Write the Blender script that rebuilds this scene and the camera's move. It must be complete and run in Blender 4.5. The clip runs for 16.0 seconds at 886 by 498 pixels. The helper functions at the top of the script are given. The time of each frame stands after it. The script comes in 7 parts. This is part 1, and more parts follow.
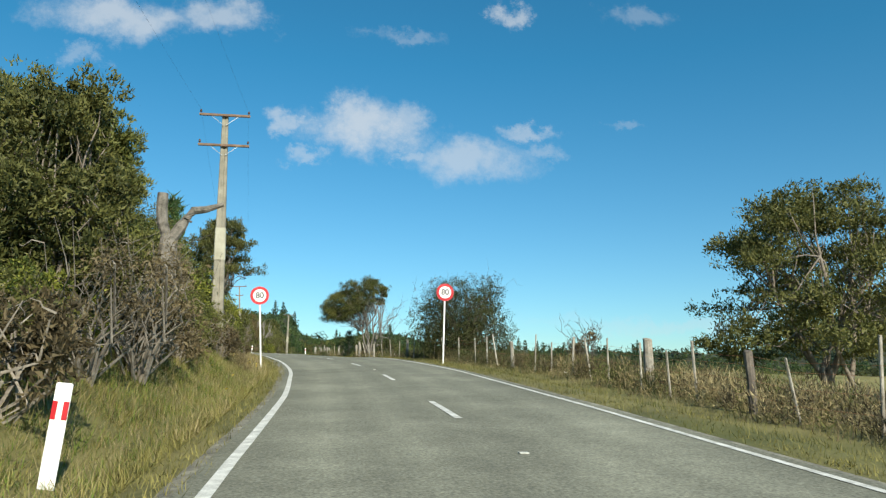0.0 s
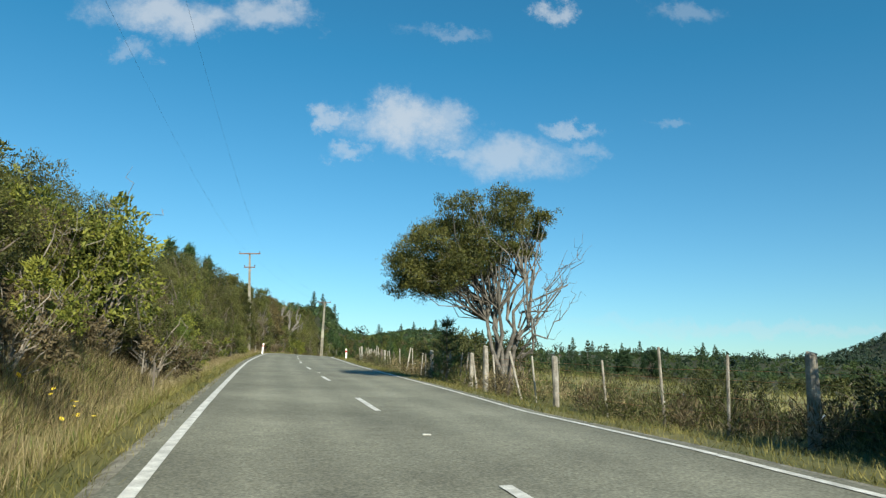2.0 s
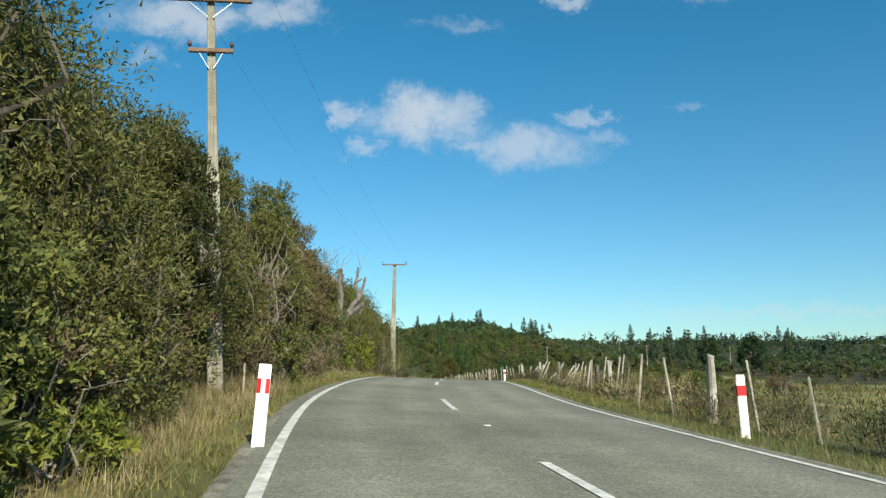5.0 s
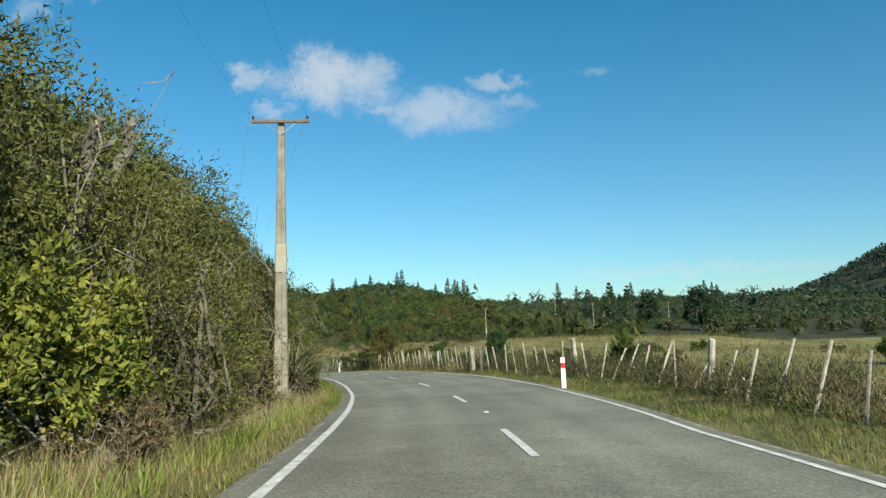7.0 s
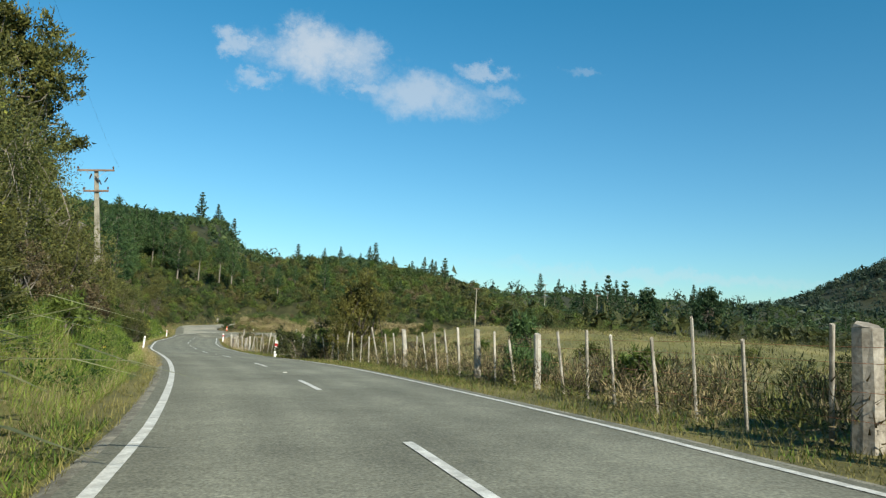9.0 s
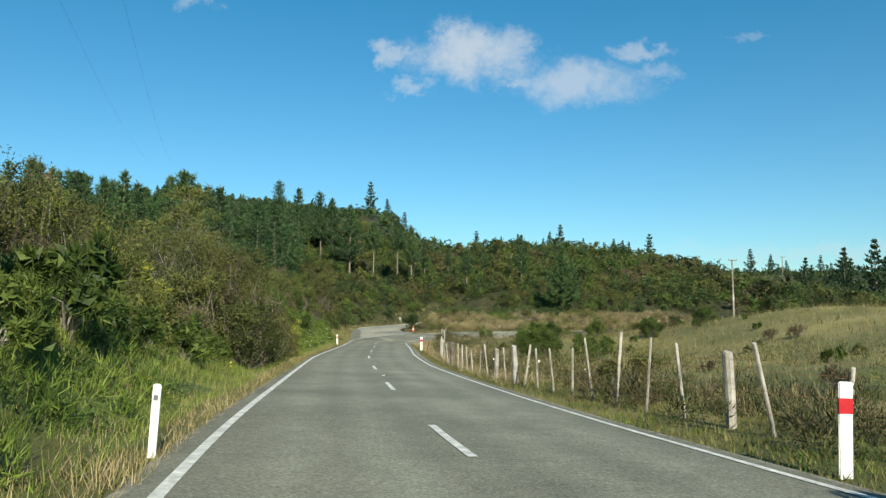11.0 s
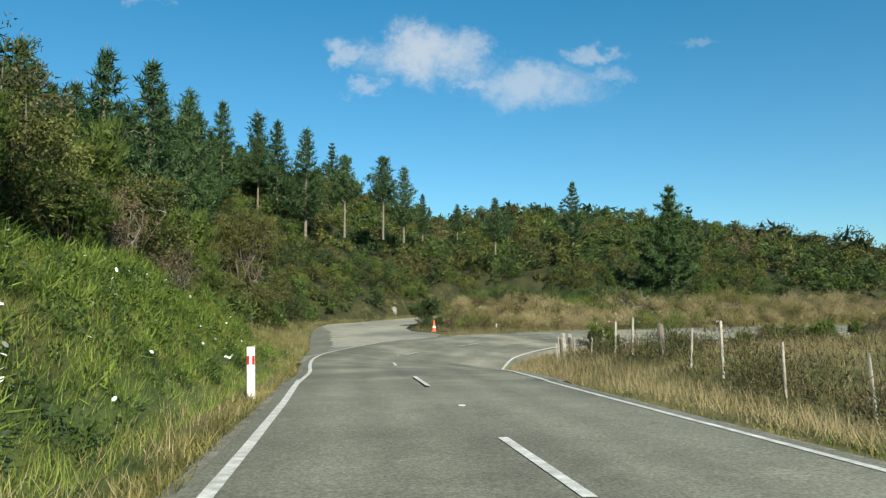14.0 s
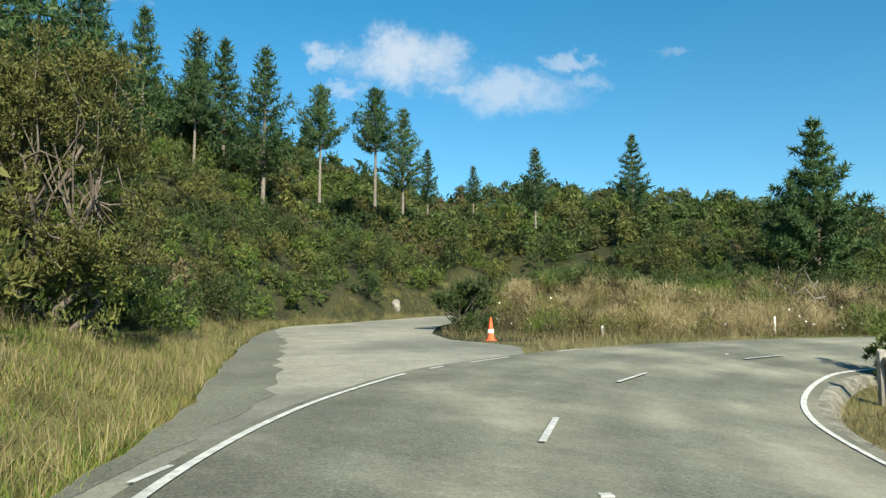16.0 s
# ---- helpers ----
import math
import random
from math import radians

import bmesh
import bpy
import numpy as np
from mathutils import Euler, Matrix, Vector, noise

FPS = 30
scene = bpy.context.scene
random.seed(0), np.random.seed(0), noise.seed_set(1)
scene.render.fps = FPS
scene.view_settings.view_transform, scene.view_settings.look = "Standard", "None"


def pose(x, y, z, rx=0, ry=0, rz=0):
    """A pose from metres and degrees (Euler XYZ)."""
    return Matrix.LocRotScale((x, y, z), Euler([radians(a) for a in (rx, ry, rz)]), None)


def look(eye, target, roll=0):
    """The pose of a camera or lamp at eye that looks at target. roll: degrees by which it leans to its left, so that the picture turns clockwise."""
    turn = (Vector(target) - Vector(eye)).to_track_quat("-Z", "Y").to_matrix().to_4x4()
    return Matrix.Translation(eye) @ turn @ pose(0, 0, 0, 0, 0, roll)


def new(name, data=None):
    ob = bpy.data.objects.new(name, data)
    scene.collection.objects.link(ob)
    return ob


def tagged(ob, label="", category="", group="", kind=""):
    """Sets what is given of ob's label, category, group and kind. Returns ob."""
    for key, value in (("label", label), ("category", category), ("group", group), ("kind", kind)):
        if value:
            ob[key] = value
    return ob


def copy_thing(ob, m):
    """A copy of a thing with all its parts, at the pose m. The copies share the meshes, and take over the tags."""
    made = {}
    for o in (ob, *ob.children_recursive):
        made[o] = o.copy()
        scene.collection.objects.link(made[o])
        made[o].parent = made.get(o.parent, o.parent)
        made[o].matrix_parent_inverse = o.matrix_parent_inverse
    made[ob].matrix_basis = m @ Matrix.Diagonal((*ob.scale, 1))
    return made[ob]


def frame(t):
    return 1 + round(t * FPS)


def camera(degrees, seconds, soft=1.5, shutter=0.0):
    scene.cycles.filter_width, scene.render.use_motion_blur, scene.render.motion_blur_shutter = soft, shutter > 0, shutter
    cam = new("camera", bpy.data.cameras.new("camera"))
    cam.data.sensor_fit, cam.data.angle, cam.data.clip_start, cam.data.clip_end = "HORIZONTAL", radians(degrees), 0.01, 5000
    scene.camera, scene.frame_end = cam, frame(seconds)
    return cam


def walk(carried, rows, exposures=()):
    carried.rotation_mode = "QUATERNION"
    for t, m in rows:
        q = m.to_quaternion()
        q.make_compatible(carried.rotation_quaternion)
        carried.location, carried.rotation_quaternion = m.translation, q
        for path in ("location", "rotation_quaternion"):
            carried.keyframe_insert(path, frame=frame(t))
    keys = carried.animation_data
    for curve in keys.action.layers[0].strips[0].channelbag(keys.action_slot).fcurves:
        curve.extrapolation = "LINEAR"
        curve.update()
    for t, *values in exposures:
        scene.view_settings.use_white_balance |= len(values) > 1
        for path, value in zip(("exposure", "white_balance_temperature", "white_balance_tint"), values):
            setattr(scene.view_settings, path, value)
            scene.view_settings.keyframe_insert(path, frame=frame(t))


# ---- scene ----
cam = camera(63.8, 16.0, soft=1.3)
# seconds, x, y, z, yaw, pitch, roll
ROWS = [
    (0.0, -0.03, -0.00, 1.28, -9.09, 10.31, 0.22),
    (0.5, 0.17, 9.71, 1.79, -9.20, 10.38, 0.78),
    (1.0, 0.10, 19.35, 2.32, -9.07, 10.48, 1.82),
    (1.5, -0.40, 28.90, 2.86, -8.20, 10.07, 1.20),
    (2.0, -1.33, 38.36, 3.38, -5.82, 10.03, 1.68),
    (2.5, -2.56, 47.77, 3.83, -4.39, 10.01, 1.59),
    (3.0, -3.95, 57.20, 4.22, -3.37, 9.99, 1.19),
    (3.5, -5.39, 66.68, 4.57, -1.09, 9.20, 0.24),
    (4.0, -6.80, 76.12, 4.92, -0.69, 9.14, -0.38),
    (4.5, -8.05, 85.41, 5.28, -2.27, 9.30, -0.42),
    (5.0, -8.98, 94.53, 5.65, -4.27, 9.44, -0.01),
    (5.5, -9.40, 103.53, 6.01, -4.32, 9.85, 0.39),
    (6.0, -9.30, 112.50, 6.30, -5.96, 8.98, -0.24),
    (6.5, -8.75, 121.35, 6.47, -9.35, 7.84, -1.50),
    (7.0, -7.83, 129.83, 6.45, -11.20, 6.49, -2.02),
    (7.5, -6.76, 138.05, 6.23, -13.40, 5.47, -1.83),
    (8.0, -5.75, 146.27, 5.92, -14.27, 5.35, 0.29),
    (8.5, -5.01, 154.58, 5.59, -14.19, 5.28, 1.46),
    (9.0, -4.78, 163.19, 5.30, -13.45, 5.41, 3.05),
    (9.5, -5.16, 172.11, 5.05, -10.08, 5.37, 3.37),
    (10.0, -6.02, 181.21, 4.80, -5.61, 4.90, 3.22),
    (10.5, -7.17, 190.38, 4.50, -1.99, 4.91, 1.99),
    (11.0, -8.49, 199.58, 4.13, -0.34, 4.61, 0.15),
    (11.5, -9.92, 208.83, 3.73, -0.13, 4.60, -0.95),
    (12.0, -11.34, 218.11, 3.34, -1.07, 4.64, -1.41),
    (12.5, -12.67, 227.32, 2.99, -2.48, 4.77, -1.60),
    (13.0, -13.79, 236.33, 2.69, -2.74, 4.61, -1.67),
    (13.5, -14.64, 244.97, 2.43, -3.25, 4.74, -0.99),
    (14.0, -15.28, 253.05, 2.20, -3.90, 4.67, -0.21),
    (14.5, -15.82, 260.43, 1.98, -4.23, 4.73, 0.19),
    (15.0, -16.29, 267.24, 1.80, -4.44, 4.90, 0.39),
    (15.5, -16.67, 273.66, 1.63, -4.80, 5.15, 0.31),
    (16.0, -16.90, 279.59, 1.46, -5.71, 5.05, -0.03),
]
EXPOSURE = 0.66
walk(cam, [(t, pose(x, y, z, 90 + pitch, 0, yaw) @ pose(0, 0, 0, 0, 0, roll)) for t, x, y, z, yaw, pitch, roll in ROWS],
     exposures=[(0.0, EXPOSURE), (12.5, EXPOSURE), (15.0, EXPOSURE + 0.04), (15.5, EXPOSURE + 0.13), (16.0, EXPOSURE + 0.25)])

# ---- sky and sun ----
SUN_AZ, SUN_EL = 164.0, 33.0          # degrees clockwise from +y, and above the horizon
SUN_POWER, SKY_POWER = 4.6, 0.075
world = bpy.data.worlds.new("sky")
scene.world = world
world.use_nodes = True
wn, wl = world.node_tree.nodes, world.node_tree.links
wn.clear()


def wnode(kind, **values):
    n = wn.new(kind)
    for key, v in values.items():
        if key == "op":
            n.operation = v
        else:
            n.inputs[int(key[1:])].default_value = v
    return n


sky = wn.new("ShaderNodeTexSky")
sky.sky_type = "NISHITA"
sky.sun_disc = False
sky.sun_elevation, sky.sun_rotation = radians(SUN_EL), radians(SUN_AZ)
sky.air_density, sky.dust_density, sky.ozone_density = 1.0, 0.25, 3.0
coord = wn.new("ShaderNodeTexCoord")
split = wn.new("ShaderNodeSeparateXYZ")
wl.new(coord.outputs["Generated"], split.inputs[0])
ahead = wnode("ShaderNodeMath", op="MAXIMUM", i1=0.05)
wl.new(split.outputs[1], ahead.inputs[0])
uu, vv = wnode("ShaderNodeMath", op="DIVIDE"), wnode("ShaderNodeMath", op="DIVIDE")
wl.new(split.outputs[0], uu.inputs[0]), wl.new(ahead.outputs[0], uu.inputs[1])
wl.new(split.outputs[2], vv.inputs[0]), wl.new(ahead.outputs[0], vv.inputs[1])
flat = wn.new("ShaderNodeCombineXYZ")
wl.new(uu.outputs[0], flat.inputs[0]), wl.new(vv.outputs[0], flat.inputs[1])
# ragged edges: shift the lookup by noise
ragged = wn.new("ShaderNodeTexNoise")
ragged.inputs["Scale"].default_value, ragged.inputs["Detail"].default_value, ragged.inputs["Roughness"].default_value = 15.0, 10.0, 0.7
wl.new(flat.outputs[0], ragged.inputs["Vector"])
centred = wnode("ShaderNodeVectorMath", op="SUBTRACT", i1=(0.5, 0.5, 0.5))
wl.new(ragged.outputs["Color"], centred.inputs[0])
shift = wnode("ShaderNodeVectorMath", op="MULTIPLY", i1=(0.20, 0.105, 0.0))
wl.new(centred.outputs[0], shift.inputs[0])
warped = wnode("ShaderNodeVectorMath", op="ADD")
wl.new(flat.outputs[0], warped.inputs[0]), wl.new(shift.outputs[0], warped.inputs[1])
# fair-weather puffs: place across and up, half width, half height, weight
PUFFS = [(0.045, 0.362, 0.105, 0.040, 1.0), (0.02, 0.380, 0.055, 0.030, 0.9), (0.10, 0.372, 0.05, 0.03, 0.7),
         (0.20, 0.322, 0.095, 0.036, 0.75), (-0.065, 0.362, 0.035, 0.018, 0.7), (0.11, 0.325, 0.04, 0.016, 0.6),
         (0.30, 0.366, 0.055, 0.014, 0.6), (-0.04, 0.312, 0.045, 0.014, 0.55), (0.31, 0.335, 0.05, 0.014, 0.4),
         (-0.31, 0.505, 0.11, 0.035, 0.9), (-0.17, 0.522, 0.075, 0.028, 0.75), (0.26, 0.565, 0.04, 0.02, 0.75),
         (0.10, 0.510, 0.06, 0.014, 0.3), (0.47, 0.58, 0.06, 0.02, 0.3), (-0.35, 0.442, 0.035, 0.016, 0.4),
         (0.62, 0.082, 0.35, 0.012, 0.3), (0.44, 0.387, 0.03, 0.01, 0.25)]
total = None
for pu, pv, ru, rv, weight in PUFFS:
    off = wnode("ShaderNodeVectorMath", op="SUBTRACT", i1=(pu, pv, 0.0))
    wl.new(warped.outputs[0], off.inputs[0])
    scaled = wnode("ShaderNodeVectorMath", op="MULTIPLY", i1=(1 / (1.25 * ru), 1 / (1.25 * rv), 0.0))
    wl.new(off.outputs[0], scaled.inputs[0])
    size = wnode("ShaderNodeVectorMath", op="LENGTH")
    wl.new(scaled.outputs[0], size.inputs[0])
    near = wn.new("ShaderNodeMapRange")
    near.interpolation_type = "SMOOTHSTEP"
    near.inputs["From Min"].default_value, near.inputs["From Max"].default_value = 1.0, 0.15
    near.inputs["To Max"].default_value = weight
    wl.new(size.outputs["Value"], near.inputs["Value"])
    if total is None:
        total = near.outputs[0]
    else:
        both = wnode("ShaderNodeMath", op="MAXIMUM")
        wl.new(total, both.inputs[0]), wl.new(near.outputs[0], both.inputs[1])
        total = both.outputs[0]
veil = wnode("ShaderNodeMath", op="MULTIPLY", i1=0.72)
wl.new(total, veil.inputs[0])
mix = wn.new("ShaderNodeMixRGB")
wl.new(veil.outputs[0], mix.inputs[0])
tint = wn.new("ShaderNodeMixRGB")
tint.blend_type, tint.inputs[0].default_value = "MULTIPLY", 1.0
high = wn.new("ShaderNodeMapRange")
high.inputs["From Max"].default_value = 0.42
wl.new(split.outputs[2], high.inputs["Value"])
shade = wn.new("ShaderNodeMixRGB")
shade.inputs[1].default_value, shade.inputs[2].default_value = (0.71, 0.97, 1.03, 1), (0.28, 1.02, 1.12, 1)
wl.new(high.outputs[0], shade.inputs[0])
wl.new(shade.outputs[0], tint.inputs[2])
wl.new(sky.outputs[0], tint.inputs[1])
wl.new(tint.outputs[0], mix.inputs[1])
mix.inputs[2].default_value = (5.9, 6.3, 6.6, 1)
back = wnode("ShaderNodeBackground", i1=SKY_POWER)
wl.new(mix.outputs[0], back.inputs[0])
wout = wn.new("ShaderNodeOutputWorld")
wl.new(back.outputs[0], wout.inputs[0])

sun = new("sun", bpy.data.lights.new("sun", "SUN"))
sun.data.energy, sun.data.angle, sun.data.color = SUN_POWER, radians(0.53), (1.0, 0.93, 0.76)
_az, _el = radians(SUN_AZ), radians(SUN_EL)
SUN_WAY = Vector((math.sin(_az) * math.cos(_el), math.cos(_az) * math.cos(_el), math.sin(_el)))
sun.matrix_world = look(SUN_WAY * 400, (0, 0, 0))

# ---- materials ----
def material(name, dark, light, scale=3.0, rough=0.85, fine=30.0, bump=0.3, dist=0.02, metal=0.0, piece=0.0, thing=0.0, translucent=0.0, patch=None, patch_scale=0.3, spec=0.3, grainy=0.5):
    """Two tones mixed by a coarse and a fine noise in world places; piece and thing vary it leaf by leaf and object by object."""
    m = bpy.data.materials.new(name)
    m.use_nodes = True
    nt, li = m.node_tree.nodes, m.node_tree.links
    bsdf = nt["Principled BSDF"]
    geo = nt.new("ShaderNodeNewGeometry")
    coarse, grain = nt.new("ShaderNodeTexNoise"), nt.new("ShaderNodeTexNoise")
    for n, s, d in ((coarse, scale, 4.0), (grain, fine, 3.0)):
        n.inputs["Scale"].default_value, n.inputs["Detail"].default_value = s, d
        li.new(geo.outputs["Position"], n.inputs["Vector"])
    add = nt.new("ShaderNodeMath")
    add.operation = "MULTIPLY_ADD"
    li.new(grain.outputs["Fac"], add.inputs[0])
    add.inputs[1].default_value = grainy
    li.new(coarse.outputs["Fac"], add.inputs[2])
    spread = nt.new("ShaderNodeMapRange")
    spread.inputs["From Min"].default_value, spread.inputs["From Max"].default_value = 0.34 * (1 + grainy), 0.66 * (1 + grainy)
    li.new(add.outputs[0], spread.inputs["Value"])
    fac = spread.outputs[0]
    if piece or thing:
        info = nt.new("ShaderNodeObjectInfo")
        for source, amount in ((geo.outputs["Random Per Island"], piece), (info.outputs["Random"], thing)):
            if amount:
                k = nt.new("ShaderNodeMath")
                k.operation = "MULTIPLY_ADD"
                li.new(source, k.inputs[0])
                k.inputs[1].default_value = amount
                sub = nt.new("ShaderNodeMath")
                sub.operation = "SUBTRACT"
                li.new(fac, sub.inputs[0])
                sub.inputs[1].default_value = amount / 2
                li.new(sub.outputs[0], k.inputs[2])
                k.use_clamp = True
                fac = k.outputs[0]
    mixer = nt.new("ShaderNodeMixRGB")
    li.new(fac, mixer.inputs[0])
    mixer.inputs[1].default_value, mixer.inputs[2].default_value = (*dark, 1), (*light, 1)
    colour = mixer.outputs[0]
    if patch:
        big = nt.new("ShaderNodeTexNoise")
        big.inputs["Scale"].default_value, big.inputs["Detail"].default_value = patch_scale, 5.0
        li.new(geo.outputs["Position"], big.inputs["Vector"])
        r = nt.new("ShaderNodeMapRange")
        r.inputs["From Min"].default_value, r.inputs["From Max"].default_value = 0.45, 0.62
        li.new(big.outputs["Fac"], r.inputs["Value"])
        over = nt.new("ShaderNodeMixRGB")
        li.new(r.outputs[0], over.inputs[0])
        li.new(colour, over.inputs[1])
        over.inputs[2].default_value = (*patch, 1)
        colour = over.outputs[0]
    li.new(colour, bsdf.inputs["Base Color"])
    bsdf.inputs["Roughness"].default_value, bsdf.inputs["Metallic"].default_value = rough, metal
    bsdf.inputs["Specular IOR Level"].default_value = spec
    if bump:
        b = nt.new("ShaderNodeBump")
        b.inputs["Strength"].default_value, b.inputs["Distance"].default_value = bump, dist
        li.new(add.outputs[0], b.inputs["Height"])
        li.new(b.outputs[0], bsdf.inputs["Normal"])
    if translucent:
        tr = nt.new("ShaderNodeBsdfTranslucent")
        li.new(colour, tr.inputs[0])
        ms = nt.new("ShaderNodeMixShader")
        ms.inputs[0].default_value = translucent
        li.new(bsdf.outputs[0], ms.inputs[1]), li.new(tr.outputs[0], ms.inputs[2])
        li.new(ms.outputs[0], nt["Material Output"].inputs[0])
    return m


def leafy(name, dark, light, translucent=0.22, **kw):
    return material(name, dark, light, scale=0.9, fine=5.0, rough=0.6, bump=0, piece=0.9, thing=0.5, translucent=translucent, spec=0.25, **kw)


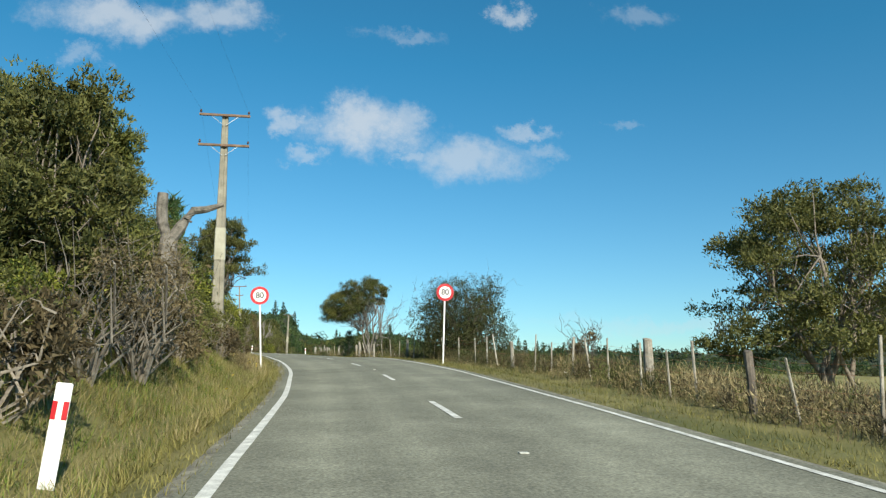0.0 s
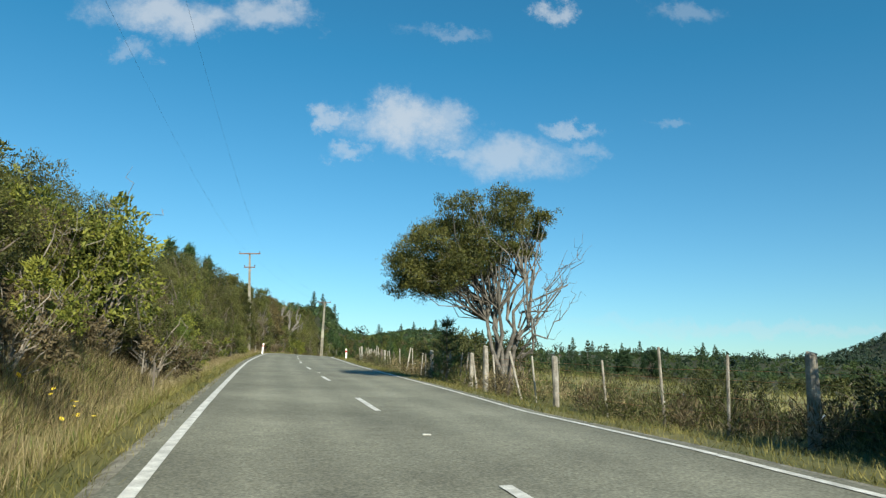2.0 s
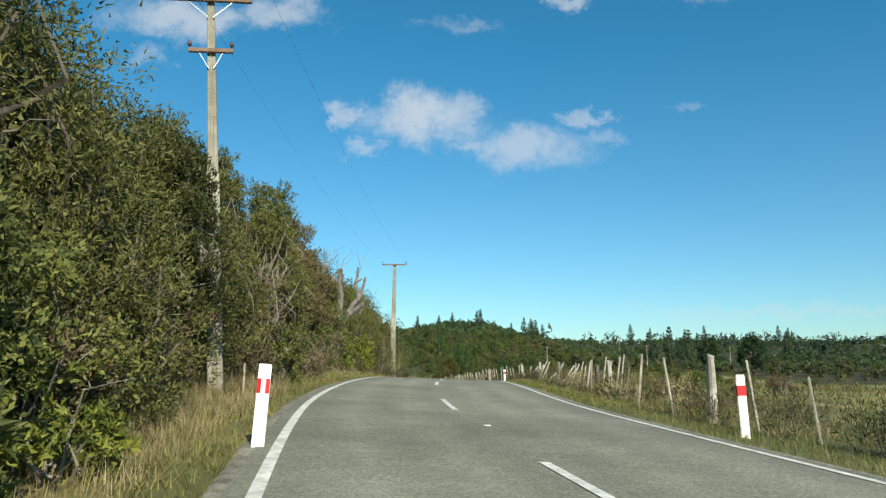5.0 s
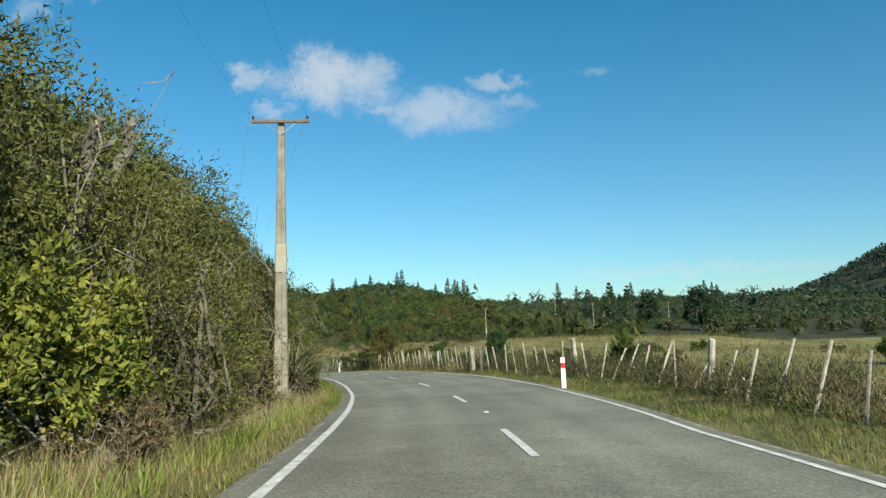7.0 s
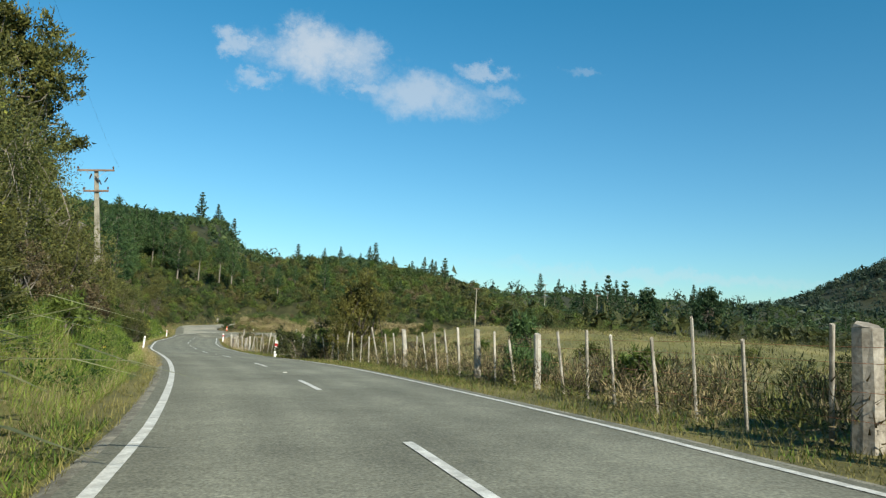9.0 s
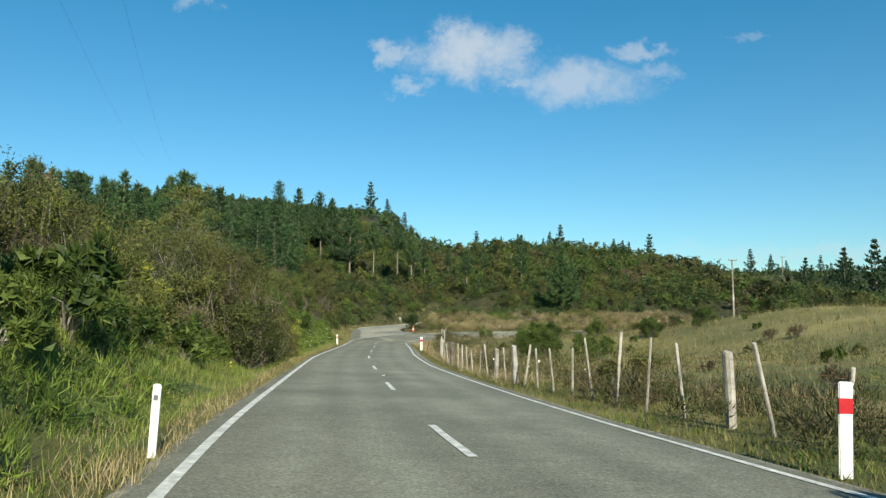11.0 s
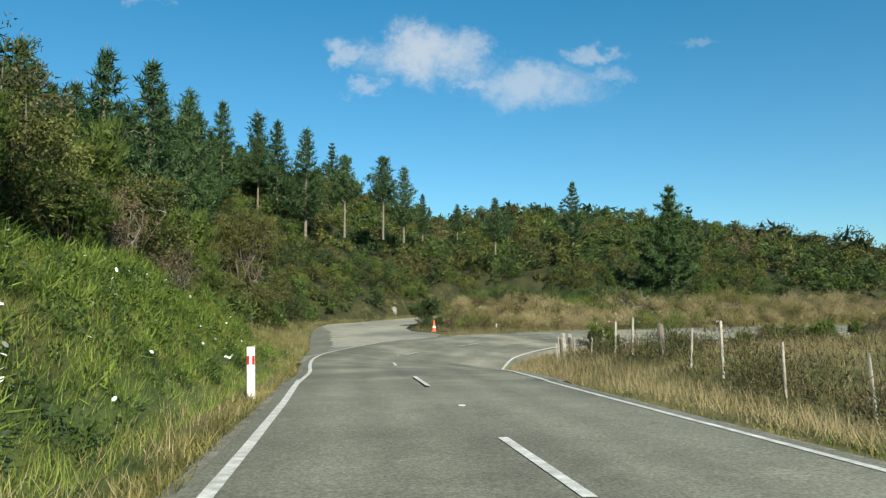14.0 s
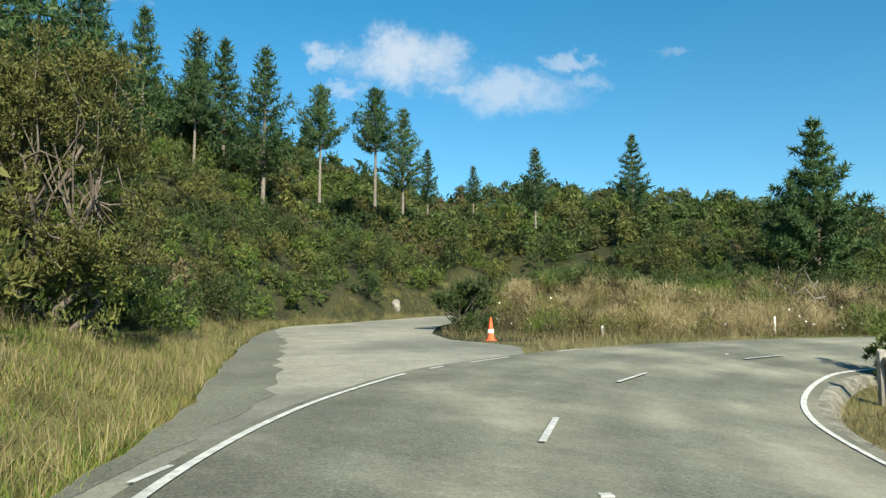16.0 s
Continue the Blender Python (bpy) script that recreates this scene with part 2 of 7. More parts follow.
M = {
    "seal": material("chip_seal", (0.115, 0.117, 0.091), (0.25, 0.252, 0.198), scale=0.5, fine=32.0, rough=0.95, bump=0.3, dist=0.004, grainy=3.0),
    "gravel": material("shoulder_gravel", (0.12, 0.115, 0.09), (0.275, 0.262, 0.207), scale=3.0, fine=40.0, bump=0.8, dist=0.03),
    "dust": material("dusty_gravel", (0.24, 0.232, 0.182), (0.385, 0.368, 0.292), scale=0.6, fine=45.0, bump=0.5, dist=0.012, grainy=1.4, patch=(0.19, 0.19, 0.155), patch_scale=0.14),
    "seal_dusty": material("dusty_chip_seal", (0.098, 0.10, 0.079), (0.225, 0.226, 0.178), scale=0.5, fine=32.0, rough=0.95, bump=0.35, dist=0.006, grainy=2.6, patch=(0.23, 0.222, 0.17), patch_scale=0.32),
    "line": material("road_paint", (0.40, 0.40, 0.36), (0.70, 0.70, 0.65), scale=5.0, fine=45.0, rough=0.7, bump=0.3, dist=0.008),
    "earth": material("ground_turf", (0.08, 0.078, 0.028), (0.215, 0.188, 0.072), scale=0.7, fine=9.0, bump=0.6, dist=0.08, patch=(0.075, 0.085, 0.022), patch_scale=0.11),
    "lush": material("lush_turf", (0.035, 0.055, 0.012), (0.10, 0.125, 0.03), scale=0.9, fine=9.0, bump=0.6, dist=0.08, patch=(0.10, 0.095, 0.03), patch_scale=0.25),
    # near-black litter: the shade beneath the scrub is mixed into its colour
    "bush_floor": material("litter_with_painted_shade", (0.016, 0.020, 0.007), (0.055, 0.055, 0.020), scale=0.6, fine=7.0, bump=0.6, dist=0.1),
    "field": material("pasture", (0.105, 0.105, 0.03), (0.29, 0.245, 0.09), scale=0.2, fine=3.0, bump=0.6, dist=0.1, patch=(0.11, 0.115, 0.034), patch_scale=0.07),
    "pole": material("weathered_pole", (0.165, 0.152, 0.118), (0.315, 0.295, 0.235), scale=2.0, fine=18.0, bump=0.4, dist=0.01),
    "concrete": material("pole_concrete", (0.30, 0.29, 0.22), (0.42, 0.41, 0.32), scale=2.0, fine=25.0, bump=0.3, dist=0.008),
    "wood_old": material("grey_timber", (0.19, 0.17, 0.138), (0.46, 0.43, 0.37), scale=4.0, fine=30.0, bump=0.6, dist=0.012, thing=0.45),
    "wood_dark": material("dark_timber", (0.07, 0.06, 0.05), (0.2, 0.17, 0.14), scale=4.0, fine=30.0, bump=0.6, dist=0.012, thing=0.5),
    "arm": material("crossarm_timber", (0.12, 0.075, 0.05), (0.25, 0.17, 0.12), scale=3.0, fine=25.0, bump=0.3),
    "white": material("white_plastic", (0.70, 0.70, 0.68), (0.84, 0.84, 0.82), scale=2.0, fine=14.0, rough=0.5, bump=0.05),
    "red": material("red_reflective", (0.40, 0.018, 0.025), (0.54, 0.03, 0.035), scale=3.0, fine=20.0, rough=0.45, bump=0.05),
    "orange": material("orange_cone", (0.72, 0.10, 0.03), (0.85, 0.17, 0.06), scale=3.0, fine=20.0, rough=0.55, bump=0.05),
    "black": material("black_paint", (0.012, 0.012, 0.012), (0.03, 0.03, 0.03), rough=0.5, bump=0.05),
    "steel": material("galvanised", (0.32, 0.33, 0.34), (0.5, 0.51, 0.52), metal=0.8, rough=0.45, bump=0.05),
    "rust": material("rusty_band", (0.25, 0.10, 0.05), (0.42, 0.2, 0.11), scale=6.0, fine=40.0),
    "stake": material("old_red_paint", (0.10, 0.035, 0.025), (0.20, 0.075, 0.055), scale=6.0, fine=40.0),
    "porcelain": material("brown_insulator", (0.06, 0.03, 0.02), (0.12, 0.06, 0.04), rough=0.3, bump=0),
    "bark": material("bark", (0.05, 0.04, 0.03), (0.17, 0.145, 0.115), scale=5.0, fine=30.0, bump=0.7, dist=0.02),
    "bark_pale": material("pale_dead_wood", (0.11, 0.095, 0.076), (0.30, 0.27, 0.225), scale=5.0, fine=30.0, bump=0.6, dist=0.02),
    "limb": material("grey_brown_limb", (0.085, 0.07, 0.055), (0.25, 0.215, 0.175), scale=4.0, fine=26.0, bump=0.6, dist=0.02),
    "trunk_grey": material("grey_dead_trunk", (0.06, 0.055, 0.046), (0.24, 0.22, 0.19), scale=5.0, fine=26.0, bump=0.8, dist=0.03),
    "bark_pine": material("pine_bark", (0.11, 0.097, 0.078), (0.27, 0.24, 0.195), scale=4.0, fine=25.0, bump=0.6, dist=0.02),
    "stone": material("grey_stone", (0.16, 0.15, 0.125), (0.32, 0.30, 0.25), scale=4.0, fine=25.0, bump=0.7, dist=0.03),
    "manuka": leafy("manuka_leaf", (0.025, 0.034, 0.010), (0.150, 0.150, 0.043)),
    "olive": leafy("olive_leaf", (0.028, 0.042, 0.011), (0.17, 0.18, 0.047)),
    "coprosma": leafy("glossy_green_leaf", (0.034, 0.058, 0.011), (0.26, 0.27, 0.047)),
    "broom": leafy("broom_stem", (0.024, 0.048, 0.009), (0.125, 0.17, 0.033)),
    "brown": leafy("dry_brown_twig", (0.05, 0.04, 0.022), (0.20, 0.158, 0.085)),
    "thorn": leafy("hawthorn_leaf", (0.019, 0.029, 0.011), (0.108, 0.114, 0.037)),
    "pine": leafy("pine_needle", (0.018, 0.048, 0.018), (0.088, 0.15, 0.048)),
    "pine_far": leafy("distant_pine_needle", (0.018, 0.045, 0.019), (0.07, 0.11, 0.045)),
    # below true leaf tones: the distant canopy's self-shadowing is in the colour
    "ridge": leafy("self_shaded_canopy", (0.012, 0.028, 0.017), (0.036, 0.058, 0.034), translucent=0.05),
    "flax": leafy("flax_blade", (0.05, 0.07, 0.025), (0.30, 0.29, 0.15)),
    "straw": leafy("dry_grass", (0.15, 0.12, 0.055), (0.42, 0.345, 0.185)),
    "turf": leafy("verge_grass", (0.075, 0.085, 0.022), (0.29, 0.255, 0.085)),
    "green": leafy("lush_grass", (0.056, 0.102, 0.015), (0.225, 0.295, 0.052)),
    # gorse and second broom: tones lowered for shadowed gaps between hillside bushes
    "gorse": leafy("gorse_spine_shade_dark", (0.022, 0.042, 0.013), (0.092, 0.132, 0.038)),
    "broom_dark": leafy("broom_stem_shade_dark", (0.022, 0.046, 0.013), (0.108, 0.150, 0.038)),
    "amber": leafy("amber_broom_stem", (0.030, 0.042, 0.012), (0.175, 0.158, 0.037)),
    "weed": leafy("weed_leaf", (0.022, 0.05, 0.010), (0.12, 0.175, 0.034)),
    "russet": leafy("russet_manuka_leaf", (0.040, 0.037, 0.015), (0.20, 0.158, 0.064)),
    "gold": leafy("golden_kanuka_leaf", (0.022, 0.034, 0.009), (0.135, 0.132, 0.030), translucent=0.08),
    "petal": material("daisy_petal", (0.75, 0.75, 0.7), (0.85, 0.85, 0.8), rough=0.6, bump=0),
    "yellow": material("yellow_petal", (0.7, 0.5, 0.02), (0.8, 0.6, 0.05), rough=0.6, bump=0),
}


def wheel_tracks(m):
    """Lighter, polished wheel tracks and a darker strip between them, broken up by noise."""
    nt, li = m.node_tree.nodes, m.node_tree.links
    bsdf = nt["Principled BSDF"]
    base = bsdf.inputs["Base Color"].links[0].from_socket
    at = nt.new("ShaderNodeAttribute")
    at.attribute_name = "across"
    ramp = nt.new("ShaderNodeValToRGB")
    marks = ((0.0, 0.86), (0.10, 0.92), (0.19, 1.12), (0.28, 0.93), (0.36, 1.10), (0.45, 0.90), (0.5, 0.98), (0.56, 0.90), (0.65, 1.10), (0.73, 0.93), (0.82, 1.12), (0.92, 0.92), (1.0, 0.84))
    ramp.color_ramp.elements[0].position, ramp.color_ramp.elements[1].position = 0.0, 1.0
    for pos, v in marks[1:-1]:
        ramp.color_ramp.elements.new(pos)
    for e, (pos, v) in zip(ramp.color_ramp.elements, marks):
        e.color = (v * 0.8, v * 0.8, v * 0.78, 1)
    li.new(at.outputs["Fac"], ramp.inputs[0])
    geo = nt.new("ShaderNodeNewGeometry")
    stain = nt.new("ShaderNodeTexNoise")
    stain.inputs["Scale"].default_value, stain.inputs["Detail"].default_value, stain.inputs["Roughness"].default_value = 0.32, 6.0, 0.6
    li.new(geo.outputs["Position"], stain.inputs["Vector"])
    fade = nt.new("ShaderNodeMapRange")
    fade.inputs["From Min"].default_value, fade.inputs["From Max"].default_value = 0.35, 0.65
    fade.inputs["To Min"].default_value, fade.inputs["To Max"].default_value = 1.06, 1.42
    li.new(stain.outputs["Fac"], fade.inputs["Value"])
    a, b = nt.new("ShaderNodeMixRGB"), nt.new("ShaderNodeMixRGB")
    a.blend_type = b.blend_type = "MULTIPLY"
    a.inputs[0].default_value = b.inputs[0].default_value = 1.0
    li.new(base, a.inputs[1]), li.new(ramp.outputs[0], a.inputs[2])
    li.new(a.outputs[0], b.inputs[1]), li.new(fade.outputs[0], b.inputs[2])
    li.new(b.outputs[0], bsdf.inputs["Base Color"])


def mottle(m, sizes):
    """Blotches of stone and dust: pairs of noise scale and strength, multiplied over the base colour."""
    nt, li = m.node_tree.nodes, m.node_tree.links
    bsdf = nt["Principled BSDF"]
    geo = nt.new("ShaderNodeNewGeometry")
    for scale, strength in sizes:
        base = bsdf.inputs["Base Color"].links[0].from_socket
        n = nt.new("ShaderNodeTexNoise")
        n.inputs["Scale"].default_value, n.inputs["Detail"].default_value, n.inputs["Roughness"].default_value = scale, 5.0, 0.65
        li.new(geo.outputs["Position"], n.inputs["Vector"])
        r = nt.new("ShaderNodeMapRange")
        r.inputs["From Min"].default_value, r.inputs["From Max"].default_value = 0.3, 0.7
        r.inputs["To Min"].default_value, r.inputs["To Max"].default_value = 1 - strength, 1 + strength
        li.new(n.outputs["Fac"], r.inputs["Value"])
        k = nt.new("ShaderNodeMixRGB")
        k.blend_type, k.inputs[0].default_value = "MULTIPLY", 1.0
        li.new(base, k.inputs[1]), li.new(r.outputs[0], k.inputs[2])
        li.new(k.outputs[0], bsdf.inputs["Base Color"])


wheel_tracks(M["seal"])
mottle(M["seal"], ((2.2, 0.09), (9.0, 0.13), (24.0, 0.22)))
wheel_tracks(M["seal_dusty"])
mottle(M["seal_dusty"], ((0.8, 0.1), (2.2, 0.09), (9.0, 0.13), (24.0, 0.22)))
mottle(M["dust"], ((0.9, 0.18), (9.0, 0.22)))
mottle(M["gravel"], ((3.0, 0.18), (14.0, 0.25)))
mottle(M["line"], ((7.0, 0.22),))
# ---- mesh helpers ----
def grid_mesh(name, verts, faces, mat, smooth=False):
    me = bpy.data.meshes.new(name)
    verts, faces = np.asarray(verts, np.float32), np.asarray(faces, np.int32)
    n, k = faces.shape
    me.vertices.add(len(verts))
    me.vertices.foreach_set("co", verts.ravel())
    me.loops.add(n * k)
    me.loops.foreach_set("vertex_index", faces.ravel())
    me.polygons.add(n)
    me.polygons.foreach_set("loop_start", np.arange(0, n * k, k, dtype=np.int32))
    me.polygons.foreach_set("use_smooth", np.full(n, smooth))
    me.update(calc_edges=True)
    for m in (mat if isinstance(mat, (list, tuple)) else [mat]):
        me.materials.append(m)
    return me


def part(name, me, parent=None, label="", **tags):
    ob = new(name, me)
    ob.parent = parent
    if label or tags:
        tagged(ob, label, **tags)
    return ob


def bm_mesh(name, bm, mat, smooth=False):
    me = bpy.data.meshes.new(name)
    if smooth:
        for f in bm.faces:
            f.smooth = True
    bm.to_mesh(me)
    bm.free()
    me.materials.append(mat)
    return me


def tube(path, radii, sides=7):
    """Verts and quads of a tapered tube along a path."""
    path, v, f = [Vector(p) for p in path], [], []
    for i, p in enumerate(path):
        way = (path[min(i + 1, len(path) - 1)] - path[max(i - 1, 0)]).normalized()
        a = way.orthogonal().normalized()
        b = way.cross(a)
        for k in range(sides):
            t = 2 * math.pi * k / sides
            v.append(p + (a * math.cos(t) + b * math.sin(t)) * radii[i])
    for i in range(len(path) - 1):
        for k in range(sides):
            q = (k + 1) % sides
            f.append((i * sides + k, i * sides + q, (i + 1) * sides + q, (i + 1) * sides + k))
    n = len(v)
    v.append(path[-1])
    for k in range(sides):
        f.append(((len(path) - 1) * sides + k, (len(path) - 1) * sides + (k + 1) % sides, n, n))
    return [tuple(p) for p in v], f


class Soup:
    """Collects quads for one mesh."""
    def __init__(self):
        self.v, self.f, self.n = [], [], 0

    def add(self, v, f):
        v, f = np.asarray(v, float).reshape(-1, 3), np.asarray(f, int)
        self.v.append(v), self.f.append(f + self.n)
        self.n += len(v)

    def tube(self, path, radii, sides=6):
        self.add(*tube(path, radii, sides))

    def mesh(self, name, mat, smooth=False):
        return grid_mesh(name, np.concatenate(self.v), np.concatenate(self.f), mat, smooth)


def box_bm(sx, sy, sz, bevel=0.0, z0=0.0):
    bm = bmesh.new()
    bmesh.ops.create_cube(bm, size=1.0, matrix=Matrix.Translation((0, 0, z0 + sz / 2)) @ Matrix.Diagonal((sx, sy, sz, 1)))
    if bevel:
        bmesh.ops.bevel(bm, geom=bm.edges[:], offset=bevel, segments=2, affect="EDGES")
    return bm


# ---- plan: centre line of the road (x, y) and its height along y ----
CENTRE = [(2.0, -40), (2.1, -10), (2.12, 10), (1.95, 22), (1.55, 30), (0.5, 40), (-0.87, 50), (-3.62, 70), (-5.2, 82), (-6.6, 95), (-7.5, 105), (-7.72, 112),
          (-7.3, 120), (-6.33, 130), (-4.87, 140), (-3.55, 150), (-2.9, 160), (-3.1, 170), (-3.8, 180), (-4.97, 190), (-6.66, 200), (-8.47, 210),
          (-9.9, 220), (-11.2, 230), (-12.4, 240), (-13.2, 250), (-13.9, 260), (-14.65, 270), (-15.2, 278), (-15.3, 283), (-15.0, 287.3), (-14.1, 290.4),
          (-11.9, 294.4), (-9.4, 297.4), (-5.4, 300.2), (1.0, 302.9), (15, 305.8), (45, 308.8), (90, 307)]
# left and right edge lines round the bend, where the lanes widen
BEND_L = [(-17.52, 270), (-17.72, 274), (-18.12, 277.5), (-18.46, 281), (-18.6, 284), (-18.55, 286.5), (-18.2, 289.3), (-17.5, 292), (-16.0, 295.5), (-14.5, 297.5), (-12.7, 299.4), (-10.6, 301.2), (-7.2, 303.0), (-3, 304.6), (2, 305.9), (15, 308.4), (45, 311.7)]
BEND_R = [(-11.66, 270), (-11.85, 274), (-11.75, 276.6), (-11.5, 279), (-11.05, 282.3), (-10.45, 285.4), (-9.8, 288.4), (-9.15, 290.9), (-8.5, 292.7), (-7.3, 294.8), (-5.5, 297.0), (-3.6, 298.6), (0, 300.1), (6, 301.7), (15, 303.2), (45, 306.0)]
# painted edge lines before the bend: metres from the centre line along y
EDGE_L = [(-40, -3.1), (8, -3.12), (17, -3.02), (24, -3.1), (34, -3.06), (45, -3.02), (70, -3.03), (94, -2.9), (112, -2.87), (142, -2.85), (150, -3.04), (160, -3.12), (167, -2.97), (173, -2.88), (190, -3.03), (205, -3.04), (245, -2.99), (256, -2.94), (266, -2.86), (272, -2.9)]
EDGE_R = [(-40, 2.78), (8, 2.76), (17, 2.76), (34, 2.88), (45, 2.84), (58, 3.06), (75, 3.16), (95, 3.12), (112, 2.98), (120, 2.98), (136, 2.86), (140, 2.76), (146, 3.06), (154, 3.3), (161, 3.26), (170, 2.96), (178, 2.85), (190, 2.97), (208, 3.05), (232, 2.75), (244, 2.74), (254, 2.88), (268, 2.95), (272, 3.0)]
HEIGHT = [(-60, -3.1), (-20, -1.04), (0, 0.0), (10, 0.52), (20, 1.07), (30, 1.64), (40, 2.18), (50, 2.64), (60, 3.04), (70, 3.41), (80, 3.79), (90, 4.19), (100, 4.59),
          (110, 4.94), (120, 5.17), (130, 5.16), (140, 4.88), (150, 4.48), (160, 4.12), (170, 3.83), (180, 3.56), (190, 3.23), (200, 2.83), (210, 2.39),
          (220, 1.98), (230, 1.62), (240, 1.30), (250, 1.0), (260, 0.71), (270, 0.44), (280, 0.17), (290, 0.03), (298, 0.2), (307, 0.5), (320, 0.95), (330, 1.25), (345, 1.55), (400, 2.2)]


def spline(points, step):
    """Catmull-Rom through the points, evenly sampled."""
    p = np.asarray(points, float)
    p = np.vstack([2 * p[0] - p[1], p, 2 * p[-1] - p[-2]])
    out = []
    for i in range(1, len(p) - 2):
        n = max(2, int(np.linalg.norm(p[i + 1] - p[i]) / step))
        t = np.linspace(0, 1, n, endpoint=False)[:, None]
        out.append(0.5 * (2 * p[i] + (p[i + 1] - p[i - 1]) * t + (2 * p[i - 1] - 5 * p[i] + 4 * p[i + 1] - p[i + 2]) * t**2 + (3 * p[i] - p[i - 1] - 3 * p[i + 1] + p[i + 2]) * t**3))
    return np.vstack([*out, p[-2:-1]])


ROAD = spline(CENTRE, 0.6)
_hy, _hz = np.array(spline(HEIGHT, 1.0)).T


# crossfall along y: the road leans into its bends
CROSS = [(-40, 0.0), (6, 0.0), (13, 0.018), (25, 0.034), (40, 0.04), (46, 0.03), (52, 0.0), (70, -0.004), (95, -0.012), (110, -0.033), (127, -0.04), (135, -0.03), (143, 0.0), (151, 0.016), (163, 0.04), (171, 0.038), (182, 0.014),
         (190, 0.0), (198, -0.014), (206, -0.028), (233, -0.036), (240, -0.012), (250, 0.0), (400, 0.0)]
_ky, _ke = np.array(CROSS).T


def road_z(y):
    return np.interp(y, _hy, _hz)


def sag(x, y, d):
    """The bend falls towards its inside: drop at d metres right of the centre line at (x, y)."""
    k = np.clip((d + 3.2) / 6.8, 0, 1.25)
    return -0.62 * k**1.4 * step(272, 287, y) * (1 - step(-1, 26, x))


def step(a, b, x):
    t = np.clip((x - a) / (b - a), 0, 1)
    return t * t * (3 - 2 * t)


def surface_z(y, d):
    """Height of the road's plane, d metres right of its centre line."""
    return road_z(y) + np.interp(y, _ky, _ke) * (np.clip(d, -4.5, 6.5) + 2)


def normals(line):
    d = np.gradient(line, axis=0)
    d /= np.linalg.norm(d, axis=1)[:, None]
    return np.stack([d[:, 1], -d[:, 0]], 1)      # to the right


ROAD_N = normals(ROAD)
_main = (ROAD[:, 1] < 284) & (np.arange(len(ROAD)) < len(ROAD) * 0.9)


def centre_x(y):
    return np.interp(y, ROAD[_main][:, 1], ROAD[_main][:, 0])


# both edges of the gravel apron and the side road, x along y
APRON_Y = np.array([280.5, 286, 290, 293, 297, 303, 306, 309.5, 315, 318, 323, 329.5, 336, 342])
APRON_L = np.array([-18.9, -19.4, -19.6, -19.95, -20.45, -21.05, -21.3, -21.5, -21.1, -18.6, -15.5, -11.7, -7.0, -2.0])
APRON_R = np.array([-18.6, -17.9, -16.6, -15.4, -13.0, -12.0, -14.0, -14.4, -13.6, -12.5, -8.6, -3.5, 1.0, 5.0])


def lateral(x, y, line, right):
    """Signed distance from a line (right: plus) and the index of its nearest sample."""
    x, y = np.asarray(x, float).ravel(), np.asarray(y, float).ravel()
    best, idx = np.full(len(x), 1e9), np.zeros(len(x), int)
    for s in range(0, len(x), 20000):
        d2 = (x[s:s + 20000, None] - line[None, :, 0]) ** 2 + (y[s:s + 20000, None] - line[None, :, 1]) ** 2
        idx[s:s + 20000] = d2.argmin(1)
        best[s:s + 20000] = np.sqrt(d2.min(1))
    off = (x - line[idx, 0]) * right[idx, 0] + (y - line[idx, 1]) * right[idx, 1]
    return np.where(off < 0, -best, best), idx


def wave(x, y, s):
    return np.sin(x / s * 1.3 + 1.7) * np.cos(y / s * 1.1 + 0.4) + 0.5 * np.sin(x / s * 2.9 + y / s * 2.3)


def hill_foot(x):
    """Where the hill begins, behind the side road and the grassy bank."""
    return np.interp(x, [-60, -22, -18.6, -15.4, -11.7, -6, 2, 8, 300], [320.5, 318.0, 319.5, 324.4, 330.6, 335, 331, 327, 356])


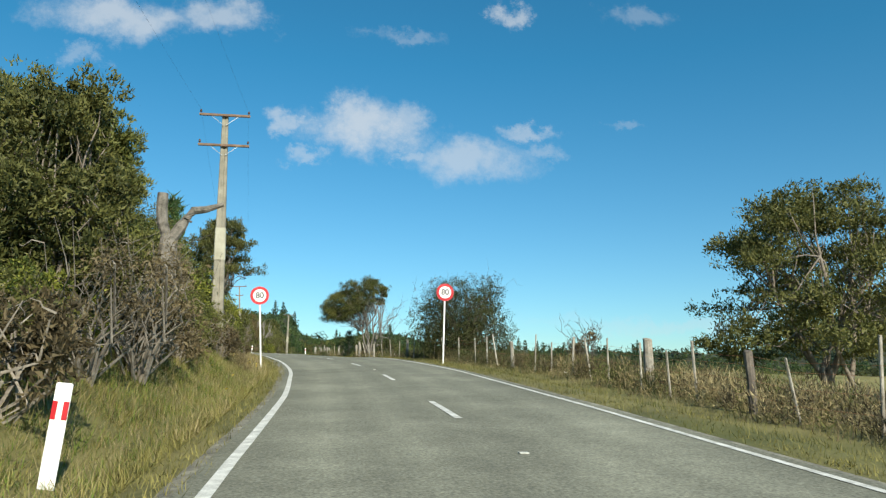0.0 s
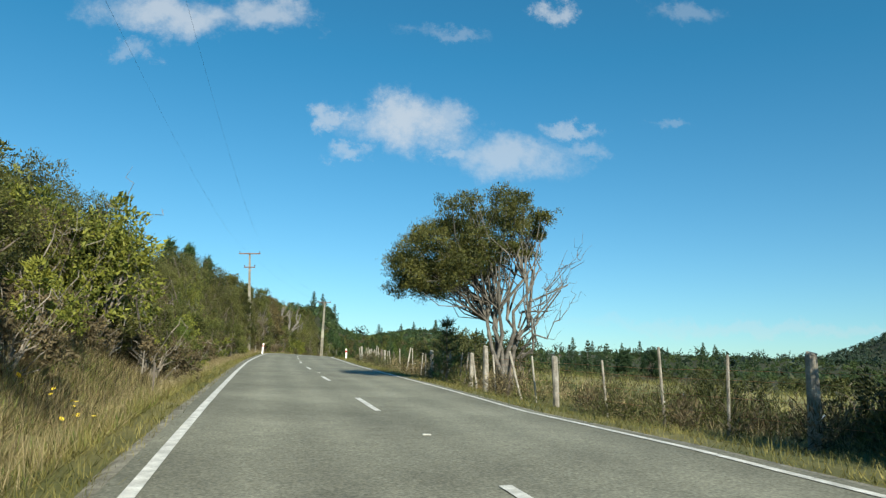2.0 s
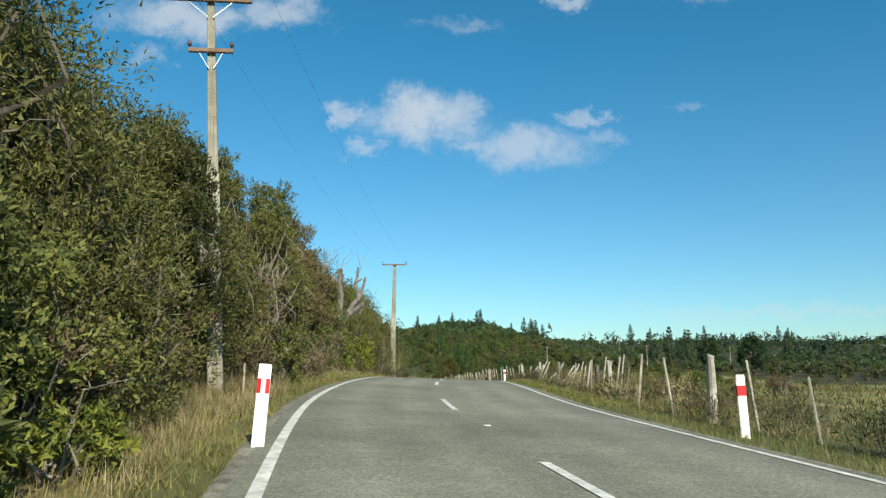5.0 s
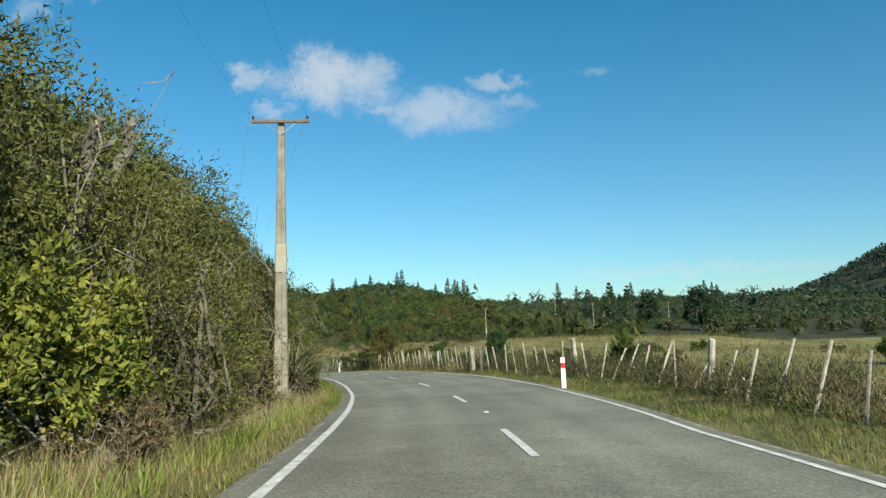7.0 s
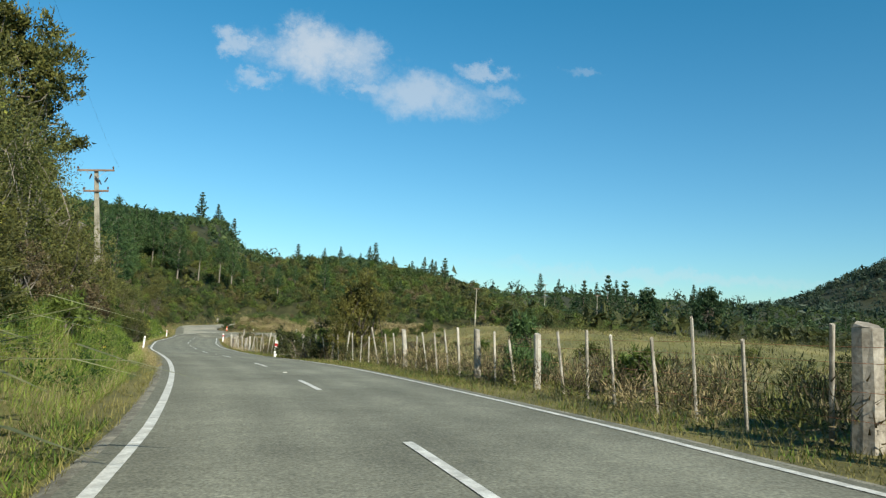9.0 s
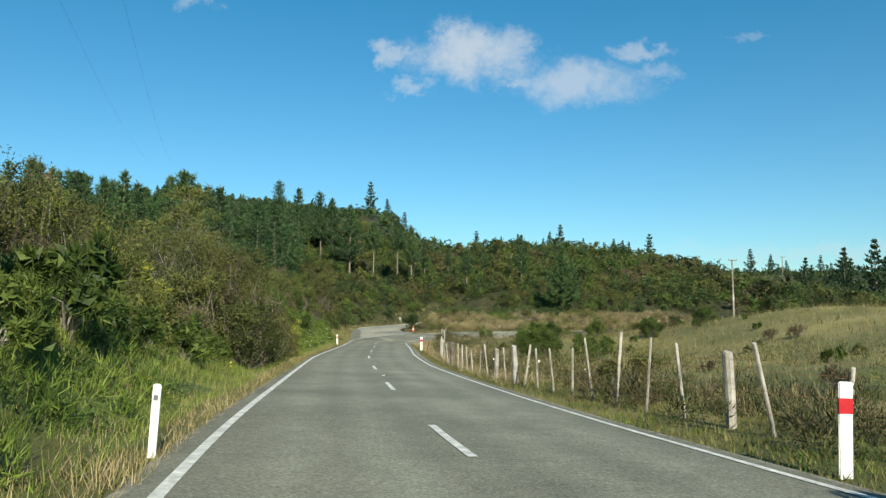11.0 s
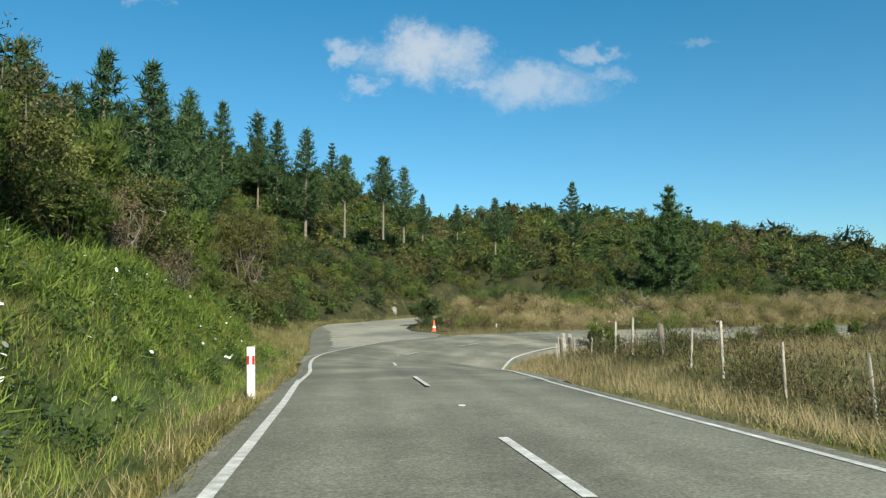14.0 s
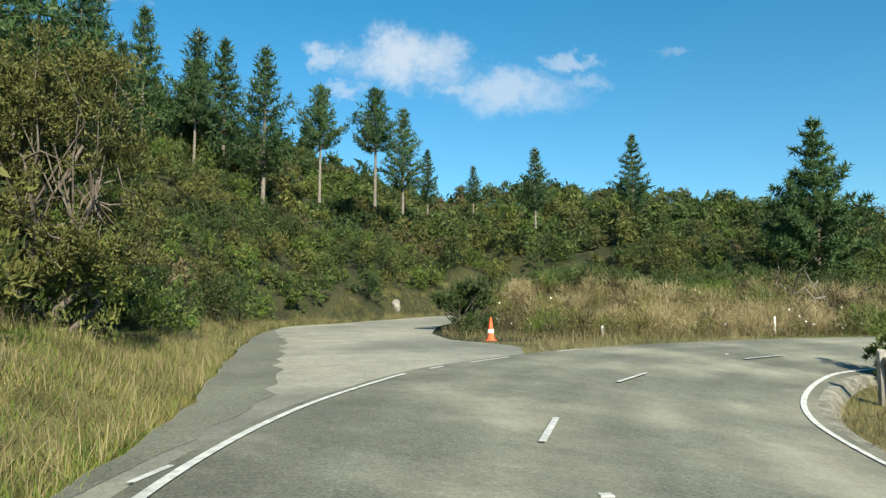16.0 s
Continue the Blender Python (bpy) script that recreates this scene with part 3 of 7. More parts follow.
def ground_z(x, y):
    x, y = np.asarray(x, float), np.asarray(y, float)
    d, i = lateral(x, y, ROAD, ROAD_N)
    a = np.abs(d)
    rz = surface_z(np.clip(ROAD[i, 1], -60, 400), d)
    sink = sag(ROAD[i, 0], ROAD[i, 1], d) * (1 - 0.75 * step(7, 22, a))
    end = step(286, 300, y)
    # left: shallow drain, then a cut bank that climbs to the hill
    ab = a + 0.8 * step(176, 188, y) * step(4.0, 5.4, a)
    left = -0.05 - 0.14 * step(3.65, 4.6, a) + 0.25 * step(4.6, 6.2, ab) + 1.9 * step(5.6, 10.5, ab) + 0.20 * np.clip(a - 10, 0, 30) + 0.10 * np.clip(a - 40, 0, 200)
    left = left + 0.95 * (1 - step(54, 70, y)) * (step(4.6, 6.9, a) - 0.7 * step(7.5, 11, a))
    green = 1.15 * step(170, 180, y) * (1 - step(212, 222, y)) + (1.0 + 0.75 * step(256, 266, y)) * step(238, 246, y) * (1 - step(275, 285, y))
    left = left + green * (step(3.7, 6.2, a) - 0.6 * step(7, 11, a))
    left = left + 0.22 * wave(x, y, 2.6) * step(5, 8, a) + 0.07 * wave(x, y, 0.9) * step(4.2, 6, a)
    # right: verge, then falling to the valley
    low = 0.6 + 0.35 * wave(x, y, 30)
    right = -0.05 - 0.18 * step(3.9, 5.2, a) * (1 - step(262, 274, y)) + (0.42 * step(262, 274, y) * step(4.2, 7.0, a)) - 0.55 * step(7.0, 16, a) * (1 - step(255, 275, y)) + 0.10 * wave(x, y, 2.9) * step(4.5, 8, a)
    right = right + 0.28 * step(3.7, 5.4, a) * step(128, 146, ROAD[i, 1]) * (1 - step(222, 250, ROAD[i, 1]))
    right = right + 1.0 * step(7.5, 20, a) * step(150, 175, ROAD[i, 1]) * (1 - step(222, 250, ROAD[i, 1]))
    zr = rz + right
    zr = zr * (1 - step(12, 90, a)) + np.minimum(low, zr + 3) * step(12, 90, a)
    z = np.where(d < 0, rz + left, zr)
    # grassy rise in the paddock
    k = step(6, 30, x) * (1 - step(48, 95, x)) * step(185, 235, y) * (1 - step(266, 298, y)) * (d > 6)
    z = z + np.maximum(4.1 + 0.25 * wave(x, y, 6) - z, 0) * k
    # the ground beyond the bend and the hill behind it
    plain = road_z(np.clip(y, 250, 345)) - 0.05 - 0.10 * step(3.3, 4.6, a)
    beyond = np.where(a < 5.6, road_z(np.clip(y, -60, 345)) - 0.06, plain * end + z * (1 - end))
    w = step(-33, -21, x) * (y > 286)
    z = z * (1 - w) + beyond * w
    foot = hill_foot(x)
    hill = 1.2 * step(foot, foot + 3, y) + 0.27 * np.clip(y - foot - 2, 0, 60 + 40 * (1 - step(-40, 0, x))) + 0.02 * np.clip(y - foot - 60, 0, 250)
    hill *= (1 - 0.8 * step(28, 115, x)) * (0.5 + 0.5 * step(-36, -20, x))
    hill += 0.08 * np.clip(-x - 28, 0, 45) * step(296, 332, y)
    z = z + hill * step(300, 318, y)
    z = z + np.where(d > -3.2, sink, 0) - 0.16 * (1 - step(4.0, 5.0, a)) * step(266, 272, ROAD[i, 1])
    # grassy bank beyond the bend
    z = z + (1.6 + 0.35 * wave(x, y, 2.2)) * step(309.5, 318, y) * step(-13.5, -9, x) * (1 - step(60, 110, x)) * (1 - step(345, 380, y))
    # bench for the gravel apron and the side road
    xl, xr = np.interp(y, APRON_Y, APRON_L), np.interp(y, APRON_Y, APRON_R)
    out = np.maximum(np.maximum(xl - x, x - xr), 0)
    k = (1 - step(0.4, 2.2, out)) * step(279, 284, y) * (1 - step(333, 340, y))
    z = z * (1 - k) + (road_z(y) + sag(ROAD[i, 0], ROAD[i, 1], d) - 0.13) * k
    # far ridge
    far = np.hypot(x - 930, y - 760)
    z = z + 128 * (1 - step(60, 440, far)) * step(120, 300, np.hypot(x, y - 120)) + 18 * step(390, 640, y) * step(-60, 80, x) + 14 * step(500, 1200, np.abs(x))
    return z


def bend_z(x, y):
    """Height of the seal and of the gravel mouth round the bend."""
    d, i = lateral(x, y, ROAD, ROAD_N)
    return road_z(np.asarray(y, float).ravel()) + sag(ROAD[i, 0], ROAD[i, 1], d)


def gz(x, y):
    return float(ground_z(np.array([x]), np.array([y]))[0])


# ---- ground ----
def spread_axis(lo, hi, fine, far_lo, far_hi, grow=1.22):
    a = list(np.arange(lo, hi, fine))
    s, v = fine, a[-1]
    while v < far_hi:
        s *= grow
        v += s
        a.append(v)
    s, v = fine, lo
    while v > far_lo:
        s *= grow
        v -= s
        a.insert(0, v)
    return np.array(a)


gx, gy = spread_axis(-40, 30, 0.7, -2500, 2800), spread_axis(-20, 345, 1.2, -2500, 3200)
GX, GY = np.meshgrid(gx, gy)
gv = np.stack([GX.ravel(), GY.ravel(), ground_z(GX.ravel(), GY.ravel())], 1)
nx, ny = len(gx), len(gy)
ii = (np.arange(ny - 1)[:, None] * nx + np.arange(nx - 1)[None]).ravel()
gf = np.stack([ii, ii + 1, ii + nx + 1, ii + nx], 1)
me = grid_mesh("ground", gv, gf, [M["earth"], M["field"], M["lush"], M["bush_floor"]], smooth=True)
mid = gv[gf].mean(1)
dm, _ = lateral(mid[:, 0], mid[:, 1], ROAD, ROAD_N)
me.polygons.foreach_set("material_index", np.where((dm < -4.0) & (dm > -14) & (mid[:, 1] > 178) & (mid[:, 1] < 284), 2, np.abs(dm) > 14).astype(np.int32))
# faces under scrub get the floor whose dark tone carries the bushes' shade
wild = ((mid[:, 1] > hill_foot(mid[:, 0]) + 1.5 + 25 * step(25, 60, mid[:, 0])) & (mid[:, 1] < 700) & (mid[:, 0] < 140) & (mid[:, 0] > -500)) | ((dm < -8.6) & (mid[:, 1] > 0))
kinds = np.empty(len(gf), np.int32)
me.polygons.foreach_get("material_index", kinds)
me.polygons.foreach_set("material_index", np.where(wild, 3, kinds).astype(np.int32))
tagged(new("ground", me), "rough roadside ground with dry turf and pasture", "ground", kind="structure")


# ---- road ----
def ribbon(line, right, lo, hi, lift, sel=None, cols=2, left_of=None, right_of=None):
    """A strip along a line; its sides may follow the edge tables."""
    keep = np.arange(len(line)) if sel is None else np.where(sel)[0]
    v = []
    for i in keep:
        for k in range(cols):
            p = lo + (np.interp(line[i, 1], *np.array(left_of).T) if left_of else 0.0)
            q = hi + (np.interp(line[i, 1], *np.array(right_of).T) if right_of else 0.0)
            o = p + (q - p) * k / (cols - 1)
            x, y = line[i] + right[i] * o
            v.append((x, y, float(surface_z(y if line[i, 1] > 262 else line[i, 1], o)) + lift))
    n = len(keep)
    f = [(r * cols + k, r * cols + k + 1, (r + 1) * cols + k + 1, (r + 1) * cols + k) for r in range(n - 1) for k in range(cols - 1)]
    return v, f


before = (ROAD[:, 1] < 271.4) & (np.arange(len(ROAD)) < len(ROAD) * 0.93)
v, f = ribbon(ROAD, ROAD_N, -0.26, 0.24, -0.0015, cols=9, sel=before, left_of=EDGE_L, right_of=EDGE_R)
def across(me, cols):
    """How far over the road each vertex lies, from the left edge to the right."""
    at = me.attributes.new("across", "FLOAT", "POINT")
    at.data.foreach_set("value", np.tile(np.linspace(0, 1, cols), len(me.vertices) // cols).astype(np.float32))
    return me


road = part("road", across(grid_mesh("road", v, f, M["seal"], True), 9), None, "grey chip-sealed two-lane rural road", category="road", kind="structure")


def even(line, n):
    line = np.asarray(line)
    s = np.r_[0, np.cumsum(np.linalg.norm(np.diff(line, axis=0), axis=1))]
    t = np.linspace(0, s[-1], n)
    return np.stack([np.interp(t, s, line[:, 0]), np.interp(t, s, line[:, 1])], 1)


BL, BR = even(spline(BEND_L, 0.5), 150), even(spline(BEND_R, 0.5), 150)
BLN, BRN = normals(BL), normals(BR)


def blended(a, b, cols, lift):
    """A strip from line a to line b."""
    v = []
    for p, q in zip(a, b):
        for k in range(cols):
            x, y = p + (q - p) * k / (cols - 1)
            v.append((x, y, lift))
    v = np.array(v)
    v[:, 2] += bend_z(v[:, 0], v[:, 1])
    f = [(r * cols + k, r * cols + k + 1, (r + 1) * cols + k + 1, (r + 1) * cols + k) for r in range(len(a) - 1) for k in range(cols - 1)]
    return v, f


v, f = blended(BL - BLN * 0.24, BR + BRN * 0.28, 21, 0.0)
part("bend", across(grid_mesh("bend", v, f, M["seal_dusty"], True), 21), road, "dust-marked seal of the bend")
for lo, hi, edge in ((-0.5, -0.24, EDGE_L), (0.22, 0.5, EDGE_R)):
    v, f = ribbon(ROAD, ROAD_N, lo, hi, -0.012, cols=3, sel=before, left_of=edge, right_of=edge)
    v = np.array(v)
    rim = np.arange(0 if lo < 0 else 2, len(v), 3)
    v[rim, 2] = np.minimum(v[rim, 2] - 0.06, ground_z(v[rim, 0], v[rim, 1]) - 0.01)
    part("gravel_shoulder", grid_mesh("gravel_shoulder", v, f, M["gravel"], True), road, "loose grey gravel edge")
for a, b, m, k in ((BL - BLN * 0.46, BL - BLN * 0.22, M["gravel"], 0.0), (BR + BRN * 0.26, BR + BRN * 0.75, M["gravel"], 1.0)):
    if not k:
        a, b = a[BL[:, 1] < 282], b[BL[:, 1] < 282]
    v, f = blended(a, b, 3, -0.010)
    v = np.array(v)
    rim = np.arange(2 if k else 0, len(v), 3)
    v[rim, 2] = ground_z(v[rim, 0], v[rim, 1]) - 0.01
    part("gravel_shoulder", grid_mesh("gravel_shoulder", v, f, m, True), road, "loose grey gravel edge")
# painted edge lines
for lo, hi, edge in ((-0.065, 0.065, EDGE_L), (-0.055, 0.055, EDGE_R)):
    v, f = ribbon(ROAD, ROAD_N, lo, hi, 0.006, sel=before, left_of=edge, right_of=edge)
    part("edge_line", grid_mesh("edge_line", v, f, M["line"]), road, "worn white edge line")
for k, (a, b) in enumerate(((BL - BLN * 0.055, BL + BLN * 0.055), (BR - BRN * 0.06, BR + BRN * 0.06))):
    if k == 0:
        a, b = a[BL[:, 1] < 295.6], b[BL[:, 1] < 295.6]
    v, f = blended(a, b, 2, 0.018)
    part("edge_line", grid_mesh("edge_line", v, f, M["line"]), road, "worn white edge line")
# broken pieces of the line across the side road's mouth, and a short tick beside it
for lo, hi in ((295.9, 297.0), (297.3, 299.3), (300.4, 301.6)):
    m = (BL[:, 1] > lo) & (BL[:, 1] < hi)
    v, f = blended((BL - BLN * 0.05)[m], (BL + BLN * 0.05)[m], 2, 0.008)
    part("edge_line", grid_mesh("edge_line", v, f, M["line"]), road, "worn piece of the white edge line")
tick = np.array([(-18.86, 285.8), (-18.8, 286.1), (-18.72, 286.5)])
v, f = ribbon(tick, normals(tick), -0.04, 0.04, 0.008)
v = [(a, b, float(road_z(b)) + 0.008) for a, b, c in v]
part("edge_line", grid_mesh("edge_line", v, f, M["line"]), road, "short white tick beside the edge line")
arc = np.r_[0, np.cumsum(np.linalg.norm(np.diff(ROAD, axis=0), axis=1))]
DASHES = [-8.2, 1.75, 11.7, 21.6, 31.6, 41.6, 51.5, 61.4, 71.3, 81.2, 90.3, 99.4, 108.5, 118.5, 128.3, 138.2, 148.15, 158.2, 168.2, 178.2, 188.1, 198.0, 207.8, 218.0, 228.3, 238.5, 248.5, 258.5, 268.6, 278.5, 288.5]
starts = list(np.interp(DASHES, ROAD[_main | (ROAD[:, 1] < 292)][:, 1], arc[_main | (ROAD[:, 1] < 292)]))
starts += [starts[-1] + 7.3 + 7.6 * k for k in range(6)]
for s0 in starts:
    s = np.linspace(s0, s0 + (3.0 if s0 < starts[-7] else 2.1), 7)
    line = np.stack([np.interp(s, arc, ROAD[:, 0]), np.interp(s, arc, ROAD[:, 1])], 1)
    v, f = ribbon(line, normals(line), -0.06, 0.06, 0.008)
    if line[0, 1] > 268:
        line = line[0] + (line[-1] - line[0]) * np.linspace(0, 1, 7)[:, None]
        v, f = ribbon(line, normals(line), -0.05, 0.05, 0.008)
        v = np.array(v)
        z = bend_z(v[:, 0], v[:, 1])
        v[:, 2] = np.polyval(np.polyfit(v[:, 1], z, 1), v[:, 1]) + 0.035
    part("centre_dash", grid_mesh("centre_dash", v, f, M["line"]), road)
# reflective studs halfway along every second gap
for s0 in starts[1:-4:2]:
    line = np.stack([np.interp([s0 + 6.45, s0 + 6.55], arc, ROAD[:, 0]), np.interp([s0 + 6.45, s0 + 6.55], arc, ROAD[:, 1])], 1)
    bm = box_bm(0.11, 0.10, 0.016, 0.004)
    stud = part("road_stud", bm_mesh("road_stud", bm, M["line"]), road)
    stud.location = (line[0, 0] + 0.1, line[0, 1], float(surface_z(line[0, 1], 0)))
# side road with its flared mouth
ay = np.linspace(280.5, 339, 70)
axl, axr = np.interp(ay, APRON_Y, APRON_L) + 0.10 * np.sin(ay * 2.3) * np.sin(ay * 0.9), np.interp(ay, APRON_Y, APRON_R)
v = [(axl[r] + (axr[r] - axl[r]) * k / 8, ay[r], -0.03) for r in range(70) for k in range(9)]
f = [(r * 9 + k, r * 9 + k + 1, r * 9 + k + 10, r * 9 + k + 9) for r in range(69) for k in range(8)]
v = np.array(v)
v[:, 2] += bend_z(v[:, 0], v[:, 1])
side = part("side_road", grid_mesh("side_road", v, f, M["dust"], True), None, "dusty pale gravel side road joining at the bend", category="road", kind="structure")
wide = 1.3 * step(283, 295, ay) * (1 - step(305, 314, ay)) * (1 + 0.15 * np.sin(ay * 3.1)) + 0.02
v = np.array([(axl[r] + 0.02 + wide[r] * k / 3, ay[r], -0.024) for r in range(70) for k in range(4)])
f = [(r * 4 + k, r * 4 + k + 1, r * 4 + k + 5, r * 4 + k + 4) for r in range(69) for k in range(3)]
v[:, 2] += bend_z(v[:, 0], v[:, 1])
part("seal_edge", grid_mesh("seal_edge", v, f, M["seal"], True), side, "bare dark seal along the side road's edge")
# ---- plants ----
def leaves(rng, centres, radii, count, length, width, up=0.3, out=0.8, shell=0.55, squash=1.0, tufts=0, loose=0.17, broad=False, fill=0, spray=9.0, reach=1.05):
    """Leaves scattered over clumps, or over small tufts on the clumps; they point outwards and upwards. Fill: sprays of foliage within each clump."""
    centres, radii = np.asarray(centres, float), np.asarray(radii, float)
    w = radii**2 / (radii**2).sum()
    n = tufts * len(centres) or count
    k = rng.choice(len(centres), n, p=w)
    d = rng.normal(size=(n, 3))
    d /= np.linalg.norm(d, axis=1)[:, None]
    r = radii[k] * (shell + (reach - shell) * rng.random(n) ** 0.6)
    p = centres[k] + d * r[:, None] * np.array([1, 1, squash])
    if tufts:
        j = rng.integers(0, n, count)
        p, d = p[j] + rng.normal(size=(count, 3)) * (radii[k][j] * loose)[:, None], d[j]
    way = d * out + rng.normal(size=(count, 3)) * 0.55 + np.array([0, 0, up])
    way /= np.linalg.norm(way, axis=1)[:, None]
    side = np.cross(way, rng.normal(size=(count, 3)))
    side /= np.linalg.norm(side, axis=1)[:, None] + 1e-9
    L = (length * (0.6 + 0.8 * rng.random(count)))[:, None]
    W = (width * (0.7 + 0.9 * rng.random(count)))[:, None]
    if broad:
        fold = np.cross(way, side) * W * 0.35
        v = np.stack([p, p + way * L * 0.45 + side * W + fold, p + way * L, p + way * L * 0.45 - side * W + fold], 1).reshape(-1, 3)
        f = np.arange(count * 4).reshape(-1, 4)
    else:
        v = np.stack([p - side * W, p + side * W, p + way * L], 1).reshape(-1, 3)
        f = np.arange(count * 3).reshape(-1, 3)
    if fill:
        n = fill * len(centres)
        k = np.repeat(np.arange(len(centres)), fill)
        d, q = (e / np.linalg.norm(e, axis=1)[:, None] for e in (rng.normal(size=(n, 3)), rng.normal(size=(n, 3))))
        q = np.cross(d, q)
        c = centres[k] + rng.normal(size=(n, 3)) * (radii[k] * 0.30)[:, None] * np.array([1, 1, squash])
        R = np.minimum(radii[k][:, None], spray)
        corners = [c - d * R * 0.42, c + q * R * 0.22, c + d * R * 0.42, c - q * R * 0.22]
        if not broad:
            corners = [corners[0], corners[1] + q * R * 0.12, corners[2]]
        inner = np.stack(corners, 1).reshape(-1, 3)
        f = np.concatenate([f, np.arange(len(inner)).reshape(-1, len(corners)) + len(v)])
        v = np.concatenate([v, inner])
    return v, f


def bent(rng, a, b, sag=0.12, n=4):
    """A crooked path from a to b."""
    a, b = np.asarray(a, float), np.asarray(b, float)
    t = np.linspace(0, 1, n)[:, None]
    p = a + (b - a) * t
    p[1:-1] += rng.normal(size=(n - 2, 3)) * sag * np.linalg.norm(b - a)
    return p


def shrub(seed, name, height, spread, leaf, count, llen, lwid, clumps=16, bark="bark", bare=5, up=0.3, lean=(0, 0), tufts=9, broad=False, loose=0.13, fill=80):
    """Many-stemmed bush: stems, bare twigs, and a crown of leaf clumps with gaps."""
    rng = np.random.default_rng(seed)
    cs, rs, wood = [], [], Soup()
    for _ in range(clumps):
        t, h = rng.random() * 2 * math.pi, 0.08 + 0.92 * rng.random() ** 0.9
        r = spread * (0.25 + 0.75 * math.sqrt(rng.random())) * (1.05 - 0.45 * h**2)
        c = np.array([math.cos(t) * r + lean[0] * h, math.sin(t) * r + lean[1] * h, h * height * (0.86 + 0.12 * rng.random())])
        cs.append(c), rs.append((0.16 + 0.13 * rng.random()) * (height * 0.45 + spread * 0.75))
        foot = np.array([c[0] * 0.15 + rng.normal() * 0.08, c[1] * 0.15 + rng.normal() * 0.08, -0.1])
        rad = 0.012 * height + 0.008
        wood.tube(bent(rng, foot, c), [rad, rad * 0.8, rad * 0.55, rad * 0.25], 3)
    for _ in range(bare):
        t, h = rng.random() * 2 * math.pi, 0.5 + 0.6 * rng.random()
        r = spread * (0.5 + 0.65 * rng.random())
        tip = np.array([math.cos(t) * r, math.sin(t) * r, h * height])
        path = bent(rng, (0, 0, 0.1), tip, 0.10, 5)
        wood.tube(path, [0.022, 0.018, 0.014, 0.01, 0.004], 3)
        for _ in range(2):
            q = path[rng.integers(2, 5)]
            wood.tube(bent(rng, q, q + rng.normal(size=3) * 0.22 * spread + (0, 0, 0.15)), [0.012, 0.01, 0.007, 0.003], 3)
    stems = new(name, wood.mesh(name, M[bark]))
    v, f = leaves(rng, cs, rs, count, llen, lwid, up=up, tufts=tufts, broad=broad, loose=loose, fill=fill, spray=max(0.12, 1.4 * llen))
    part("crown", grid_mesh("crown", v, f, M[leaf]), stems)
    return stems


def flax(seed, height=2.2):
    rng = np.random.default_rng(seed)
    s = Soup()
    for _ in range(110):
        t = rng.random() * 2 * math.pi
        lean, h, w = 0.15 + 1.25 * rng.random() ** 0.8, height * (0.55 + 0.65 * rng.random()), 0.026 + 0.022 * rng.random()
        d, q = np.array([math.cos(t), math.sin(t), 0]), np.array([-math.sin(t), math.cos(t), 0])
        base = d * 0.2 * rng.random()
        pts = [base + d * lean * h * u**1.7 * 0.8 + np.array([0, 0, h * (u - 0.45 * lean * u**2.6)]) for u in (0, 0.3, 0.6, 0.85, 1.0)]
        ws = [w, w * 1.2, w, w * 0.6, 0.004]
        v = [p + sg * q * ww for p, ww in zip(pts, ws) for sg in (-1, 1)]
        s.add(v, [(2 * i, 2 * i + 1, 2 * i + 3, 2 * i + 2) for i in range(4)])
    return new("flax_bush", s.mesh("flax_bush", M["flax"]))


def cabbage_tree(seed, heads, foot):
    """Bare trunk forking to round heads of sword leaves."""
    rng = np.random.default_rng(seed)
    wood, s = Soup(), Soup()
    for hx, hy, hz in heads:
        wood.tube(bent(rng, foot, (hx, hy, hz), 0.04, 5), [0.13, 0.11, 0.1, 0.09, 0.07], 8)
        for _ in range(150):
            d = rng.normal(size=3)
            d[2] = d[2] * 0.8 + 0.25
            d /= np.linalg.norm(d)
            q = np.cross(d, rng.normal(size=3))
            q /= np.linalg.norm(q)
            c, L, w = np.array([hx, hy, hz]), 0.6 + 0.35 * rng.random(), 0.022
            m, tip = c + d * L * 0.55, c + d * L - np.array([0, 0, 0.22 * L * (1 - abs(d[2]))])
            s.add([c - q * w * 0.6, c + q * w * 0.6, m + q * w, m - q * w, tip, tip], [(0, 1, 2, 3), (3, 2, 4, 5)])
    tree = new("cabbage_tree", wood.mesh("cabbage_tree", M["bark"], True))
    part("crown", s.mesh("crown", M["flax"]), tree)
    return tree


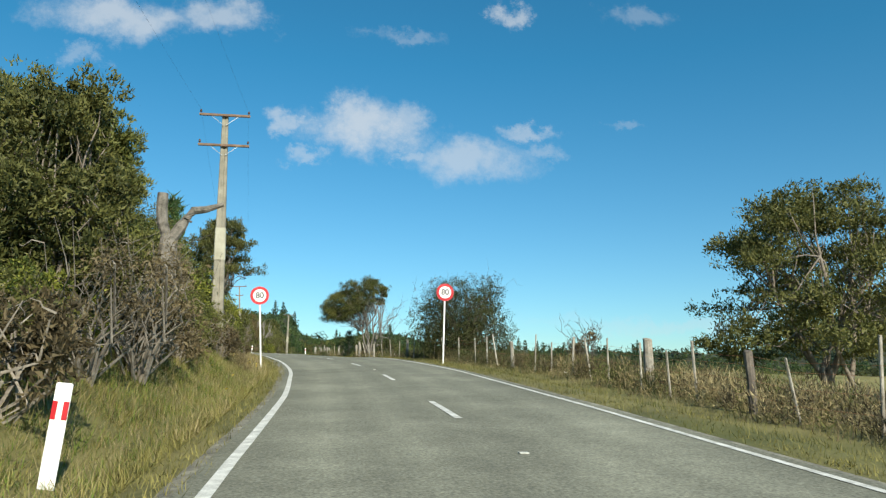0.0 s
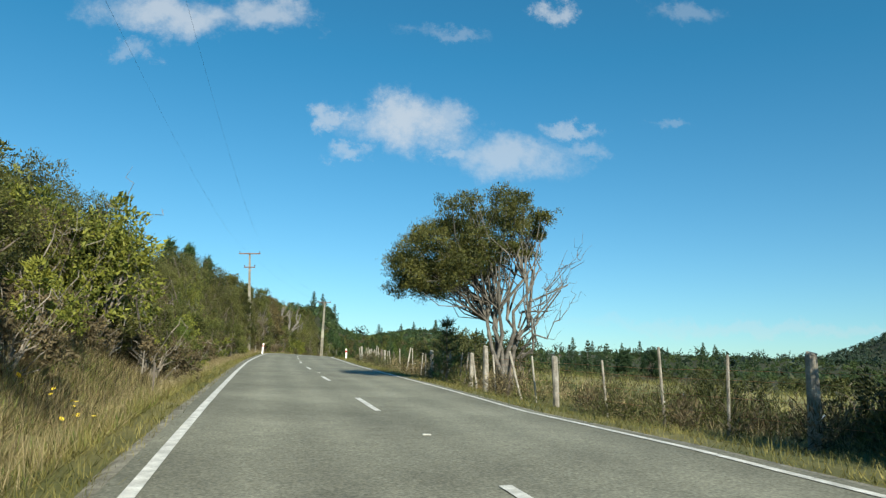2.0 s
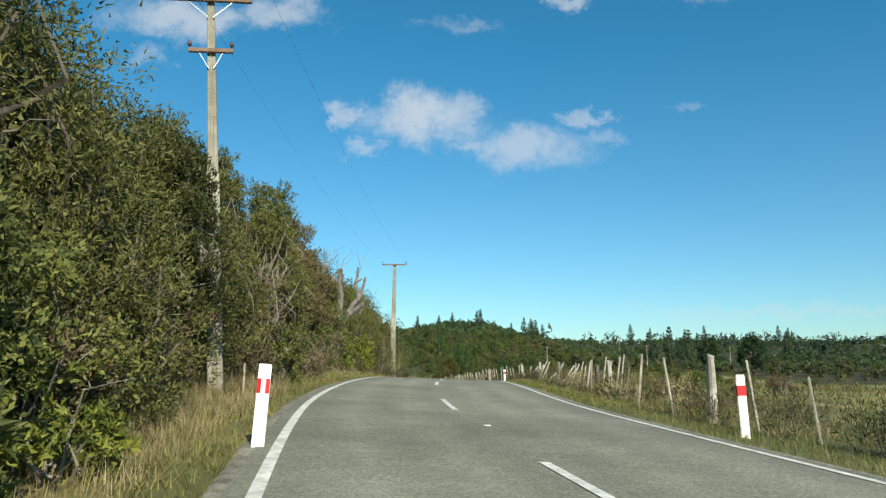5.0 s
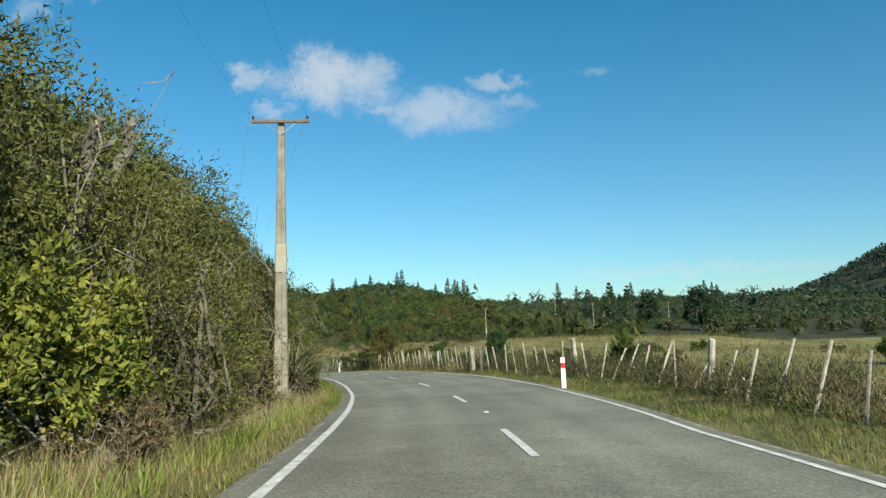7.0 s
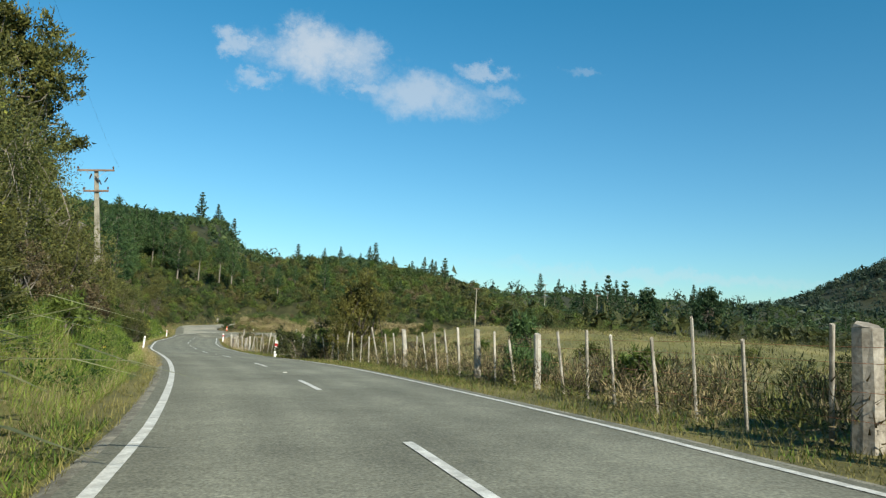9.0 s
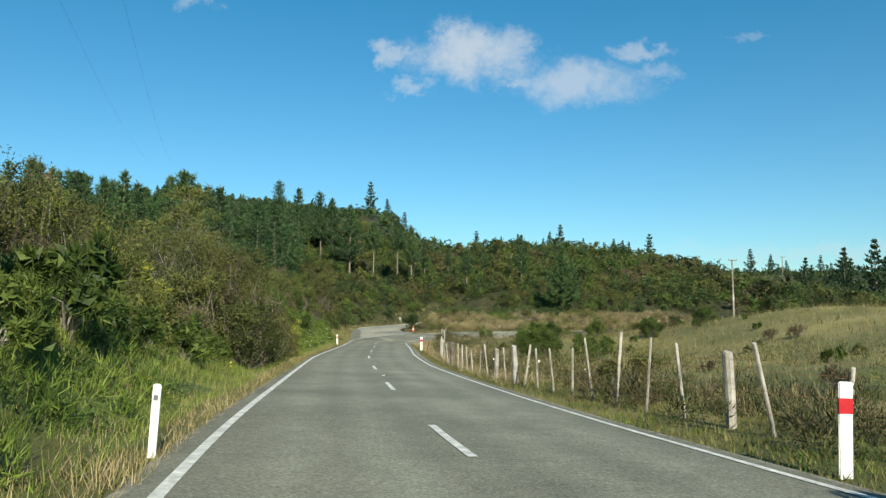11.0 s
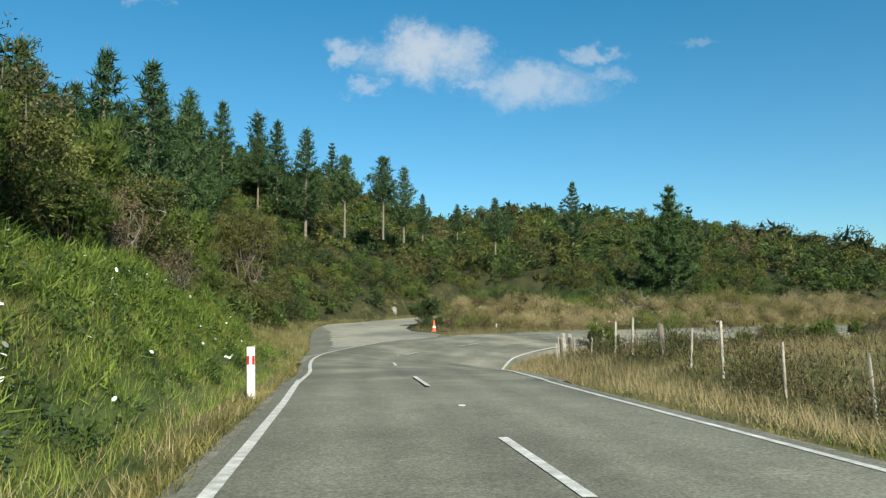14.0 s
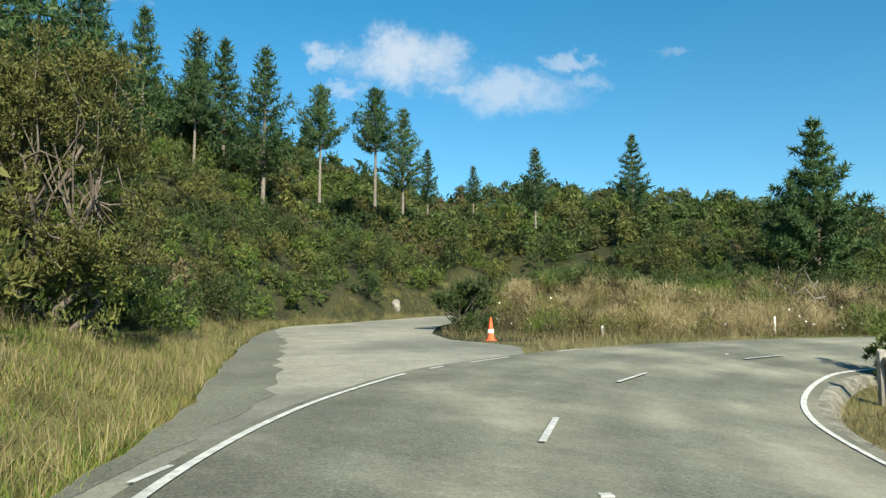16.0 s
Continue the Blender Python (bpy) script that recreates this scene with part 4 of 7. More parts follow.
def manuka_tree(seed, name, height, crown_lo, spread, leaf="manuka", count=9000, stems=7, lean=(0, 0), flat=0.75, clumps=60, llen=0.15, lwid=0.022, bark="limb", dead=0, pad=0.6, shape=None, tufts=7):
    """Umbrella-crowned tree: fanned limbs, bare below, flat-bottomed clumps above."""
    rng = np.random.default_rng(seed)
    wood, cs, rs = Soup(), [], []
    forks = []
    for k in range(stems):
        t = 2 * math.pi * (k + 0.6 * rng.random()) / stems
        r = spread * (0.25 + 0.3 * rng.random())
        top = np.array([math.cos(t) * r + lean[0] * 0.6, math.sin(t) * r + lean[1] * 0.6, height * (0.52 + 0.18 * rng.random())])
        path = bent(rng, (rng.normal() * 0.1, rng.normal() * 0.1, -0.2), top, 0.06, 6)
        r0 = 0.011 * height + 0.02
        wood.tube(path, [r0, r0 * 0.85, r0 * 0.7, r0 * 0.58, r0 * 0.48, r0 * 0.35], 7)
        forks.append((path, r0))
    for _ in range(clumps):
        t, h = rng.random() * 2 * math.pi, rng.random()
        r = spread * math.sqrt(rng.random()) * (1.0 - 0.55 * max(0.0, h - 0.35) / 0.65)
        z = crown_lo + (height - crown_lo) * h * (1 - 0.12 * (r / spread) ** 2)
        c = np.array([math.cos(t) * r + lean[0], math.sin(t) * r + lean[1], z * 0.97])
        thick = 0.7 + 0.6 * rng.random()
        if shape:
            c, k = shape(rng)
            thick *= k
        cs.append(c), rs.append(pad * thick)
        path, r0 = forks[rng.integers(len(forks))]
        near = min(range(len(forks)), key=lambda q: float(np.linalg.norm((forks[q][0][-2] - c)[:2])))
        path, r0 = forks[near]
        a = path[rng.integers(3, 6)]
        wood.tube(bent(rng, a, c, 0.08), [r0 * 0.34, r0 * 0.26, r0 * 0.18, r0 * 0.08], 4)
    for _ in range(dead):
        path, r0 = forks[rng.integers(len(forks))]
        a = path[rng.integers(2, 4)]
        t = rng.random() * 2 * math.pi
        b = a + np.array([math.cos(t) * spread * 0.6, math.sin(t) * spread * 0.6, height * 0.2 * rng.random()])
        p = bent(rng, a, b, 0.1, 5)
        wood.tube(p, [0.035, 0.03, 0.022, 0.015, 0.004], 4)
        for q in p[2:]:
            wood.tube(bent(rng, q, q + rng.normal(size=3) * 0.35 + (0, 0, 0.3)), [0.012, 0.009, 0.006, 0.002], 3)
    tree = new(name, wood.mesh(name, M[bark], True))
    v, f = leaves(rng, cs, rs, count, llen, lwid, up=0.8, out=0.6, shell=0.25, squash=flat, tufts=tufts, loose=0.13, fill=70, spray=max(0.17, 1.5 * llen))
    part("crown", grid_mesh("crown", v, f, M[leaf]), tree)
    return tree


def pine(seed, height, width, bare=0.15, leaf="pine", whorls=15, per=6, needles=34, llen=0.5, lwid=0.03, name="pine_tree"):
    """Radiata pine: straight trunk, whorls of upturned branches with needle tufts, gaps between them, a pointed leader."""
    rng = np.random.default_rng(seed)
    wood = Soup()
    r0 = 0.012 * height + 0.03
    wood.tube([(0, 0, -0.3), (0.03, 0, height * 0.35), (0, 0.04, height * 0.7), (0, 0, height * 0.99)], [r0, r0 * 0.75, r0 * 0.42, 0.02], 7)
    cs, rs = [], []
    for w in range(whorls):
        u = bare + (0.97 - bare) * (w + 0.35 * rng.random()) / whorls
        z = height * u
        reach = width * ((1 - u) / (1 - bare)) ** 0.95 * (0.62 + 0.5 * rng.random()) + 0.10
        if w < 2:
            reach *= 0.7 + 0.15 * w
        spin = rng.random() * 6.28
        for b in range(per):
            t = spin + 2 * math.pi * (b + 0.5 * rng.random()) / per
            q = reach * (0.55 + 0.6 * rng.random())
            rise = 0.22 + 0.25 * u
            tip = np.array([math.cos(t) * q, math.sin(t) * q, z + rise * q + 0.15])
            wood.tube([(0, 0, z), tuple(tip)], [0.018 + 0.012 * q, 0.006], 3)
            for g in (0.38, 0.62, 0.84, 1.0):
                c = np.array([tip[0] * g, tip[1] * g, z + (tip[2] - z) * g**1.7])
                cs.append(c), rs.append((0.09 + 0.12 * q * (0.6 + 0.4 * rng.random())) * (1.1 - 0.35 * g))
    for k in range(9):
        cs.append(np.array([0, 0, height * (0.86 + 0.017 * k)])), rs.append(0.15 - 0.014 * k)
    tree = new(name, wood.mesh(name, M["bark_pine"], True))
    v, f = leaves(rng, cs, rs, len(cs) * needles // 4, llen, lwid, up=0.7, out=0.9, shell=0.05, squash=0.75)
    part("crown", grid_mesh("crown", v, f, M[leaf]), tree)
    return tree


def put(ob, x, y, z=None, turn=0.0, scale=1.0, lean=0.0, sz=None):
    s = Matrix.Diagonal((scale, scale, scale * (sz or 1.0), 1))
    z = gz(x, y) if z is None else z
    ob.matrix_basis = pose(x, y, z - 0.05, lean, 0, turn) @ s
    return ob


def again(ob, x, y, turn=0.0, scale=1.0, sz=None, z=None, lean=0.0):
    c = copy_thing(ob, Matrix.Identity(4))
    return put(c, x, y, z, turn, scale, lean, sz)


# height of the scrub's top over the road, along y, 9 m left of the centre line
TOPS = [(-30, 6), (8, 4.2), (16, 5.6), (20, 6.6), (27, 6.9), (36, 6.8), (50, 6.6), (65, 6.6), (74, 6.4), (85, 7.0), (96, 8.0), (112, 8.2), (118, 7.0), (133, 7.2), (138, 7.4), (146, 8.0), (158, 8.6), (164, 9.6), (176, 9.8), (186, 9.4),
        (196, 8.6), (203, 7.0), (212, 5.4), (224, 5.8), (230, 6.8), (238, 6.9), (248, 7.0), (260, 7.0), (270, 7.5), (283, 7.3), (291, 5.2), (300, 3.0)]
_ty, _tz = np.array(TOPS).T

rng = np.random.default_rng(7)
KINDS = [
    tagged(shrub(11, "manuka_bush", 3.2, 1.35, "manuka", 8500, 0.10, 0.0145, 38, bare=4, tufts=10), "brown-green manuka bush with fine leaves on the roadside bank", "bush", "scrub on the bank"),
    tagged(shrub(12, "olive_bush", 3.0, 1.4, "olive", 5600, 0.10, 0.025, 34, bare=3, tufts=9, broad=True), "olive-green native shrub on the roadside bank", "bush", "scrub on the bank"),
    tagged(shrub(13, "coprosma_bush", 2.8, 1.3, "coprosma", 4800, 0.11, 0.033, 34, bare=5, bark="bark_pale", tufts=8, broad=True), "yellow-green broad-leaved shrub with pale stems", "bush", "scrub on the bank"),
    tagged(shrub(14, "broom_bush", 2.6, 1.3, "broom", 9000, 0.17, 0.0075, 34, bare=3, up=1.3, tufts=8), "bright green broom bush of upright stems", "bush", "scrub on the bank"),
    tagged(shrub(15, "dry_bush", 2.6, 1.3, "brown", 4800, 0.105, 0.0135, 26, bare=10, bark="bark_pale", tufts=7, fill=30), "half-dead brown shrub with bare pale twigs", "bush", "scrub on the bank"),
]
TALL = [
    tagged(shrub(16, "manuka_bush", 5.0, 1.7, "manuka", 15000, 0.10, 0.0150, 72, bare=7, tufts=14), "tall dense brown-green manuka bush on the bank", "bush", "scrub on the bank"),
    tagged(shrub(17, "olive_bush", 4.8, 1.65, "olive", 9500, 0.085, 0.019, 64, bare=8, bark="bark_pale", tufts=14, broad=True), "tall dense olive-green shrub with pale stems", "bush", "scrub on the bank"),
    tagged(shrub(18, "coprosma_bush", 4.6, 1.5, "coprosma", 8000, 0.085, 0.022, 56, bare=9, bark="bark_pale", tufts=12, broad=True), "tall yellow-green broad-leaved shrub with pale stems", "bush", "scrub on the bank"),
]
for k in KINDS + TALL:
    put(k, -60, -60)


def pick(y, p):
    """The mix of shrubs changes along the road."""
    if 226 < y < 240:
        w = [0.44, 0.22, 0.04, 0.08, 0.22]
    elif y > 226:
        w = [0.32, 0.12, 0.0, 0.50, 0.06]
    elif y < 26:
        w = [0.3, 0.2, 0.04, 0.0, 0.46]
    elif 38 < y < 60 or 131 < y < 150:
        w = [0.28, 0.28, 0.28, 0.02, 0.14]
    elif 104 < y <= 131:
        w = [0.62, 0.12, 0.1, 0.0, 0.16]
    elif 150 <= y < 176:
        w = [0.32, 0.46, 0.06, 0.02, 0.14]
    else:
        w = [0.34, 0.26, 0.12, 0.06, 0.22]
    return int(np.searchsorted(np.cumsum(w), p * 0.999))


# front rows of the bank: single bushes
y = 4.0
while y < 292:
    top = float(np.interp(y, _ty, _tz))
    rows = ((5.8, 0.40), (7.0, 0.70), (9.0, 0.92)) if 104 < y < 196 else ((6.3, 0.36), (7.6, 0.66), (9.2, 0.88))
    if 122 < y < 149:
        rows = ((6.1, 0.46), (7.3, 0.74), (9.0, 0.95)) if y > 137 else ((8.3, 0.6), (9.4, 0.92))
    if y < 60:
        rows = ((6.9, 0.30), (7.8, 0.62), (9.2, 0.88))
    if 227 < y < 238.5:
        rows = ((5.0, 0.34), (6.3, 0.62), (8.4, 0.9))
    for a, share in rows:
        yy, aa = y + rng.normal() * 0.6, a + rng.normal() * 0.35
        if 198 < yy < 227:
            aa += 1.0
        if 172 < yy <= 198:
            aa += 1.1
        if 150 < yy < 160.5 and aa < (8.0 if yy < 158.5 else 7.0):
            continue
        if 163 < yy < 173 and aa < 7.0:
            continue
        if 121.5 < yy < 130.5 and aa > 5.9:
            continue
        if 108.5 < yy < 112.5 and aa < 6.5:
            continue
        if yy > 238.5:
            aa += 0.6 * step(254, 262, yy) - 0.3
        if 60 < yy < 100:
            aa += 0.5
        x = float(centre_x(min(yy, 283))) - aa
        if yy > 280:
            x = min(x, -23.5 - rng.random() * 2)
        base = gz(x, yy)
        h = float(road_z(yy)) + top * share * (0.8 + 0.4 * rng.random()) - base
        if h < 0.45:
            continue
        kind = KINDS[pick(yy, rng.random())]
        full = 3.0
        if h > 3.5 and yy < 232:
            again(TALL[(0, 1, 2, 1, 0)[KINDS.index(kind)]], x, yy, rng.random() * 360, max(0.7, min(1.25, 0.2 + 0.75 * h / 4.8)))
        else:
            again(kind, x, yy, rng.random() * 360, max(0.4, min(1.25, 0.35 + 0.6 * h / full)), None if h / full < 1.5 else 1.3)
    y += 2.6
# low skirt of bushes and dead weeds along the foot of the scrub
SKIRT = [tagged(shrub(60 + k, "low_bush", 1.1, 0.75, leaf, 1900, ll, lw, 16, bare=b, bark="bark_pale", tufts=6), label, "bush", "low bushes at the foot of the bank")
         for k, (leaf, ll, lw, b, label) in enumerate((("manuka", 0.085, 0.014, 2, "low brown-green bush at the foot of the bank"), ("olive", 0.085, 0.016, 2, "low olive bush at the foot of the bank"), ("brown", 0.1, 0.011, 8, "low dead brown bush at the foot of the bank"),
                                                       ("coprosma", 0.085, 0.02, 3, "low yellow-green bush at the foot of the bank"), ("broom", 0.2, 0.01, 1, "low green broom at the foot of the bank")))]
for k, low in enumerate(SKIRT):
    put(low, -62, -60 + 3 * k)
y = 7.0
while y < 236:
    a = 5.5 + 0.4 * rng.normal() + (0.9 if y < 58 else 0.5 if 172 < y < 236 else 0.0)
    if not (104 < y < 113 or 151 < y < 158.5 or 162 < y < 173):
        x = float(centre_x(y)) - a
        again(SKIRT[rng.choice([0, 1, 2, 2, 3] if y < 180 else [0, 1, 2, 4, 4])], x, y, rng.random() * 360, 0.65 + 0.7 * rng.random())
    y += 1.1 + 0.9 * rng.random() + (1.6 if y > 172 else 0.0)
# ---- power poles ----
def power_pole(height, arms, fuse=False, sleeve="concrete", sleeve_at=(0.30, 0.42), butt=0.17, turn=0.0):
    pole = new("power_pole")
    w0, w1 = butt * 1.12, butt * 0.52            # half widths at the foot and the top

    def grooved(z0, z1, steps, grow=0.0, groove=0.3):
        """Tapered oblong shaft with chamfered corners and a groove down the front and the back."""
        v, f = [], []
        for r in range(steps + 1):
            z = z0 + (z1 - z0) * r / steps
            w = w0 + (w1 - w0) * max(0.0, z) / height + grow
            d, c, g = w * 0.72, w * 0.16, w * groove
            prof = [(-w, -d + c), (-w + c, -d), (-g, -d), (-g * 0.7, -d * (0.80 if groove else 1)), (g * 0.7, -d * (0.80 if groove else 1)), (g, -d), (w - c, -d), (w, -d + c)]
            prof += [(-a, -b) for a, b in prof]
            v += [(a, b, z) for a, b in prof]
        n = 16
        for r in range(steps):
            f += [(r * n + k, r * n + (k + 1) % n, (r + 1) * n + (k + 1) % n, (r + 1) * n + k) for k in range(n)]
        top = steps * n
        f += [(top, top + 1, top + 14, top + 15), (top + 1, top + 2, top + 13, top + 14), (top + 2, top + 5, top + 10, top + 13), (top + 5, top + 6, top + 9, top + 10), (top + 6, top + 7, top + 8, top + 9)]
        return v, f

    part("shaft", grid_mesh("shaft", *grooved(-0.4, height, 14), M["pole"]), pole)
    a, b = sleeve_at[0] * height, sleeve_at[1] * height
    part("sleeve", grid_mesh("sleeve", *grooved(a, b, 2, 0.018, 0.0), M[sleeve]), pole, "rust-brown metal band" if sleeve == "rust" else "pale metal sleeve")
    for z, width in arms:
        bm = box_bm(width, 0.10, 0.11, 0.012, height - z)
        arm = part("crossarm", bm_mesh("crossarm", bm, M["arm"]), pole)
        arm.location = (0, -butt * 0.6 - 0.04, 0)
        for e in (-0.47, 0.47):
            s = Soup()
            s.tube([(e * width, 0, height - z + 0.10), (e * width, 0, height - z + 0.17), (e * width, 0, height - z + 0.18), (e * width, 0, height - z + 0.26), (e * width, 0, height - z + 0.30)], [0.015, 0.02, 0.055, 0.045, 0.025], 8)
            part("insulator", s.mesh("insulator", M["porcelain"], True), arm)
        for e in (-1, 1):
            s = Soup()
            s.tube([(e * width * 0.27, 0.0, height - z + 0.01), (e * 0.06, 0.02, height - z - 0.42)], [0.016, 0.016], 4)
            part("brace", s.mesh("brace", M["steel"]), arm)
    if fuse:
        for x, z, t in ((-0.28, 0.42, 20), (0.05, 0.55, -28), (0.22, 0.75, -25), (0.55, 0.62, 30), (-0.22, 2.1, 25)):
            bm = box_bm(0.07, 0.08, 0.34, 0.02, -0.17)
            c = part("fuse_cutout", bm_mesh("fuse_cutout", bm, M["black"]), pole, "dark fuse cutout")
            c.matrix_basis = pose(x, -0.22, height - z, 0, t, 0)
    return pole


def stand(ob, x, y, z, turn=0.0, lean=0.0, side=0.0):
    ob.matrix_basis = pose(x, y, z, lean, side, turn)
    return ob


p = tagged(power_pole(11.4, ((0.15, 2.3), (1.62, 2.3)), sleeve_at=(0.39, 0.52), butt=0.26), "weathered timber power pole with two crossarms", "power pole", "roadside poles")
stand(p, -4.95, 33.2, 13.5 - 11.4, 2, 0, -1.0)
p = tagged(power_pole(10.6, ((0.15, 2.1), (1.55, 1.1)), sleeve_at=(0.46, 0.56), butt=0.17), "weathered timber power pole half hidden in scrub", "power pole", "roadside poles")
stand(p, -13.1, 112.3, 15.17 - 10.6, 8, 0, -3.5)
plate = part("number_plate", bm_mesh("number_plate", box_bm(0.17, 0.008, 0.24, 0.003), M["red"]), p, "small red plate with pale bars")
plate.location = (0.0, -0.145, 2.25)
for z in (0.05, 0.11, 0.17):
    bar = part("bar", bm_mesh("bar", box_bm(0.11, 0.004, 0.03), M["line"]), plate)
    bar.location = (0, -0.006, z)
p = tagged(power_pole(10.15, ((0.15, 2.2),), sleeve_at=(0.42, 0.525), butt=0.23), "grey timber power pole with a single crossarm", "power pole", "roadside poles")
stand(p, -8.7, 157.3, 14.72 - 10.15, -8, 0, 0.6)
p = tagged(power_pole(10.3, ((0.1, 2.0), (1.32, 1.35)), fuse=True, sleeve="rust", sleeve_at=(0.37, 0.445), butt=0.21), "power pole with fuse cutouts and a rust-brown band", "power pole", "roadside poles")
stand(p, -14.2, 208.4, 12.8 - 10.24, 4, 0, -5.8)
for x, y, top, h in ((40.6, 318.2, 11.7, 9.8), (80.7, 339.6, 12.3, 10.0), (95, 413, 18.0, 12.0), (150, 420, 13, 10)):
    q = tagged(power_pole(h, ((0.15, 1.8),)), "distant power pole across the paddock", "power pole", "far poles")
    stand(q, x, y, min(gz(x, y), top - 7), 20)


def wire(a, b, sag, name="power_line"):
    t = np.linspace(0, 1, 24)
    a, b = np.asarray(a, float), np.asarray(b, float)
    path = [tuple(a + (b - a) * u - np.array([0, 0, 4 * sag * u * (1 - u)])) for u in t]
    s = Soup()
    s.tube(path, [0.003] * 24, 3)
    return tagged(new(name, s.mesh(name, M["black"])), "thin dark overhead power line", "power line", "overhead lines")


for e in (-1.08, 1.08):
    wire((-5.2 + e, -30, 12.0), (-5.2 + e, 33.2, 13.75), 1.0)
    wire((-5.2 + e, 33.2, 13.75), (-13.3 + e * 0.95, 112.3, 15.5), 1.6)
    wire((-13.3 + e * 0.95, 112.3, 15.5), (-8.7 + e, 157.3, 14.95), 0.7)
    wire((-8.7 + e, 157.3, 14.95), (-15.2 + e * 0.9, 209.2, 13.3), 0.9)
    wire((-15.2 + e * 0.9, 209.2, 13.3), (-38 + e, 275, 19), 1.2)


# ---- speed signs ----
def disc(r, thick, y, seg=40):
    bm = bmesh.new()
    bmesh.ops.create_cone(bm, cap_ends=True, segments=seg, radius1=r, radius2=r, depth=thick, matrix=Matrix.Translation((0, y, 0)) @ Matrix.Rotation(math.pi / 2, 4, "X"))
    return bm


def ring(r0, r1, y, thick=0.003, seg=40):
    v, f = [], []
    for k in range(seg):
        t = 2 * math.pi * k / seg
        for r, yy in ((r0, y), (r1, y), (r1, y + thick), (r0, y + thick)):
            v.append((r * math.cos(t), yy, r * math.sin(t)))
    for k in range(seg):
        q = (k + 1) % seg
        for j in range(4):
            f.append((4 * k + j, 4 * q + j, 4 * q + (j + 1) % 4, 4 * k + (j + 1) % 4))
    return v, f


def speed_sign(total, r):
    sign = new("speed_limit_sign")
    s = Soup()
    s.tube([(0, 0, -0.3), (0, 0, total + r * 0.8)], [0.038, 0.038], 10)
    part("post", s.mesh("post", M["white"], True), sign, "white tubular post")
    face = part("disc", bm_mesh("disc", disc(r, 0.006, 0), M["white"]), sign, "white round face")
    face.location = (0, -0.05, total)
    part("border", grid_mesh("border", *ring(r * 0.70, r * 0.995, -0.008), M["red"]), face, "red border ring")
    txt = bpy.data.curves.new("digits", "FONT")
    txt.body, txt.align_x, txt.align_y, txt.size, txt.extrude, txt.offset = "80", "CENTER", "CENTER", r * 0.92, 0.001, 0.006
    txt.materials.append(M["black"])
    digits = part("digits", txt, face, "black figures 80")
    digits.matrix_basis = pose(0, -0.008, 0, 90, 0, 0) @ Matrix.Diagonal((0.95, 1, 1, 1))
    return sign


sg = tagged(speed_sign(3.25, 0.42), "round red and white 80 speed limit sign on a white post", "road sign", "speed signs")
stand(sg, 5.37, 33.6, 2.1, -2, 0, 1.4)
copy_thing(sg, pose(-3.0, 33.6, 1.76, 0, -3.6, 6))


# ---- edge marker posts ----
def marker_post(h=1.0, split=False):
    """Flat flexible post, slightly dished; the band is whole or two upright strips."""
    m = new("marker_post")
    bm = box_bm(0.15, 0.03, h + 0.2, 0.01, -0.2)
    for v in bm.verts:
        v.co.y += 1.6 * v.co.x**2
    part("post", bm_mesh("post", bm, M["white"]), m)
    for x, w in (((-0.05, 0.046), (0.05, 0.046)) if split else ((0.0, 0.154),)):
        bm = box_bm(w, 0.036, 0.17, 0.003, h * 0.66)
        for v in bm.verts:
            v.co.x += x
            v.co.y += 1.6 * v.co.x**2
        part("band", bm_mesh("band", bm, M["red"]), m, "red reflective band")
    return m


def low_post():
    m = new("marker_post")
    part("post", bm_mesh("post", box_bm(0.09, 0.04, 0.95, 0.012, -0.15), M["white"]), m)
    part("reflector", bm_mesh("reflector", box_bm(0.05, 0.05, 0.06, 0.004, 0.62), M["steel"]), m, "small grey reflector")
    return m


mk = tagged(marker_post(), "white road edge marker post with a red band", "marker post", "edge marker posts")
stand(mk, -3.20, 106.0, gz(-3.20, 106.0), 0, 0, -2)
for x, y, side in ((0.2, 151.5, -0.5), (-4.2, 207.2, 2.0), (-9.72, 251.4, 0)):
    copy_thing(mk, pose(x, y, gz(x, y), 0, side, 0))
ml = tagged(marker_post(split=True), "white road edge marker post with two red strips", "marker post", "edge marker posts")
stand(ml, -2.55, 7.3, gz(-2.55, 7.3) + 0.03, 0, 0, 5)
for x, y, side in ((-10.5, 103.2, 3.5), (-18.0, 267.0, -1.5)):
    copy_thing(ml, pose(x, y, gz(x, y), 0, side, 0))
wp = tagged(low_post(), "plain white edge marker post", "marker post", "white marker posts")
stand(wp, -11.65, 207.6, gz(-11.65, 207.6), 0, 0, 3)
copy_thing(wp, pose(0.95, 309.8, gz(0.95, 309.8), 0, 1, 0))
copy_thing(wp, pose(-7.3, 308.6, gz(-7.3, 308.6) - 0.3, 0, -2, 0))


# ---- traffic cone ----
cone = tagged(new("traffic_cone"), "orange traffic cone with white bands at the side road", "traffic cone")
part("base", bm_mesh("base", box_bm(0.36, 0.36, 0.04, 0.01), M["orange"]), cone)
s = Soup()
s.tube([(0, 0, 0.03), (0, 0, 0.3), (0, 0, 0.74), (0, 0, 0.76)], [0.14, 0.098, 0.035, 0.025], 20)
part("body", s.mesh("body", M["orange"], True), cone)
for z0, z1 in ((0.25, 0.38), (0.48, 0.6)):
    s = Soup()
    rr = lambda z: 0.146 - 0.142 * (z - 0.03) / 0.71 + 0.014
    s.tube([(0, 0, z0), (0, 0, z1)], [rr(z0), rr(z1)], 20)
    part("band", s.mesh("band", M["white"], True), cone, "white reflective band")
stand(cone, -12.3, 307.0, gz(-12.3, 307.0) - 0.01)
cone.scale = (1.15, 1.15, 1.2)

